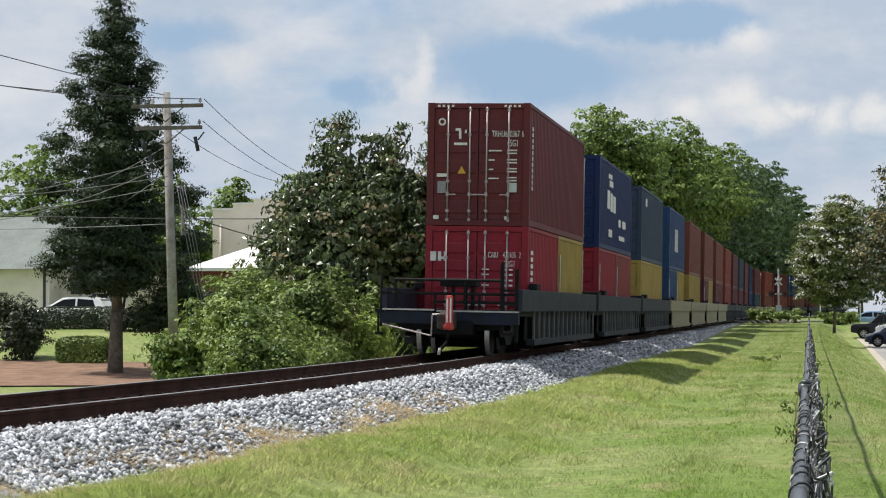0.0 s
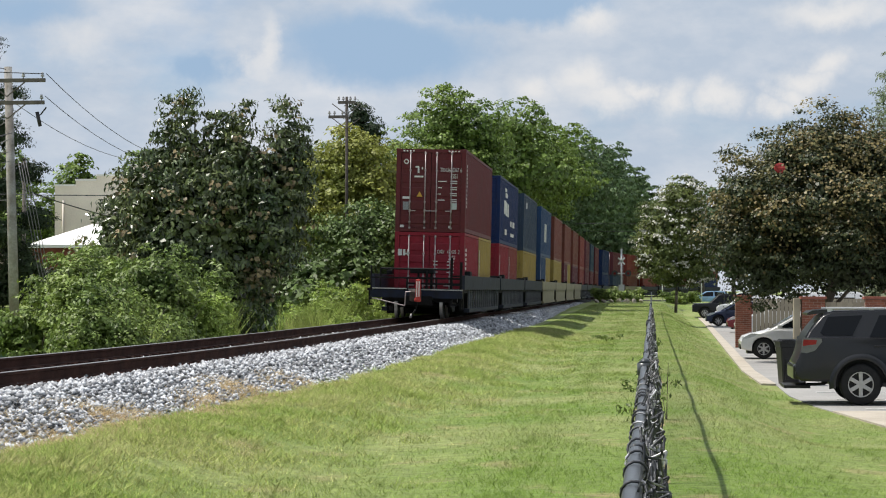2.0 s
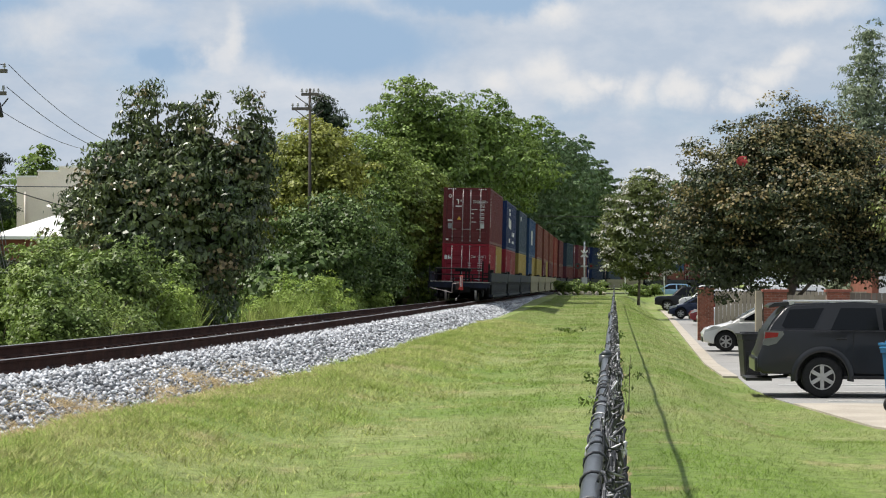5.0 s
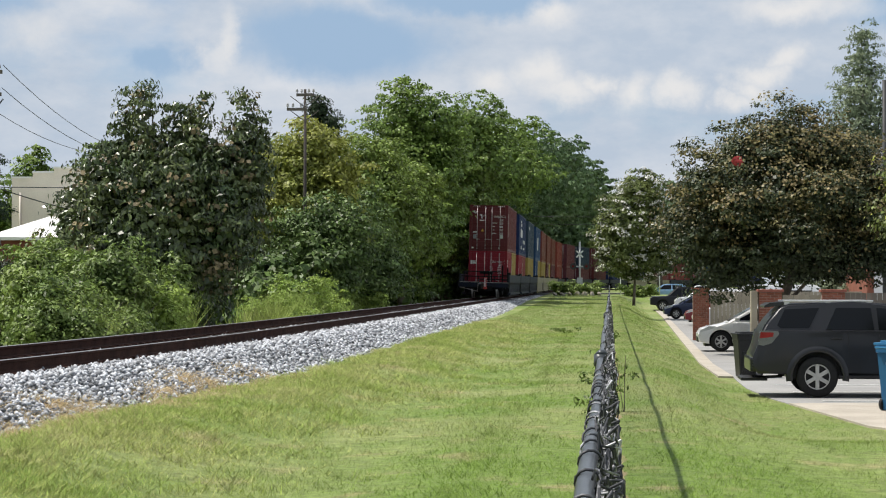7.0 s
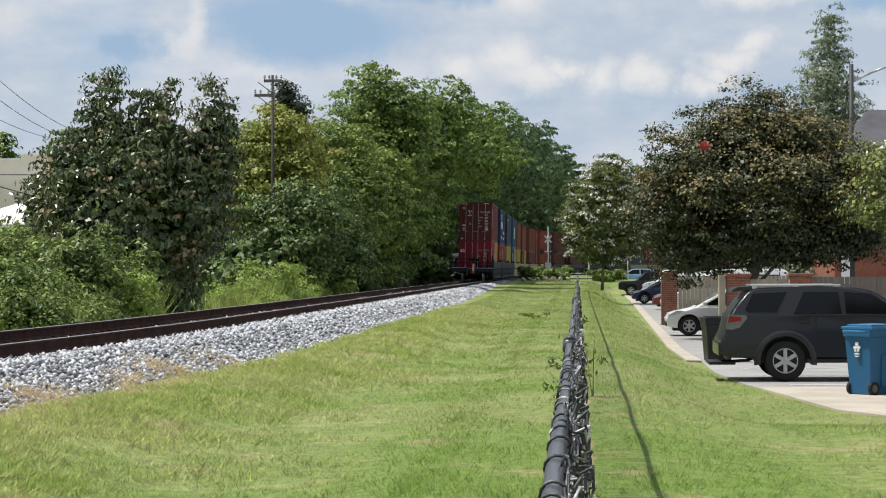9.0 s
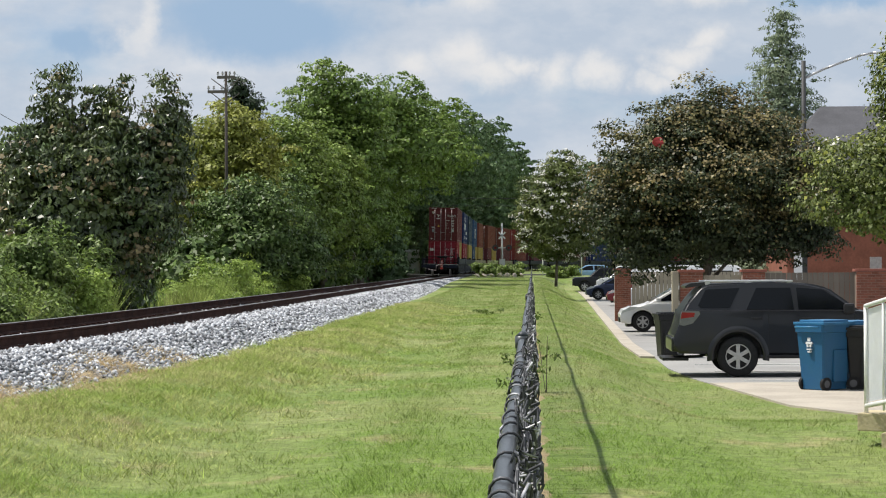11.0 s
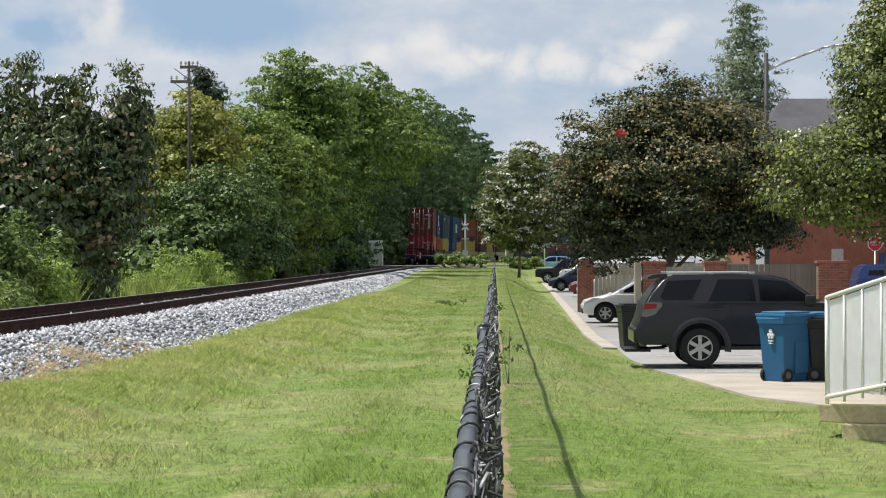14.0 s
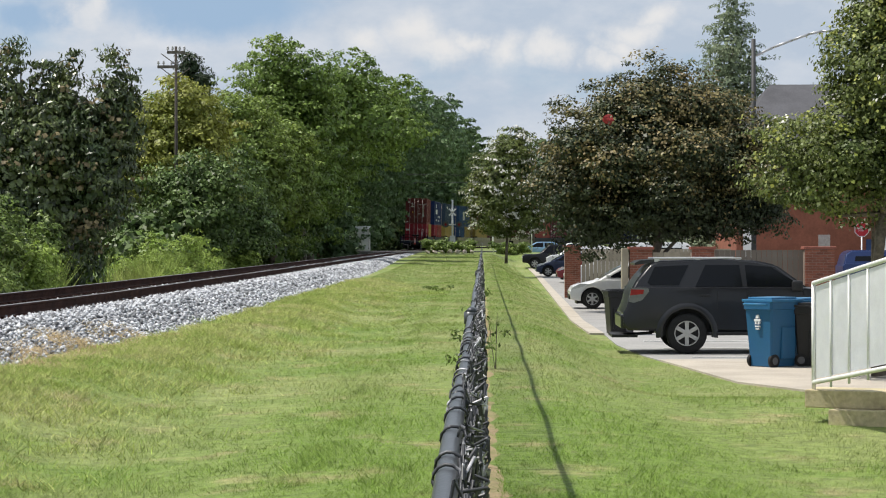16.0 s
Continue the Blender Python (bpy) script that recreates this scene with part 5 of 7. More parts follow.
def board_fence(x0, x1, y, top, m, label):
    t = thing("board_fence", label, "fence", pose(x0, y, LOT_Z), "fence panels of the enclosure")
    n = max(1, round((x1 - x0) / 0.15))
    w = (x1 - x0) / n
    h = top - LOT_Z
    bm = bmesh.new()
    box(bm, 0.006, w - 0.006, 0, 0.022, 0.05, h)
    me = mesh_of("board", bm, m)
    for k in range(n):
        part("board", me, m, t).matrix_basis = pose(k * w, 0.006 * (k % 2), 0)
    for z in (0.35, h - 0.3):
        bm = bmesh.new()
        box(bm, 0, x1 - x0, 0.03, 0.07, z, z + 0.09)
        part("fence_rail", bm, m, t)


for x0, x1, y in ((3.14, 3.76, 82.0), (4.26, 4.92, 62.0), (6.05, 6.7, 62.0), (9.3, 10.15, 62.0)):
    pillar(x0, x1, y)
board_fence(3.8, 9.5, 82.2, 1.32, M_TANSLAT, "tan vertical-board fence of the bin enclosure")
board_fence(4.94, 6.03, 62.2, 1.3, M_TANSLAT, "tan vertical-board fence between brick pillars")
board_fence(6.72, 9.28, 62.2, 1.36, M_BROWNSLAT, "brown vertical-board gate of the bin enclosure")
bm = bmesh.new()
box(bm, 4.04, 4.22, 62.05, 62.5, LOT_Z, 1.42, 0.01)
single("gate_post", bm, M_TANSLAT, "tan boxed gate post against the brick pillar", "post")

# ---------------------------------------------------------------- brick building, street lamp, sign
M_WALLBRICK = mat("building_brick", (0.25, 0.095, 0.06), 0.85, 0, 0.15, 1.2, 0.2, fine=9)
M_SHINGLE = mat("dark_shingle", (0.085, 0.085, 0.095), 0.85, 0, 0.15, 1.0, 0.4, fine=12)
M_WHITEP = mat("white_painted_metal", (0.78, 0.78, 0.77), 0.45, 0, 0.06, 3)


def building():
    t = thing("brick_building", "red-brick building with a dark shingle roof", "building", pose(11.8, 100, LOT_Z))
    bm = bmesh.new()
    box(bm, 0, 24, 0, 14, 0, 6.2)
    part("wall", bm, M_WALLBRICK, t)
    bm = bmesh.new()
    a = [bm.verts.new(v) for v in ((-0.5, -0.5, 6.2), (24.5, -0.5, 6.2), (24.5, 14.5, 6.2), (-0.5, 14.5, 6.2), (2.5, 7, 9.9), (21, 7, 9.9))]
    for q in ((0, 1, 5, 4), (1, 2, 5), (2, 3, 4, 5), (3, 0, 4), (0, 3, 2, 1)):
        bm.faces.new([a[i] for i in q])
    part("roof", bm, M_SHINGLE, t)
    bm = bmesh.new()
    box(bm, -0.55, 24.55, -0.62, -0.5, 6.05, 6.25)
    part("gutter", bm, M_WHITEP, t)
    bm = bmesh.new()
    box(bm, 0.3, 0.75, -0.06, 0.0, 0.0, 6.0)
    part("downpipe", bm, M_WHITEP, t)
    bm = bmesh.new()
    box(bm, 6.0, 7.0, -0.06, 0.02, 0.1, 2.2)
    part("door", bm, mat("blue_door", (0.03, 0.06, 0.16), 0.5), t)
    bm = bmesh.new()
    box(bm, 6.2, 12, -3.2, -0.1, 3.3, 3.5)
    part("porch_roof", bm, M_WHITEP, t)
    for x in (6.3, 11.6):
        bm = bmesh.new()
        box(bm, x, x + 0.25, -3.1, -2.85, 0, 3.3)
        part("porch_post", bm, M_WHITEP, t)


building()


def street_lamp():
    t = thing("street_lamp", "grey street lamp with a long curved arm", "street lamp", pose(11.1, 88, LOT_Z))
    M = mat("lamp_pole_grey", (0.045, 0.047, 0.05), 0.6, 0.0, 0.15, 3)
    bm = bmesh.new()
    rod(bm, (0, 0, 0), (0, 0, 10.4), 0.11, 12, 0.09)
    part("pole", bm, M, t)
    bm = bmesh.new()
    pts = [(0.05, 0, 9.7), (0.8, 0, 10.05), (1.6, 0, 10.35), (2.3, 0, 10.6), (2.8, 0, 10.7), (3.2, 0, 10.7)]
    for a, b in zip(pts, pts[1:]):
        rod(bm, a, b, 0.05, 8)
    part("arm", bm, mat("galvanised_arm", (0.5, 0.5, 0.52), 0.4, 0.6, 0.1, 4), t)
    bm = bmesh.new()
    box(bm, 3.1, 3.65, -0.13, 0.13, 10.61, 10.74, 0.03)
    part("lamp_head", bm, M, t)


street_lamp()


def stop_sign():
    t = thing("stop_sign", "red octagonal stop sign on a post", "sign", pose(16.2, 92, LOT_Z))
    bm = bmesh.new()
    rod(bm, (0.0, 0.04, 0), (0.0, 0.04, 2.3), 0.03, 8)
    part("post", bm, M_WHITEP, t)
    for r, y, m, nm in ((0.33, 0.0, M_WHITE_B, "rim"), (0.3, -0.006, mat("sign_red", (0.5, 0.03, 0.04), 0.5, 0, 0.05, 4), "face")):
        bm = bmesh.new()
        o = [(r * math.cos(math.pi / 8 + k * math.pi / 4), 2.62 + r * math.sin(math.pi / 8 + k * math.pi / 4)) for k in range(8)]
        prism2(bm, o, y - 0.004, y + 0.004)
        part(nm, bm, m, t)
    lettering(t, "STOP", -0.16, -0.014, 2.54, 0.2, M_WHITE_B)


def lettering(parent, text, x, y, z, size, m, rot=(90, 0, 0), name="lettering"):
    cu = bpy.data.curves.new(name, "FONT")
    cu.body, cu.size, cu.extrude, cu.align_x = text, size, 0.002, "LEFT"
    tmp = bpy.data.objects.new(name, cu)
    me = bpy.data.meshes.new_from_object(tmp)
    bpy.data.objects.remove(tmp), bpy.data.curves.remove(cu)
    me.materials.clear()
    me.materials.append(m)
    ob = new(name, me)
    ob.parent = parent
    ob.matrix_basis = pose(x, y, z, *rot) @ Matrix.Diagonal((0.55, 1, 1, 1))
    return ob


stop_sign()
bm = bmesh.new()
box(bm, -0.25, 0.25, -0.01, 0.01, 1.9, 2.4)
rod(bm, (0, 0.03, 0), (0, 0.03, 2.4), 0.03, 8)
single("parking_sign", bm, mat("weathered_sign", (0.45, 0.4, 0.36), 0.6), "small pale sign on a post by the building", "sign", pose(14.6, 92, LOT_Z))

# ---------------------------------------------------------------- white railing on timber edging
def railing():
    t = thing("white_railing", "white metal ramp railing with close pickets", "railing")
    a, b = Vector((3.36, 21.7, 0.15)), Vector((4.75, 15.2, 1.05))
    H = 1.06
    d = (b - a)
    L = d.length
    for z, r in ((H, 0.024), (0.06, 0.024)):
        bm = bmesh.new()
        rod(bm, a + Vector((0, 0, z)), b + Vector((0, 0, z)), r, 8)
        part("rail", bm, M_WHITEP, t)
    n = 14
    for k in range(n + 1):
        p = a.lerp(b, k / n)
        bm = bmesh.new()
        rod(bm, p + Vector((0, 0, -0.02 if k % 2 else -0.02)), p + Vector((0, 0, H)), 0.021 if k == 0 else 0.013, 8)
        part("post" if k == 0 else "picket", bm, M_WHITEP, t)
    bm = bmesh.new()
    n2 = Vector((-d.y, d.x, 0)).normalized() * 0.03
    vs = [bm.verts.new(q) for q in (a + Vector((0.05, 0, 0.1)) + n2 * -1, b + Vector((0, 0, 0.1)) - n2, b + Vector((0, 0, H - 0.03)) - n2, a + Vector((0.05, 0, H - 0.03)) - n2)]
    f = bm.faces.new(vs)
    bmesh.ops.solidify(bm, geom=[f], thickness=0.006)
    part("infill_panel", bm, mat("pale_infill", (0.88, 0.89, 0.9), 0.5, 0, 0.04, 6, translucent=0.6), t, "pale translucent infill sheet")


railing()
M_TIMBER = mat("weathered_timber", (0.5, 0.43, 0.27), 0.85, 0, 0.2, 3, 0.4, second=(0.34, 0.29, 0.19), fine=20)
for k, (x0, y0, x1, y1, z) in enumerate(((3.3, 21.75, 5.2, 20.9, -0.04), (3.5, 21.5, 5.3, 20.6, -0.22))):
    bm = bmesh.new()
    L = math.hypot(x1 - x0, y1 - y0)
    box(bm, 0, L, -0.09, 0.4, -0.25 if k else 0.0, 0.18, 0.012)
    single("landscape_timber", bm, M_TIMBER, "weathered timber edging beam under the ramp", "timber", pose(x0, y0, z, 0, 0, math.degrees(math.atan2(y1 - y0, x1 - x0))), "timber edging")
bm = bmesh.new()
a = [(4.1, 21.9, 0.12), (7.5, 22.5, 0.12), (7.5, 15.0, 1.0), (5.6, 15.2, 1.0)]
vs = [bm.verts.new(v) for v in a] + [bm.verts.new((x, y, z - 0.25)) for x, y, z in a]
for q in ((0, 1, 2, 3), (0, 4, 5, 1), (1, 5, 6, 2), (2, 6, 7, 3), (3, 7, 4, 0), (7, 6, 5, 4)):
    bm.faces.new([vs[i] for i in q])
single("ramp", bm, M_CONCRETE, "pale concrete ramp behind the white railing", "ramp", kind="structure")

# ---------------------------------------------------------------- utility poles and wires
M_POLE = mat("weathered_pole_wood", (0.33, 0.32, 0.31), 0.9, 0, 0.2, 3, 0.5, second=(0.2, 0.18, 0.16), fine=18)
M_ARM = mat("crossarm_wood", (0.17, 0.15, 0.135), 0.9, 0, 0.2, 4, 0.4)
M_PORCELAIN = mat("grey_porcelain", (0.35, 0.35, 0.36), 0.3, 0, 0.1, 8)
M_CABLE = mat("wire_cable", (0.05, 0.05, 0.055), 0.5, 0.2, 0.2, 10)
M_CABLEPALE = mat("aluminium_wire", (0.2, 0.2, 0.205), 0.6, 0.2, 0.1, 10)


def utility_pole(base, top, label, arms, r=0.15, m=M_POLE):
    t = thing("utility_pole", label, "utility pole", None, "utility poles")
    b, e = Vector(base), Vector(top)
    bm = bmesh.new()
    rod(bm, b, e, r * 1.15, 12, r * 0.8)
    part("pole", bm, m, t)
    for z, x0, x1, slant in arms:
        p = b.lerp(e, (z - b.z) / (e.z - b.z))
        bm = bmesh.new()
        vs = len(bm.verts)
        box(bm, p.x + x0, p.x + x1, p.y - r - 0.1, p.y - r, z - 0.06, z + 0.06, 0.01)
        arm = part("crossarm", bm, M_ARM, t)
        for f in (0.04, 0.3, 0.7, 0.96):
            x = p.x + x0 + (x1 - x0) * f
            bm = bmesh.new()
            rod(bm, (x, p.y - r - 0.05, z + 0.05), (x, p.y - r - 0.05, z + 0.14), 0.02, 6)
            rod(bm, (x, p.y - r - 0.05, z + 0.12), (x, p.y - r - 0.05, z + 0.17), 0.06, 10, 0.05)
            rod(bm, (x, p.y - r - 0.05, z + 0.18), (x, p.y - r - 0.05, z + 0.25), 0.045, 10, 0.03)
            part("insulator", bm, M_PORCELAIN, arm)
        for s in (-1, 1):
            bm = bmesh.new()
            rod(bm, (p.x + s * 0.6, p.y - r - 0.05, z - 0.05), (p.x, p.y - r - 0.02, z - 0.5), 0.02, 6)
            part("brace", bm, M_ARM, t)
    return t


pole = utility_pole((-19.92, 66, -0.9), (-20.2, 66, 8.7), "leaning grey wooden utility pole with two crossarms", ((8.25, -1.1, 1.25, 0), (7.55, -1.05, 1.2, 0)))
for x, z in ((-20.95, 7.2), (-19.2, 7.25), (-20.7, 6.7)):
    bm = bmesh.new()
    rod(bm, (x, 65.8, z), (x + 0.1, 65.8, z - 0.45), 0.06, 8)
    rod(bm, (x + 0.1, 65.8, z - 0.1), (x + 0.3, 65.8, z + 0.15), 0.025, 6)
    part("fuse_cutout", bm, M_CABLE, pole)
for k in range(4):
    bm = bmesh.new()
    tube(bm, [(-19.8 + 0.08 * k, 65.8, 5.7), (-19.5 + 0.1 * k, 65.85, 4.0), (-19.2 + 0.1 * k, 65.9, 2.4), (-18.9 + 0.1 * k, 65.9, 1.2)], 0.012)
    part("riser_cable", bm, M_CABLEPALE, pole)
utility_pole((-12.7, 89, -0.4), (-12.7, 89, 9.75), "dark wooden utility pole rising from the trees", ((9.5, -0.35, 0.4, 0), (8.9, -0.75, 0.1, 0)), 0.07, mat("dark_pole_wood", (0.07, 0.06, 0.055), 0.9, 0, 0.2, 4, 0.3))
utility_pole((-31.0, 104, 0.4), (-31.0, 104, 8.2), "thin distant utility pole behind the cedar", ((7.9, -0.6, 0.6, 0),), 0.1, M_ARM)
utility_pole((-24.5, 116, 0.3), (-24.5, 116, 9.2), "distant utility pole hidden behind the magnolia", ((8.9, -1.0, 1.0, 0),), 0.14, M_ARM)


def wire(a, b, sag, r=0.012, m=M_CABLE, label="thin overhead wire slung from the utility pole"):
    a, b = Vector(a), Vector(b)
    bm = bmesh.new()
    pts = [a.lerp(b, k / 16) - Vector((0, 0, sag * 4 * (k / 16) * (1 - k / 16))) for k in range(17)]
    tube(bm, pts, r, 5)
    single("overhead_wire", bm, m, label, "wire", None, "overhead wires")


for dx, z in ((-1.0, 8.45), (1.2, 8.45), (1.15, 7.75)):
    wire((-20.1 + dx, 65.8, z), (-24.5 + dx * 0.8, 116, 9.1), 1.3)
for (x, z), (x2, y2, z2), s in (((-20.2, 8.6), (-34, 52, 12.9), 0.4), ((-21.1, 8.45), (-34, 54, 11.1), 0.6), ((-19.0, 8.45), (-34, 53, 10.6), 0.7)):
    wire((x, 65.8, z), (x2, y2, z2), s, 0.014)
for (x, z), (x2, y2, z2), s in (((-20.1, 7.0), (-33.8, 88, 6.0), 0.3), ((-20.1, 6.4), (-33.0, 78, 5.1), 0.5), ((-20.1, 6.0), (-34, 62, 5.2), 0.4), ((-20.1, 5.7), (-31, 66, 4.6), 0.25), ((-20.0, 6.2), (-33.5, 92, 5.0), 0.2), ((-20.0, 6.6), (-30, 60, 4.4), 0.3)):
    wire((x, 65.8, z), (x2, y2, z2), s, 0.014, M_CABLEPALE)
wire((-33, 68, 5.2), (-16, 68, 4.7), 0.1, 0.016)
wire((-33, 69, 4.6), (-20, 66, 4.5), 0.1, 0.014, M_CABLEPALE)
wire((-19.9, 66, 4.9), (-15.5, 70, 3.6), 0.15, 0.018)
wire((-14, 236, 9.2), (14, 236, 9.6), 0.5, 0.03)
wire((-14, 237, 8.4), (14, 237, 8.8), 0.5, 0.03)

# ---------------------------------------------------------------- buildings beyond the track
M_STUCCO = mat("beige_stucco", (0.78, 0.71, 0.62), 0.9, 0, 0.08, 0.8, 0.2, second=(0.7, 0.63, 0.55), fine=14)
M_OLDBRICK = mat("dark_red_brick", (0.22, 0.075, 0.06), 0.9, 0, 0.2, 1.2, 0.3, fine=10)
M_WHITEROOF = mat("white_membrane_roof", (0.78, 0.77, 0.75), 0.7, 0, 0.05, 0.8)
M_CREAM = mat("cream_siding", (0.72, 0.68, 0.55), 0.85, 0, 0.07, 1.5)
M_GREENROOF = mat("grey_green_shingle", (0.20, 0.225, 0.215), 0.9, 0, 0.12, 1.0, 0.3, fine=9)


def warehouse():
    t = thing("stucco_building", "beige stucco building with a stepped parapet", "building", pose(-33.4, 118, 0.3))
    steps = [(0, 1.2, 7.2), (1.2, 2.4, 7.5), (2.4, 4.3, 7.75), (4.3, 8.0, 8.3), (8.0, 12.0, 8.6)]
    for k, (x0, x1, z) in enumerate(steps):
        bm = bmesh.new()
        box(bm, x0, x1, 0, 18, 0, z)
        w = part("wall_bay", bm, M_STUCCO, t)
        bm = bmesh.new()
        box(bm, x0 - 0.03, x1 - 0.035, -0.06, 18.05, z, z + 0.1)
        part("coping", bm, M_WHITEROOF, w)
    bm = bmesh.new()
    rod(bm, (0.5, -0.08, 3), (0.5, -0.08, 6.4), 0.06, 8)
    part("downpipe", bm, M_STUCCO, t)


def brick_wing():
    t = thing("brick_annex", "low red-brick annex with a white roof", "building", pose(-30.6, 104, 0.0))
    bm = bmesh.new()
    box(bm, 0, 12, 0, 12, 0, 3.75)
    part("wall", bm, M_OLDBRICK, t)
    bm = bmesh.new()
    a = [bm.verts.new(v) for v in ((-0.2, -0.25, 3.75), (12.2, -0.25, 3.75), (12.2, 12.2, 5.0), (-0.2, 12.2, 5.0), (-0.2, -0.25, 3.9), (12.2, -0.25, 3.9), (12.2, 12.2, 5.3), (-0.2, 12.2, 5.3))]
    for q in ((4, 5, 6, 7), (0, 1, 5, 4), (1, 2, 6, 5), (2, 3, 7, 6), (3, 0, 4, 7), (3, 2, 1, 0)):
        bm.faces.new([a[i] for i in q])
    part("roof", bm, M_WHITEROOF, t)


def house():
    t = thing("cream_house", "cream house with a grey-green shingle roof", "house", pose(-46, 98, 0.3))
    bm = bmesh.new()
    box(bm, 0, 10.2, 0, 9, 0, 3.55)
    part("wall", bm, M_CREAM, t)
    bm = bmesh.new()
    a = [bm.verts.new(v) for v in ((-0.4, -0.4, 3.5), (10.6, -0.4, 3.5), (10.6, 9.4, 3.5), (-0.4, 9.4, 3.5), (-0.4, 4.5, 6.2), (10.6, 4.5, 6.2))]
    for q in ((0, 1, 5, 4), (2, 3, 4, 5), (1, 2, 5), (3, 0, 4), (0, 3, 2, 1)):
        bm.faces.new([a[i] for i in q])
    part("roof", bm, M_GREENROOF, t)
    bm = bmesh.new()
    box(bm, 9.9, 10.02, -0.06, 0.0, 0, 3.5)
    part("corner_board", bm, mat("dark_corner_trim", (0.05, 0.05, 0.06), 0.6), t)
    bm = bmesh.new()
    box(bm, 10.2, 13.6, 1.5, 9, 0, 3.2)
    part("side_wing", bm, M_CREAM, t)
    for z0, z1 in ((2.3, 3.1), (0.9, 2.0)):
        bm = bmesh.new()
        box(bm, 10.75, 11.25, 1.44, 1.5, z0, z1)
        w = part("window", bm, M_TRIM_L, t)
        bm = bmesh.new()
        box(bm, 10.83, 11.17, 1.41, 1.44, z0 + 0.08, z1 - 0.08)
        part("pane", bm, glass_mat("window_pane", (0.2, 0.2, 0.19)), w)
    for x in (11.9, 12.35, 12.8):
        bm = bmesh.new()
        box(bm, x, x + 0.13, 1.3, 1.45, 0, 2.3)
        part("porch_post", bm, mat("blue_porch_paint", (0.03, 0.045, 0.10), 0.6), t)


M_TRIM_L = mat("dark_window_trim", (0.06, 0.06, 0.06), 0.6)
warehouse()
brick_wing()
house()

# mulch bed, hedges, small things on the far side of the track
bm = bmesh.new()
pts = [(-33, 66), (-20.6, 68), (-18.8, 72), (-20, 76), (-24, 79), (-33, 80)]
vs = [bm.verts.new((x, y, gz(x, y) + 0.05)) for x, y in pts]
mid = bm.verts.new((-26, 73, gz(-26, 73) + 0.16))
for i in range(len(vs)):
    bm.faces.new((vs[i], vs[(i + 1) % len(vs)], mid))
single("mulch_bed", bm, mat("red_mulch", (0.25, 0.155, 0.105), 0.95, 0, 0.25, 1.5, 0.6, fine=16), "reddish mulch bed under the cedar", "soil", kind="structure")
M_DARKBUSH = mat("dark_bush_leaf", (0.045, 0.06, 0.025), 0.5, 0, 0.2, 0.9, second=(0.03, 0.04, 0.02), island=0.4, translucent=0.1)


def hedge(label, x, y, w, h, d, leaf, n, seed, name="hedge"):
    rng = np.random.default_rng(seed)
    t = thing(name, label, "hedge", Matrix.Translation((x, y, gz(x, y))))
    u = rng.uniform(-1, 1, (n, 3))
    k = np.argmax(np.abs(u), axis=1)
    o = np.zeros((n, 3))
    o[np.arange(n), k] = np.sign(u[np.arange(n), k])
    skin = rng.random(n) < 0.75
    u[skin, k[skin]] = np.sign(u[skin, k[skin]]) * rng.uniform(0.9, 1.02, skin.sum())
    p = np.stack([u[:, 0] * w / 2 * (1 - 0.12 * np.abs(u[:, 2]) ** 4), u[:, 1] * d / 2, h / 2 + u[:, 2] * h / 2 * (1 - 0.1 * np.abs(u[:, 0]) ** 4)], 1)
    part("foliage", leaf_mesh("foliage", p, 0.12, rng, leaf, o, 0.1, 0.6), leaf, t)
    bm = bmesh.new()
    for q in range(5):
        rod(bm, (w * (q - 2) * 0.18, 0, -0.05), (w * (q - 2) * 0.2, 0, h * 0.6), 0.03, 5)
    part("stem", bm, M_BARK, t)


hedge("clipped green box hedge on the mulch bed", -27.5, 79, 1.9, 1.05, 1.2, M_BUSH, 5000, 301)
hedge("low clipped hedge behind the mulch bed", -32.4, 92, 4.4, 1.0, 1.0, M_DARKBUSH, 6000, 302)
bush("dark rounded evergreen shrub by the house", -30.2, 80, 2.3, 2.5, M_DARKBUSH, 7000, 0.13, 303, name="evergreen_shrub")
bush("reddish low shrub under the cedar", -21.9, 78, 1.4, 1.1, M_BROWNLEAF, 2500, 0.12, 304, name="low_shrub")
for k, (x, y, w, h, leaf) in enumerate(((-25.6, 89, 3.0, 1.7, M_DARKBUSH), (-23.6, 86, 2.4, 1.9, M_DARKBUSH), (-22.6, 82, 1.9, 1.5, M_BROWNLEAF), (-28.6, 90, 2.4, 1.3, M_DARKBUSH))):
    bush("dark garden shrub in the bed behind the cedar", x, y, w, h, leaf, 5000, 0.13, 340 + k, name="garden_shrub")
bush("small shrub beside the utility pole", -19.8, 72, 1.4, 0.9, M_BUSH, 2500, 0.12, 305, name="low_shrub")
bm = bmesh.new()
box(bm, 0, 1.0, 0, 0.7, 0, 0.7, 0.03)
box(bm, 0.05, 0.95, 0.05, 0.65, 0.7, 0.78, 0.02)
single("green_utility_box", bm, mat("green_box_paint", (0.05, 0.1, 0.07), 0.5, 0, 0.1, 5), "dark green utility box by the pole", "utility box", pose(-19.3, 62, gz(-19.3, 62)))
for k, (x, y) in enumerate(((-16.4, 50, ), (-16.0, 50.3), (-18.9, 64.5), (-18.2, 64.8), (-11.2, 47))):
    bm = bmesh.new()
    bmesh.ops.create_icosphere(bm, subdivisions=2, radius=0.28)
    for v in bm.verts:
        v.co = Vector((v.co.x * 1.3, v.co.y, v.co.z * 0.5)) * (1 + 0.25 * noise.noise(v.co * 4 + Vector((k, 0, 0))))
    single("rock", bm, mat("pale_rock", (0.5, 0.48, 0.45), 0.9, 0, 0.2, 4, 0.4), "pale flat rock lying in the grass", "rock", pose(x, y, gz(x, y) + 0.05), "rocks")

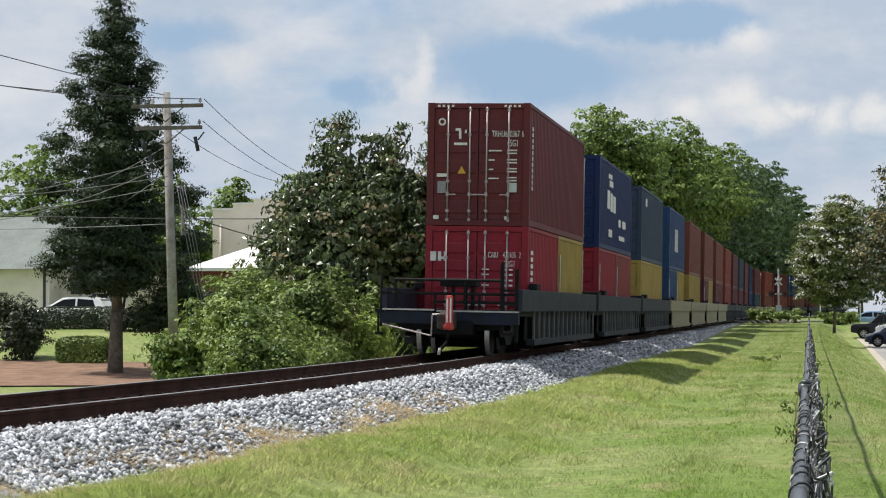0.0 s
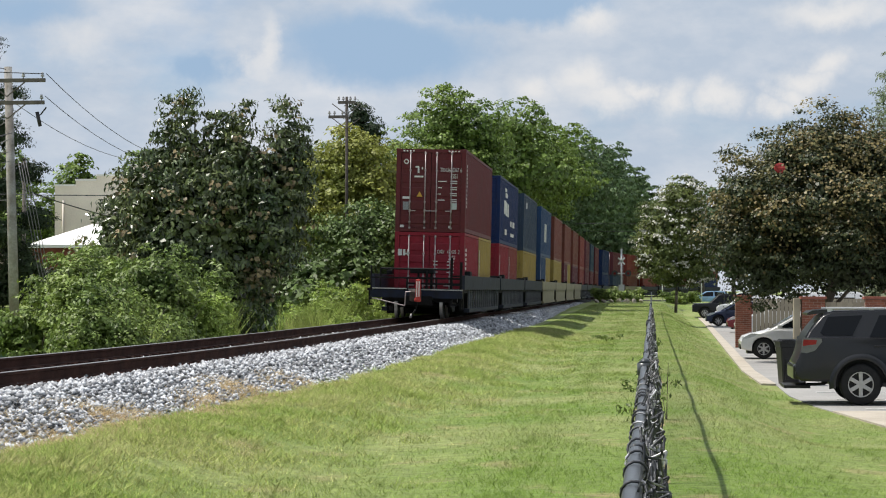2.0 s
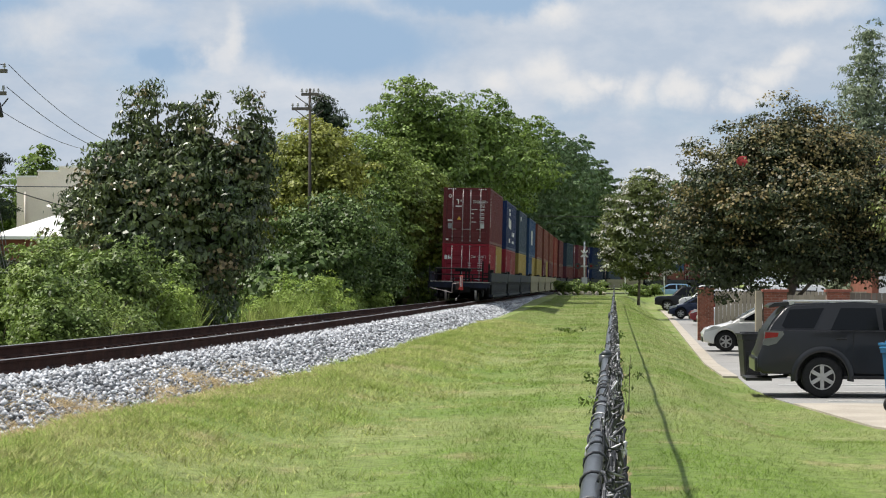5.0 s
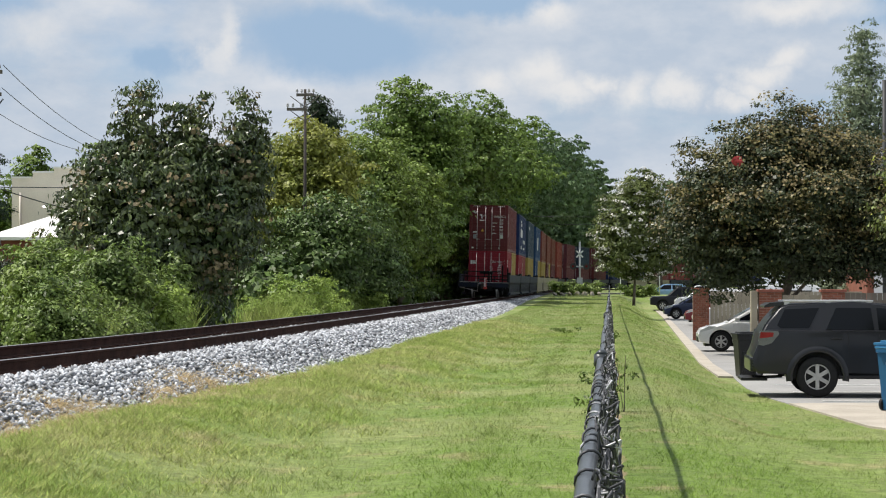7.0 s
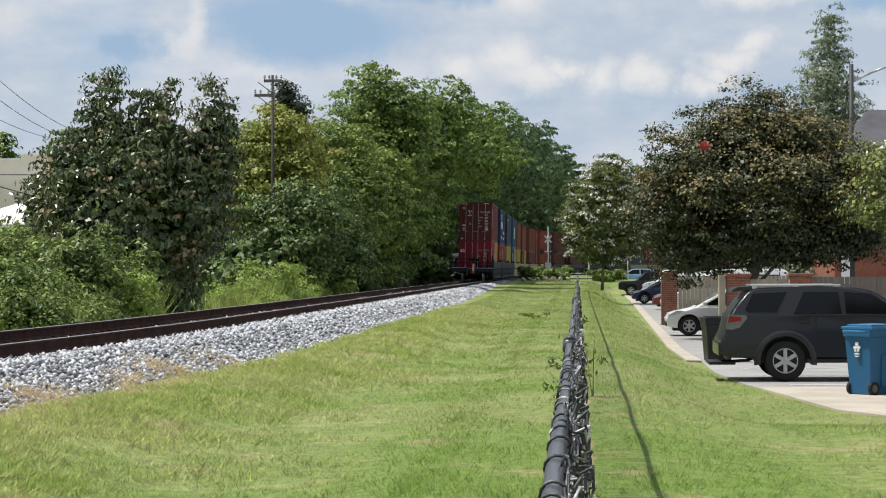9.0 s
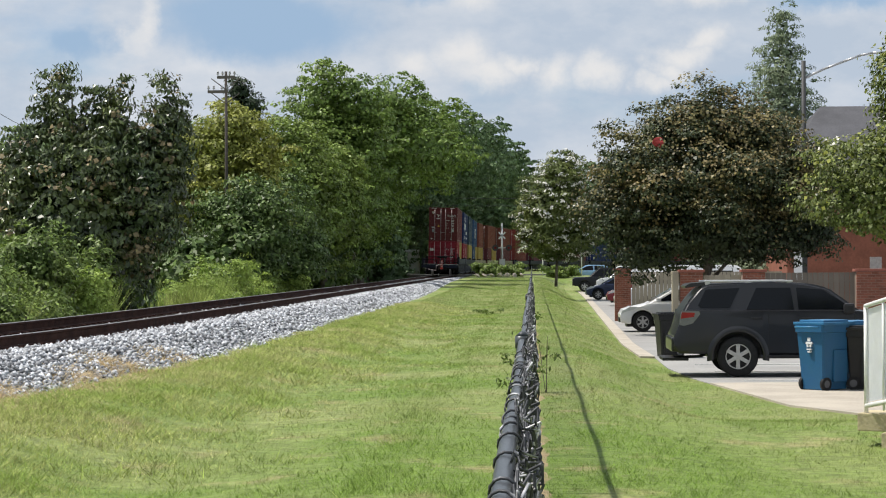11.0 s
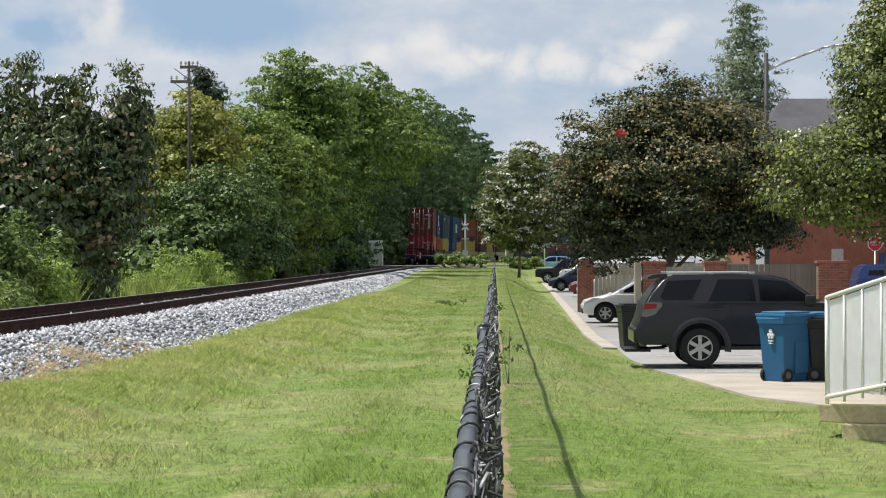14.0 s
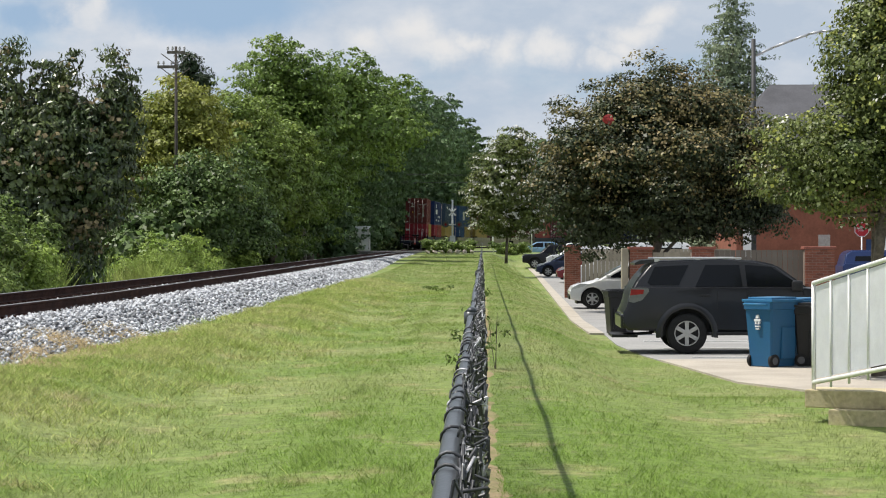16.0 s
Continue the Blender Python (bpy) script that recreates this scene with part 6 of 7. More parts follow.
# ---------------------------------------------------------------- level crossing
def crossing_signal():
    t = thing("crossing_signal", "silver level-crossing signal mast with lamps", "signal", pose(-2.7, 192, 0.62))
    M = mat("aluminium_mast", (0.62, 0.63, 0.64), 0.45, 0.3, 0.1, 3)
    bm = bmesh.new()
    rod(bm, (0, 0, 0), (0, 0, 4.7), 0.08, 10)
    rod(bm, (0, 0, 0), (0, 0, 0.5), 0.2, 10, 0.12)
    part("mast", bm, M, t)
    for a in (45, -45):
        bm = bmesh.new()
        box(bm, -0.42, 0.42, -0.12, -0.1, -0.07, 0.07)
        part("crossbuck", bm, M_WHITE_L, t).matrix_basis = pose(0, 0, 3.6, 0, a, 0)
    bm = bmesh.new()
    box(bm, -0.75, 0.75, -0.06, 0.06, 2.45, 2.55)
    part("lamp_arm", bm, M, t)
    for x in (-0.6, 0.6):
        bm = bmesh.new()
        rod(bm, (x, -0.1, 2.5), (x, -0.14, 2.5), 0.28, 16)
        lm = part("lamp_shade", bm, M_TRIM_L, t)
        bm = bmesh.new()
        rod(bm, (x, -0.14, 2.5), (x, -0.16, 2.5), 0.11, 12)
        part("lens", bm, mat("dark_red_lens", (0.2, 0.02, 0.02), 0.2), lm)
    bm = bmesh.new()
    box(bm, -0.25, 0.25, -0.15, 0.2, 0.9, 1.5, 0.02)
    part("gate_box", bm, M, t)


M_WHITE_L = mat("white_sign_board", (0.75, 0.75, 0.74), 0.6, 0, 0.05, 5)
crossing_signal()
bm = bmesh.new()
box(bm, 0, 1.3, 0, 1.0, 0, 1.95, 0.02)
cab = single("signal_cabinet", bm, mat("cabinet_grey", (0.72, 0.7, 0.66), 0.5, 0.2, 0.08, 3), "pale grey metal signal cabinet by the crossing", "cabinet", pose(-11.3, 190, 0.8))
bm = bmesh.new()
prism(bm, [(-0.05, 1.95), (1.05, 1.95), (0.5, 2.2)], -0.05, 1.35)
part("cabinet_roof", bm, M_WHITE_L, cab)
bm = bmesh.new()
box(bm, 0.15, 1.15, -0.02, 0.0, 0.15, 1.8)
part("cabinet_door", bm, M_WHITE_L, cab)
bm = bmesh.new()
rod(bm, (0, 0, 0), (0, 0, 1.6), 0.1, 8)
single("bollard", bm, M_WHITE_L, "white marker post by the crossing", "post", pose(-11.5, 187, 0.5))
for x, y, h in ((2.0, 176, 3.0), (0.9, 186, 2.4), (4.2, 184, 3.2)):
    t = thing("road_sign", "pale road sign seen edge-on by the crossing", "sign", pose(x, y, 0.5), "road signs")
    bm = bmesh.new()
    rod(bm, (0, 0, 0), (0, 0, h), 0.05, 8)
    part("post", bm, M_WHITE_L, t)
    bm = bmesh.new()
    box(bm, -0.25, 0.25, -0.06, -0.04, h - 0.7, h - 0.05)
    part("board", bm, M_WHITE_L, t)
for k, (x, w) in enumerate(((-4.2, 1.6), (-3.0, 1.9), (-1.4, 1.5), (1.6, 1.5), (2.9, 1.5), (-9.0 - 4.2, 2.0), (-14.8, 1.8))):
    bush("low flowering shrub in the bed by the crossing", x, 182 - (k % 2), w, 1.1, M_BUSH, 1500, 0.2, 320 + k, name="low_shrub")
for k in range(7):
    bm = bmesh.new()
    bmesh.ops.create_icosphere(bm, subdivisions=2, radius=0.26)
    for v in bm.verts:
        v.co *= (1 + 0.35 * noise.noise(v.co * 5 + Vector((k, 0, 0))))
        v.co.z *= 0.55
    single("rock", bm, mat("tan_rock", (0.36, 0.32, 0.27), 0.9, 0, 0.2, 4, 0.4), "pale rock edging the shrub bed", "rock", pose(-4.6 + 0.62 * k, 180.3, gz(-4.6 + 0.62 * k, 180.3) + 0.1, 20 * k, 30, 50 * k), "bed rocks")
hatchback("white car parked beside the cream house", pose(-32.3, 97, 0.97, 0, 0, 180), WHITE_P)

# ---------------------------------------------------------------- grass blades
def blades(name, label, n, sampler, height, width, material, seed, lean=0.5):
    rng = np.random.default_rng(seed)
    x, y = sampler(rng, n)
    off = x - track_xs(y)
    z = np.where(np.abs(off) < 3.2, np.maximum(ground_z(x, y), bed_z(off) - 0.02), ground_z(x, y)) - 0.01
    clump = np.sin(x * 5.1 + 2.3 * np.sin(y * 1.7)) * np.sin(y * 3.3 + 1.9 * np.sin(x * 2.3)) + 0.6 * np.sin(x * 1.9 - y * 0.8) * np.sin(y * 1.1 + x)
    h = height * rng.uniform(0.4, 1.25, n) * (1 + 0.45 * clump)
    w = width * (0.6 + y / 45) * rng.uniform(0.6, 1.3, n)
    a = rng.uniform(0, 6.283, n)
    dx, dy = rng.normal(0, lean, n) * h, rng.normal(0, lean, n) * h
    P = np.stack([np.stack([x - w * np.cos(a), y - w * np.sin(a), z], 1), np.stack([x + w * np.cos(a), y + w * np.sin(a), z], 1), np.stack([x + dx, y + dy, z + h], 1)], 1).reshape(-1, 3)
    tagged(new(name, quick_mesh(name, P, np.arange(3 * n).reshape(-1, 3), material)), label, "grass", kind="stuff")


def lawn_sample(rng, n):
    y = 13 + 160 * rng.random(n) ** 2.8
    lo = track_xs(y) + 3.1
    x = lo + (np.where(y < 31, 5.2, np.interp(y, [31, 33, 41, 45, 50, 58, 90], [4.7, 3.85, 2.98, 2.75, 2.45, 2.35, 2.6])) - lo) * rng.random(n)
    keep = np.abs(x - FX) > 0.16
    return np.where(keep, x, x - 1.2), y


def berm_sample(rng, n):
    y = 15 + 70 * rng.random(n) ** 1.8
    return track_xs(y) + 2.75 + 0.25 * np.sin(1.3 * y) + np.abs(rng.normal(0, 1.1, n)), y


def tuft_sample(rng, n):
    cy = 15 + 60 * rng.random(n // 60) ** 1.6
    cx = track_xs(cy) + 2.8 + np.abs(rng.normal(0, 1.3, len(cy)))
    k = rng.integers(0, len(cy), n)
    return cx[k] + rng.normal(0, 0.16, n), cy[k] + rng.normal(0, 0.2, n)


def straw_sample(rng, n):
    c = 16 + 18 * rng.random(60)
    k = rng.integers(0, 60, n)
    y = c[k] + rng.normal(0, 0.45, n)
    return track_xs(y) + (2.15 + 0.95 * rng.random(60))[k] + rng.normal(0, 0.22, n), y


def verge_sample(rng, n):
    y = 35 + 50 * rng.random(n)
    return track_xs(y) - 3.25 - np.abs(rng.normal(0, 0.9, n)), y


def weed_sample(rng, n):
    y = np.where(rng.random(n) < 0.3, 47 + 10 * rng.random(n), 72 + 24 * rng.random(n))
    return track_xs(y) - 3.5 - np.abs(rng.normal(0, 0.6, n)), y


blades("lawn_grass", "short mown green grass", 420000, lawn_sample, 0.046, 0.0038, M_BLADE, 401, 0.9)
blades("berm_grass", "longer pale grass on the bank beside the ballast", 100000, berm_sample, 0.062, 0.006, M_BERM, 402, 1.2)
blades("tuft_grass", "coarse green tufts on the bank", 36000, tuft_sample, 0.1, 0.005, M_BUSHGRASS, 403, 1.0)
blades("dry_grass", "dry straw-coloured grass at the ballast's foot", 46000, straw_sample, 0.05, 0.007, M_STRAW, 404, 1.6)
blades("verge_grass", "bright grass along the far side of the track", 26000, verge_sample, 0.2, 0.006, M_BUSHGRASS, 405, 0.4)
blades("tall_weeds", "tall feathery bright weeds by the track", 30000, weed_sample, 0.95, 0.007, M_BUSHGRASS, 406, 0.3)
bush("leafy weed growing through the fence", -0.2, 27.0, 0.4, 0.95, M_BUSH, 130, 0.07, 501, name="fence_weed", clump=0.12, core=False)
bush("leafy weed growing through the fence", 0.16, 27.6, 0.5, 0.95, M_BUSH, 180, 0.07, 502, name="fence_weed", clump=0.12, core=False)
bush("flat clump of weeds in the lawn", -1.36, 72, 1.1, 0.16, M_BUSH, 260, 0.1, 503, name="lawn_weed", clump=0.1, core=False)
bm = bmesh.new()
bmesh.ops.create_icosphere(bm, subdivisions=2, radius=0.15)
for v in bm.verts:
    v.co = Vector((v.co.x * 1.2, v.co.y * 0.4, v.co.z)) * (1 + 0.5 * noise.noise(v.co * 9))
single("red_cloth", bm, mat("red_cloth", (0.35, 0.04, 0.04), 0.7), "scrap of red cloth caught in the myrtle", "cloth", pose(3.75, 63.25, 5.2))

# ---------------------------------------------------------------- train
SPEED, REAR, PITCH = 12.25, 49.8, 17.0
_sy = [0.0]
_yy = [0.0]
while _yy[-1] < 900:
    y_ = _yy[-1] + 2.0
    _sy.append(_sy[-1] + math.hypot(2.0, track_x(y_) - track_x(y_ - 2)) if y_ > 40 else _sy[-1] + 2.0)
    _yy.append(y_)


def rail_pose(s):
    return track_pose(float(np.interp(s, _sy, _yy)))


M_STEEL = mat("black_steel", (0.01, 0.01, 0.011), 0.7, 0.0, 0.3, 4, 0.2, spec=0.15)
M_CARGREY = mat("weathered_grey_steel", (0.032, 0.037, 0.052), 0.65, 0.0, 0.3, 2.0, 0.1, second=(0.02, 0.022, 0.03), spec=0.15)
M_RIBGREY = mat("scuffed_rib_steel", (0.2, 0.21, 0.23), 0.6, 0, 0.25, 3, second=(0.1, 0.105, 0.12))
M_CARNAVY = mat("navy_car_paint", (0.012, 0.018, 0.04), 0.6, 0.0, 0.2, 2.5, second=(0.01, 0.012, 0.018), spec=0.2)
M_CARTAN = mat("khaki_car_paint", (0.29, 0.26, 0.17), 0.65, 0, 0.15, 2.0, second=(0.2, 0.17, 0.11))
M_GALV = mat("galvanised_rod", (0.42, 0.36, 0.36), 0.5, 0.4, 0.15, 6)
M_WHITE = mat("white_marking", (0.72, 0.71, 0.68), 0.7, 0, 0.12, 10)
M_GREYLABEL = mat("grey_label", (0.30, 0.31, 0.32), 0.6, 0, 0.2, 20)
M_AMBER = mat("amber_sign", (0.62, 0.36, 0.06), 0.6, 0, 0.1, 10)
M_REDMARK = mat("red_marker", (0.45, 0.05, 0.04), 0.5, 0, 0.15, 8)
M_WHEEL = mat("wheel_tread", (0.5, 0.48, 0.46), 0.4, 0.8, 0.2, 10)
PAINT = {
    "maroon": (0.12, 0.024, 0.026), "red": (0.24, 0.017, 0.03), "yellow": (0.33, 0.235, 0.06), "navy": (0.008, 0.022, 0.088),
    "slate": (0.03, 0.05, 0.085), "blue": (0.02, 0.055, 0.14), "brown": (0.17, 0.05, 0.038), "brick": (0.22, 0.042, 0.036), "plum": (0.12, 0.03, 0.042), "grey": (0.33, 0.3, 0.27),
}


def paint(c):
    k = PAINT[c]
    return mat("container_paint_" + c, k, 0.55, 0.0, 0.16, 0.9, 0.05, second=tuple(0.72 * v + 0.012 for v in k), fine=11.0, cut=(0.3, 0.6), spec=0.18)


def corrugated(L, H, m):
    """A container's long wall, ribbed, standing in the plane x = 0 with 36 mm of depth."""
    bm = bmesh.new()
    y, k, outline = 0.16, 0, []
    while y < L - 0.3:
        outline += [(0.0, y), (0.0, y + 0.07), (-0.036, y + 0.14), (-0.036, y + 0.21)]
        y += 0.28
    outline += [(0.0, L - 0.16)]
    lo = [bm.verts.new((x, yy, 0.15)) for x, yy in outline]
    hi = [bm.verts.new((x, yy, H - 0.1)) for x, yy in outline]
    for i in range(len(outline) - 1):
        bm.faces.new((lo[i], lo[i + 1], hi[i + 1], hi[i]))
    return mesh_of("side_wall", bm, m)


def container(label, colour, L=12.192, H=2.896, marks="", m=None, logo=None):
    """Local frame: x across, y ahead from the rear corner posts, z up from the bottom castings."""
    W, P = 2.438, paint(colour)
    t = thing("shipping_container", label, "container", m, "containers on the train")
    h = W / 2

    def frame_mesh():
        bm = bmesh.new()
        for x in (-h, h - 0.16):
            for y in (0.0, L - 0.16):
                box(bm, x, x + 0.16, y, y + 0.16, 0.115, H - 0.115)
            box(bm, x + (0.0 if x < 0 else 0.1), x + (0.06 if x < 0 else 0.16), 0.16, L - 0.16, H - 0.09, H - 0.005)
            box(bm, x + (0.0 if x < 0 else 0.08), x + (0.08 if x < 0 else 0.16), 0.16, L - 0.16, 0.02, 0.16)
        for y in (0.0, L - 0.16):
            box(bm, -h + 0.16, h - 0.16, y, y + 0.14, H - 0.13, H - 0.01)
            box(bm, -h + 0.16, h - 0.16, y, y + 0.14, 0.01, 0.14)
        return mesh_of("frame", bm, P)

    def casting():
        bm = bmesh.new()
        box(bm, -0.085, 0.085, 0, 0.178, 0, 0.118, 0.01)
        return mesh_of("corner_casting", bm, P)

    def roof():
        bm = bmesh.new()
        y = 0.14
        while y < L - 0.2:
            box(bm, -h + 0.06, h - 0.06, y, min(y + 0.19, L - 0.14), H - 0.05, H - 0.018)
            y += 0.21
        box(bm, -h + 0.06, h - 0.06, 0.1, L - 0.1, H - 0.06, H - 0.045)
        return mesh_of("roof", bm, P)

    def floor_mesh():
        bm = bmesh.new()
        box(bm, -h + 0.08, h - 0.08, 0.1, L - 0.1, 0.08, 0.16)
        return mesh_of("floor_panel", bm, P)

    def door():
        bm = bmesh.new()
        w = h - 0.17
        box(bm, 0.01, w, 0.03, 0.075, 0.15, H - 0.14)
        return mesh_of("door", bm, P)

    def door_panel():
        bm = bmesh.new()
        w, zh = h - 0.17, (H - 0.52) / 5
        prism_y = [(0.032, 0.05), (0.012, 0.09), (0.012, zh - 0.12), (0.032, zh - 0.08)]
        prism(bm, prism_y, 0.07, w - 0.07)
        return mesh_of("door_panel", bm, P)

    def bar():
        bm = bmesh.new()
        rod(bm, (0, -0.02, 0.1), (0, -0.02, H - 0.1), 0.02, 7)
        for z in (0.14, 0.35, 1.05, H - 0.75, H - 0.16):
            box(bm, -0.035, 0.035, -0.045, 0.015, z - 0.03, z + 0.03)
        box(bm, -0.2, 0.03, -0.04, -0.02, 0.72, 0.75)
        box(bm, -0.03, 0.03, -0.05, 0.01, 0.69, 0.79)
        return mesh_of("locking_bar", bm, M_GALV)

    key = (colour, L, H)
    part("frame", shape(("frame",) + key, frame_mesh), P, t)
    part("roof", shape(("roof",) + key, roof), P, t)
    part("floor_panel", shape(("floor",) + key, floor_mesh), P, t)
    wall = shape(("wall",) + key, lambda: corrugated(L, H, P))
    w1 = part("side_wall", wall, P, t)
    w1.matrix_basis = pose(h - 0.012, 0, 0)
    w2 = part("side_wall", wall, P, t)
    w2.matrix_basis = pose(-h + 0.012, L, 0, 0, 0, 180)
    c = shape(("casting", colour), casting)
    for x in (-h + 0.083, h - 0.083):
        for y in (-0.003, L - 0.175):
            for z in (0, H - 0.118):
                part("corner_casting", c, P, t).matrix_basis = pose(x, y, z)
    bm = bmesh.new()
    box(bm, -h + 0.15, h - 0.15, L - 0.09, L - 0.05, 0.13, H - 0.12)
    part("end_wall", bm, P, t)
    for s in (-1, 1):
        d = part("door", shape(("door",) + key, door), P, t)
        d.matrix_basis = pose(0, 0, 0) if s > 0 else Matrix.Diagonal((-1, 1, 1, 1))
        for k in range(5):
            part("door_panel", shape(("panel",) + key, door_panel), P, d).matrix_basis = pose(0, 0, 0.22 + k * (H - 0.52) / 5)
        for x in (0.26, 0.72):
            b = part("locking_bar", shape(("bar", H), bar), M_GALV, d)
            b.matrix_basis = pose(x - 0.06 if x < 0.5 else x, 0, 0)
    return t


def plate(parent, name, m, x0, x1, z0, z1, y=-0.004, label=""):
    bm = bmesh.new()
    box(bm, x0, x1, y - 0.004, y, z0, z1)
    return part(name, bm, m, parent, label)


def side_plate(parent, name, m, y0, y1, z0, z1, label=""):
    bm = bmesh.new()
    box(bm, 1.215, 1.223, y0, y1, z0, z1)
    return part(name, bm, m, parent, label)


def wheelset(parent, y):
    for x in (-0.755, 0.755):
        bm = bmesh.new()
        rod(bm, (x - 0.03, 0, 0.455), (x + 0.07, 0, 0.455), 0.455, 24)
        rod(bm, (x - 0.055, 0, 0.455), (x - 0.025, 0, 0.455) if x < 0 else (x + 0.03, 0, 0.455), 0.3, 16)
        w = part("wheel", bm, M_STEEL, parent)
        w.matrix_basis = pose(0, y, 0)
        bm = bmesh.new()
        rod(bm, (x - 0.032, 0, 0.455), (x + 0.072, 0, 0.455), 0.457, 24, caps=False)
        part("tread", bm, M_WHEEL, w, "bright worn wheel tread")
    bm = bmesh.new()
    rod(bm, (-0.75, y, 0.455), (0.75, y, 0.455), 0.09, 10)
    part("axle", bm, M_STEEL, parent)


def truck_frame(parent, y):
    for x in (-1.0, 1.0):
        bm = bmesh.new()
        prism(bm, [(y - 1.25, 0.4), (y - 0.95, 0.58), (y - 0.45, 0.72), (y + 0.45, 0.72), (y + 0.95, 0.58), (y + 1.25, 0.4), (y + 0.7, 0.42), (y + 0.35, 0.22), (y - 0.35, 0.22), (y - 0.7, 0.42)], x - 0.07, x + 0.07)
        part("truck_side_frame", bm, M_STEEL, parent)
    bm = bmesh.new()
    box(bm, -1.05, 1.05, y - 0.2, y + 0.2, 0.45, 0.75, 0.03)
    part("bolster", bm, M_STEEL, parent)


def well_car(style, last, m=None):
    """A well car unit; y = 0 is where its containers' rear stands, z = 0 the rail head."""
    M_SIDE = {"grey": M_CARGREY, "tan": M_CARTAN, "navy": M_CARNAVY}[style]
    t = thing("well_car", {"grey": "grey-blue ribbed steel well car carrying stacked containers", "tan": "khaki smooth-sided well car carrying stacked containers", "navy": "dark well car carrying stacked containers"}[style], "rail car", m, "well cars of the train")
    y0, y1 = -3.5 if last else -3.6, PITCH - 4.1
    for s in (-1, 1):
        bm = bmesh.new()
        box(bm, s * 1.5 - 0.07, s * 1.5 + 0.07, y0 + (0.0 if last else 0.2), y1, 0.98, 1.46, 0.015)
        part("side_sill", bm, M_SIDE, t)
        bm = bmesh.new()
        box(bm, s * 1.42 - 0.1, s * 1.42 + 0.1, 0.0 - 0.9, 12.9, 0.2, 0.34, 0.01)
        part("bottom_chord", bm, M_SIDE, t)
        if style == "tan":
            bm = bmesh.new()
            box(bm, s * 1.46 - 0.02, s * 1.46 + 0.02, -1.2, 12.95, 0.3, 1.0)
            part("side_panel", bm, M_SIDE, t)
        else:
            bm = bmesh.new()
            box(bm, s * 1.27 - 0.015, s * 1.27 + 0.015, -0.9, 12.9, 0.3, 1.0)
            part("side_panel", bm, M_STEEL, t)
            rib = shape(("rib", style), lambda: rib_mesh(M_RIBGREY))
            for k in range(15):
                part("rib", rib, M_SIDE, t).matrix_basis = pose(s * 1.43, -0.8 + k * 0.97, 0)
    for k in range(8):
        part("floor_beam", shape("floor_beam", floor_beam_mesh), M_STEEL, t).matrix_basis = pose(0, 0.1 + k * 1.7, 0)
    bm = bmesh.new()
    box(bm, -0.3, 0.3, 0, 12.2, 0.305, 0.33)
    part("well_floor", bm, M_STEEL, t)
    if not last:
        bm = bmesh.new()
        box(bm, -0.5, 0.3, -2.6, -1.6, 1.0, 1.35, 0.05)
        rod(bm, (0.2, -1.2, 1.05), (1.1, -1.0, 1.3), 0.12, 10)
        box(bm, 0.9, 1.45, -2.4, -1.4, 1.46, 1.56, 0.03)
        part("brake_gear", bm, M_STEEL, t)
    for s in (-1, 1):
        bm = bmesh.new()
        box(bm, s * 1.36 - 0.1, s * 1.36 + 0.1, -0.15, 0.5, 1.46, 1.62, 0.03)
        part("container_guide", bm, M_STEEL, t)
    for ya, yb in ((y0, -0.35), (12.6, y1)):
        bm = bmesh.new()
        box(bm, -1.45, 1.45, ya, yb, 0.86, 1.0, 0.01)
        box(bm, -0.35, 0.35, ya - 0.05, yb, 0.5, 0.9, 0.02)
        part("end_deck", bm, M_STEEL, t)
    bm = bmesh.new()
    box(bm, -1.4, 1.4, -0.4, -0.3, 0.12, 1.0)
    part("bulkhead", bm, M_STEEL, t)
    yt = -2.0 if last else -4.3
    for yy in ((yt - 0.89, yt + 0.89) if last else (-2.6, -1.0)):
        wheelset(t, yy)
    truck_frame(t, yt if last else -1.8)
    if last:
        car_end(t, y0)
    return t


def floor_beam_mesh():
    bm = bmesh.new()
    box(bm, -1.25, 1.25, 0, 0.3, 0.2, 0.3)
    return mesh_of("floor_beam", bm, M_STEEL)


def rib_mesh(m):
    bm = bmesh.new()
    box(bm, 0.03, 0.06, -0.03, 0.03, 0.3, 1.0)
    box(bm, 0.06, 0.075, -0.045, 0.045, 0.3, 1.0)
    return mesh_of("rib", bm, m)


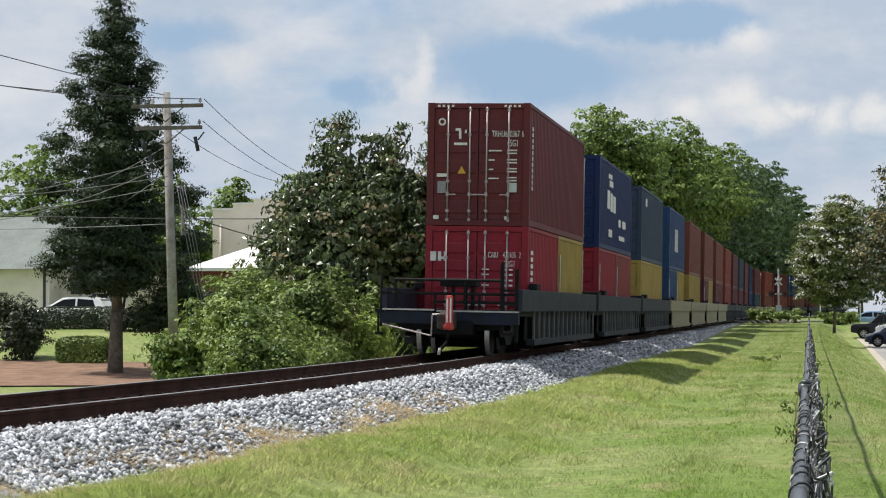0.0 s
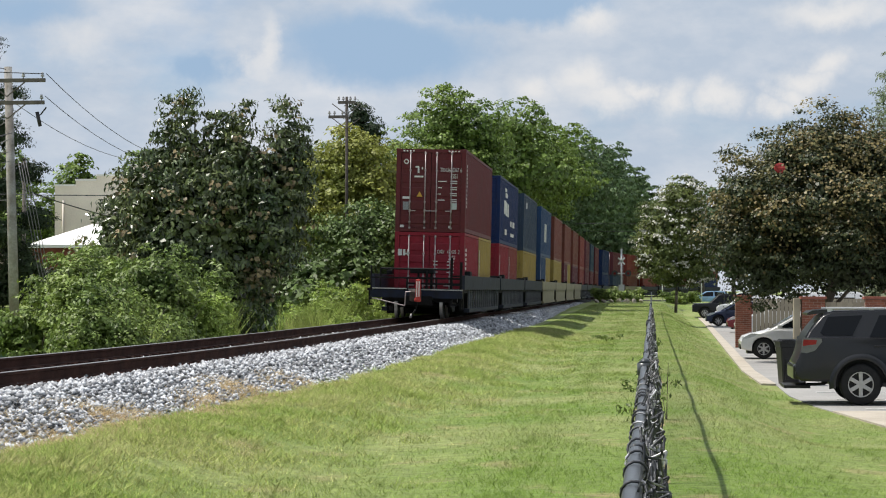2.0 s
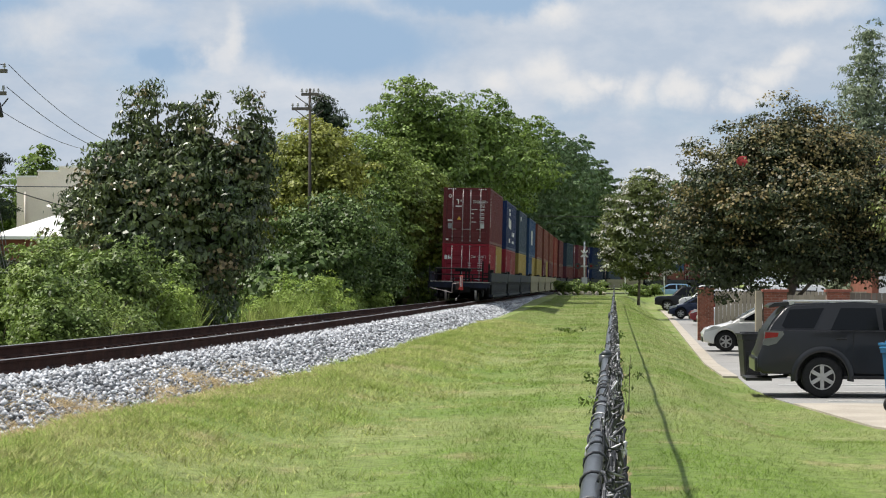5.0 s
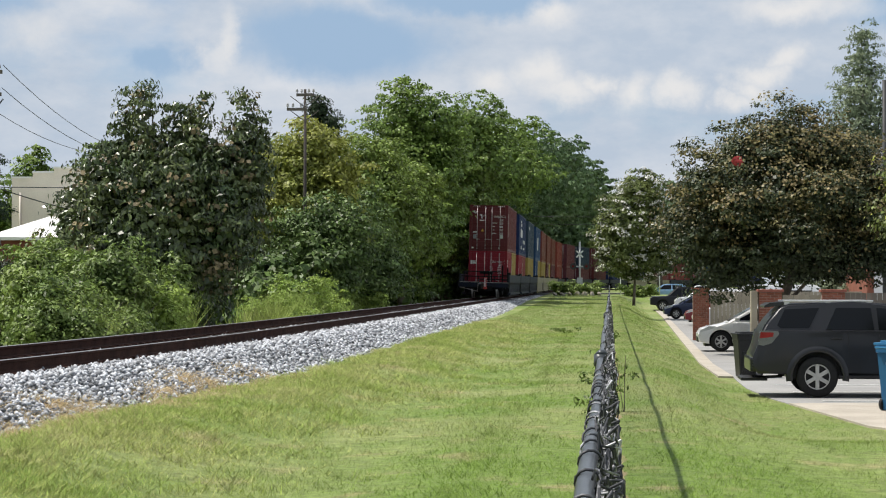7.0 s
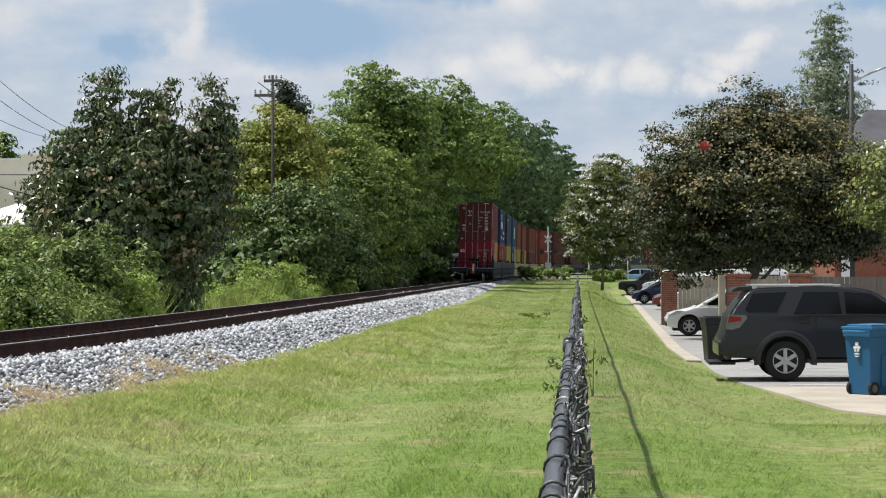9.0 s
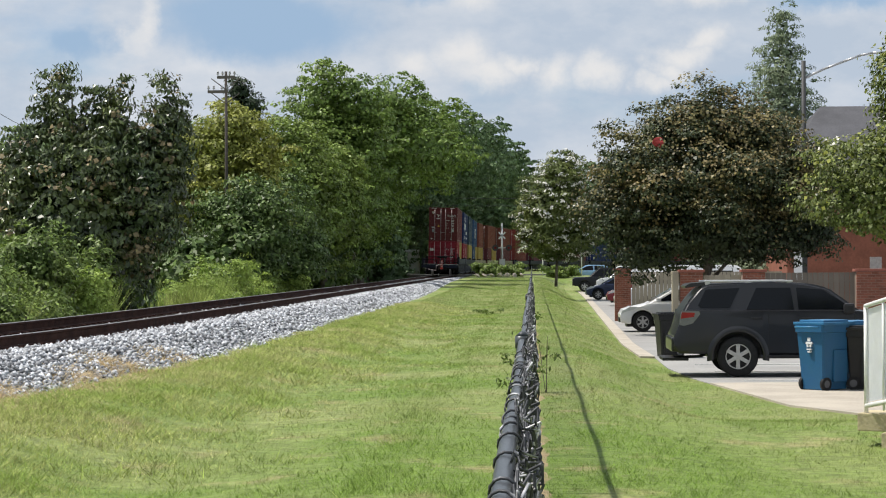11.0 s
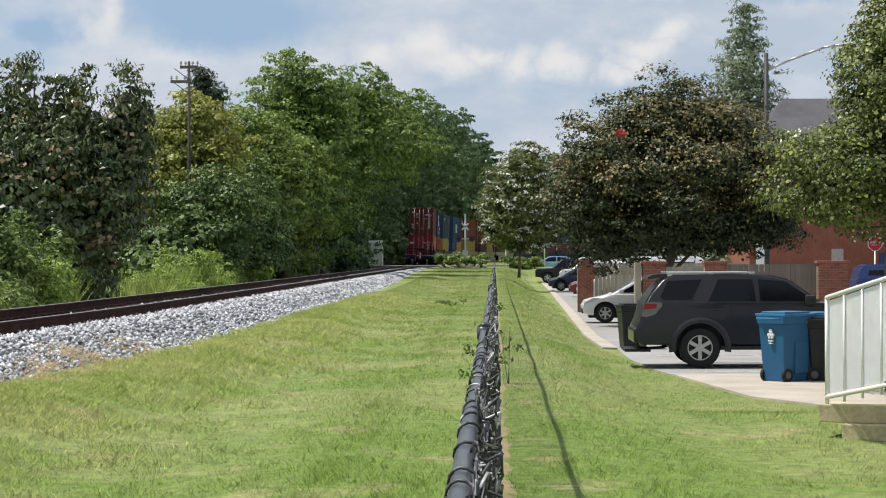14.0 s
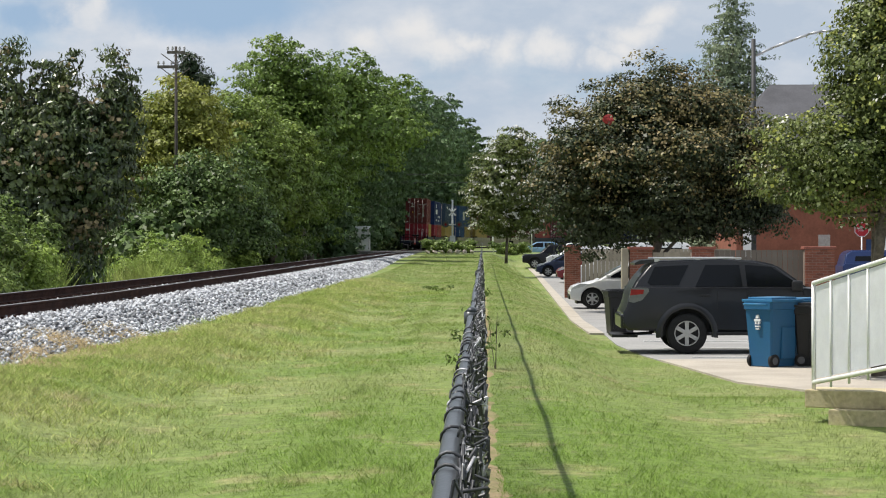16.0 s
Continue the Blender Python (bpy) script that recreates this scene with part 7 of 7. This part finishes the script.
def car_end(t, y0):
    pale = mat("worn_edge_steel", (0.45, 0.44, 0.42), 0.5, 0.3, 0.2, 4)

    def piece(name, m, *shapes, label=""):
        bm = bmesh.new()
        for s in shapes:
            (box if len(s) >= 6 and not isinstance(s[0], tuple) else rod)(bm, *s)
        part(name, bm, m, t, label)

    piece("deck_edge", pale, (-1.5, -0.36, y0 - 0.14, y0 + 0.02, 0.965, 1.0), label="worn pale edge of the end platform")
    piece("deck_edge", pale, (-0.3, 1.5, y0 - 0.14, y0 + 0.02, 0.945, 0.98))
    piece("end_sill", M_CARNAVY, (-1.56, 1.5, y0 - 0.1, y0 + 0.1, 0.68, 0.94))
    for z, x0, x1 in ((1.64, -1.25, 1.1), (1.34, -1.56, 1.45), (1.16, -0.4, 1.45)):
        piece("handrail", M_STEEL, ((x0, y0 + 0.02, z), (x1, y0 + 0.02, z), 0.033, 6))
    for x, zt in ((-1.56, 1.75), (-1.25, 1.64), (-0.36, 1.34), (0.3, 1.64), (0.62, 1.34), (1.12, 2.05), (1.42, 1.85)):
        piece("handrail_post", M_STEEL, ((x, y0 + 0.02, 0.6 if x < -1.5 else 0.96), (x, y0 + 0.02, zt), 0.032, 6))
    piece("ladder", M_STEEL, (1.08, 1.16, y0 - 0.02, y0 + 0.06, 0.5, 2.0), (1.4, 1.48, y0 - 0.02, y0 + 0.06, 0.3, 1.9), (1.08, 1.48, y0 - 0.04, y0 + 0.0, 1.4, 1.45), (1.08, 1.48, y0 - 0.04, y0, 1.1, 1.15), (1.08, 1.48, y0 - 0.04, y0, 0.75, 0.8), (1.08, 1.48, y0 - 0.04, y0, 0.45, 0.5))
    piece("brake_wheel_stand", M_STEEL, (-0.3, 0.5, y0 + 0.25, y0 + 0.9, 1.5, 1.68, 0.02), (-0.05, 0.02, y0 + 0.3, y0 + 0.4, 1.0, 1.5), (0.22, 0.3, y0 + 0.3, y0 + 0.4, 1.0, 1.5), (0.38, 0.46, y0 + 0.3, y0 + 0.4, 1.0, 1.5))
    piece("corner_step", M_STEEL, (-1.66, -1.5, y0 - 0.16, y0 + 0.05, 0.9, 0.98), (-1.66, -1.5, y0 - 0.16, y0 + 0.02, 0.42, 0.48), (-1.62, -1.58, y0 - 0.1, y0 - 0.05, 0.45, 0.95))
    piece("coupler_pocket", M_STEEL, (-0.42, 0.5, y0 - 0.12, y0 + 1.2, 0.45, 0.75, 0.02), (-1.2, 1.3, y0 + 0.15, y0 + 0.5, 0.55, 0.95))
    bm = bmesh.new()
    prism(bm, [(y0 - 0.75, 0.62), (y0 - 0.55, 0.56), (y0 + 0.1, 0.62), (y0 + 0.1, 0.86), (y0 - 0.55, 0.96), (y0 - 0.75, 0.9)], -0.13, 0.15)
    box(bm, -0.16, 0.2, y0 - 0.9, y0 - 0.7, 0.58, 0.9, 0.03)
    part("coupler", bm, mat("rusty_coupler", (0.07, 0.055, 0.05), 0.7, 0.3, 0.3, 6), t)
    piece("air_hose", M_STEEL, ((0.1, y0 - 0.6, 0.75), (0.02, y0 - 0.62, 0.3), 0.028, 7), ((0.02, y0 - 0.62, 0.3), (-0.12, y0 - 0.62, 0.1), 0.03, 7))
    piece("hose_coupling", pale, ((-0.12, y0 - 0.64, 0.16), (-0.15, y0 - 0.62, 0.02), 0.035, 7))
    piece("uncoupling_lever", M_GALV, ((-1.5, y0 - 0.14, 0.66), (-0.38, y0 - 0.3, 0.42), 0.018, 6), ((-0.38, y0 - 0.3, 0.42), (-0.36, y0 - 0.3, 0.88), 0.018, 6), ((-0.36, y0 - 0.3, 0.88), (0.0, y0 - 0.35, 0.9), 0.018, 6))
    bm = bmesh.new()
    box(bm, 0.04, 0.2, y0 - 1.0, y0 - 0.88, 0.62, 1.3, 0.05)
    box(bm, 0.0, 0.22, y0 - 1.0, y0 - 0.85, 0.56, 0.68, 0.04)
    eb = part("end_marker", bm, M_REDMARK, t, "red end-of-train marker with white stripes")
    for x0, x1 in ((0.065, 0.1), (0.14, 0.175)):
        bm = bmesh.new()
        box(bm, x0, x1, y0 - 1.006, y0 - 1.0, 0.72, 1.24)
        part("stripe", bm, M_WHITE, eb)


def build_train():
    """Everything that rolls: each car and each box with its distance from the train's rear and its height."""
    rolling = []
    low = 0.37
    plan = [  # car style, top (colour), bottom [(colour, feet)], bottom height
        ("grey", "maroon", [("red", 20), ("yellow", 20)]),
        ("grey", "navy", [("red", 20), ("brick", 20)]),
        ("grey", "slate", [("yellow", 40)]),
        ("tan", "blue", [("blue", 20), ("yellow", 20)]),
        ("tan", "brown", [("yellow", 40)]),
        ("tan", "brown", [("plum", 20), ("yellow", 20)]),
        ("tan", "brown", [("plum", 40)]),
        # from here on dark and brown colours stand for tree shade over the far train
        ("navy", "brick", [("brick", 40)]),
        ("navy", "plum", [("plum", 40)]),
        ("navy", "slate", [("plum", 40)]),
        ("navy", "plum", [("maroon", 40)]),
        ("navy", "navy", [("navy", 40)]),
        ("tan", "plum", [("slate", 40)]),
        ("tan", "brick", [("brown", 40)]),
        ("navy", "maroon", [("brick", 40)]),
        ("navy", "blue", [("brown", 40)]),
        ("navy", "brick", [("maroon", 40)]),
        ("navy", "brown", [("navy", 40)]),
    ]
    names = {"maroon": "dark maroon", "red": "crimson", "yellow": "mustard yellow", "navy": "deep blue", "slate": "slate blue", "blue": "bright blue", "brown": "rust brown", "brick": "brick red", "plum": "dull plum red", "grey": "dusty beige"}
    for i, (style, top, bottoms) in enumerate(plan):
        s = i * PITCH
        rolling.append((well_car(style, i == 0), s, 0.0))
        y = 0.0
        for k, (c, feet) in enumerate(bottoms):
            L = 6.058 if feet == 20 else 12.192
            b = container("%s ribbed steel container low in a well car" % names[c], c, L, 2.591)
            rolling.append((b, s + (y if k == 0 else 12.192 - L), low))
            if i == 0 and k == 0:
                mark_low(b)
            elif L < 7:
                side_plate(b, "side_marking", M_WHITE, 0.4, 0.5, 0.9, 2.1)
        b = container("%s ribbed steel container stacked on top" % names[top], top)
        rolling.append((b, s, low + 2.591))
        if i == 0:
            mark_top(b)
        elif i < 5:
            mark_blue(b, i)
    return rolling


def mark_top(b):
    H = 2.896
    lettering(b, "TRHU", 0.32, -0.012, H - 0.8, 0.21, M_WHITE)
    lettering(b, "650367", 0.63, -0.012, H - 0.8, 0.21, M_WHITE)
    lettering(b, "6", 1.02, -0.012, H - 0.8, 0.21, M_WHITE)
    lettering(b, "45G1", 0.68, -0.012, H - 1.02, 0.22, M_WHITE)
    bm = bmesh.new()
    rod(bm, (-0.87, -0.004, H - 0.45), (-0.87, -0.012, H - 0.45), 0.09, 20)
    part("round_badge", bm, M_WHITE, b)
    bm = bmesh.new()
    rod(bm, (-0.87, -0.012, H - 0.45), (-0.87, -0.016, H - 0.45), 0.05, 16)
    part("badge_centre", bm, paint("maroon"), b)
    plate(b, "logo_mark", M_WHITE, -0.55, -0.42, H - 0.66, H - 0.6)
    plate(b, "logo_mark", M_WHITE, -0.47, -0.41, H - 0.85, H - 0.66)
    plate(b, "logo_mark", M_WHITE, -0.33, -0.28, H - 0.72, H - 0.64)
    plate(b, "logo_bar", M_WHITE, -0.58, -0.27, H - 1.0, H - 0.94)
    bm = bmesh.new()
    prismx(bm, [(-0.49, H - 1.67), (-0.29, H - 1.67), (-0.39, H - 1.49)], -0.004, -0.012)
    part("warning_triangle", bm, M_AMBER, b)
    plate(b, "label_plate", M_WHITE, -0.98, -0.74, H - 1.75, H - 1.67)
    plate(b, "label_plate", M_GREYLABEL, -0.96, -0.76, H - 2.13, H - 1.85)
    plate(b, "label_plate", mat("pale_label", (0.5, 0.55, 0.53), 0.6, 0, 0.1, 20), 0.74, 0.92, H - 2.1, H - 1.88)
    for z in (1.1, 1.17, 1.32, 1.39, 1.53, 1.6, 1.74, 1.81):
        plate(b, "text_bar", M_WHITE, 0.68, 0.92, H - z - 0.032, H - z)
    for z, w in ((1.11, 0.3), (1.33, 0.14), (1.55, 0.11), (1.76, 0.24)):
        plate(b, "text_bar", M_WHITE, 0.25, 0.25 + w, H - z - 0.032, H - z)
    plate(b, "label_plate", M_WHITE, -1.05, -0.92, 0.15, 0.24)
    plate(b, "label_plate", M_WHITE, 0.64, 0.74, 0.15, 0.23)
    for k in range(4):
        for x0 in (-0.98, 0.6):
            plate(b, "hazard_stripe", M_WHITE, x0 + 0.11 * k, x0 + 0.06 + 0.11 * k, H - 0.1, H - 0.05, y=-0.002)
    for k in range(11):
        side_plate(b, "side_text_bar", M_WHITE, 0.45, 0.62, H - 0.62 - k * 0.14, H - 0.53 - k * 0.14)


def prismx(bm, outline, y0, y1):
    a = [bm.verts.new((x, y0, z)) for x, z in outline]
    c = [bm.verts.new((x, y1, z)) for x, z in outline]
    n = len(a)
    for i in range(n):
        bm.faces.new((a[i], a[(i + 1) % n], c[(i + 1) % n], c[i]))
    bm.faces.new(a[::-1]), bm.faces.new(c)


def mark_low(b):
    H = 2.591
    # maker's mark as plain blocks
    for x0, x1, z0, z1 in ((-1.1, -0.96, 1.76, 1.98), (-0.92, -0.84, 1.76, 1.98), (-0.84, -0.78, 1.8, 1.86), (-0.78, -0.72, 1.76, 1.98)):
        plate(b, "logo_mark", M_WHITE, x0, x1, z0, z1, y=-0.004)
    lettering(b, "CAIU", 0.27, -0.012, H - 0.74, 0.19, M_WHITE)
    lettering(b, "470105", 0.62, -0.012, H - 0.74, 0.19, M_WHITE)
    lettering(b, "2", 1.0, -0.012, H - 0.74, 0.19, M_WHITE)
    lettering(b, "22G1", 0.66, -0.012, H - 0.95, 0.21, M_WHITE)
    for z in (1.0, 1.12, 1.25, 1.37):
        plate(b, "text_bar", M_WHITE, 0.62, 0.72, H - z - 0.04, H - z)
        plate(b, "text_bar", M_WHITE, 0.77, 0.86, H - z - 0.04, H - z)
        plate(b, "text_bar", M_WHITE, 0.13, 0.3, H - z - 0.03, H - z)
    for k in range(6):
        side_plate(b, "side_text_bar", M_WHITE, 0.5, 0.9, H - 0.65 - k * 0.16, H - 0.55 - k * 0.16)


def mark_blue(b, i):
    H = 2.896
    if i == 1:
        for y0, y1, z0, z1 in ((2.6, 3.5, 1.35, 1.95), (3.7, 4.5, 1.3, 1.9), (4.7, 5.6, 1.3, 1.85), (3.0, 4.2, 2.35, 2.5), (3.3, 4.6, 2.1, 2.3), (3.2, 4.4, 0.45, 0.7), (6.8, 7.6, 0.9, 1.15), (8.3, 9.6, 0.9, 1.15), (7.0, 9.2, 0.45, 0.6)):
            side_plate(b, "logo_mark", M_WHITE, y0, y1, z0, z1)
    elif i == 2:
        side_plate(b, "logo_mark", M_WHITE, 2.0, 2.8, 2.2, 2.5)
    elif i == 3:
        for k in range(5):
            side_plate(b, "logo_mark", M_WHITE, 4.0 + 0.5 * k, 4.3 + 0.5 * k, 0.9, 2.0)
        for k in range(5):
            plate(b, "text_bar", M_WHITE, -0.8, 0.3, 0.8 + 0.3 * k, 0.9 + 0.3 * k)
    for k in range(9):
        plate(b, "text_bar", M_WHITE, -0.95, -0.85, 1.2 + 0.16 * k, 1.3 + 0.16 * k)


ROLLING = build_train()


def motions():
    for ob, s, z in ROLLING:
        walk(ob, [(t, rail_pose(REAR + SPEED * t + s) @ pose(0, 0, z)) for t in (0, 2, 4, 6, 8, 10, 12, 14, 16)])




motions()
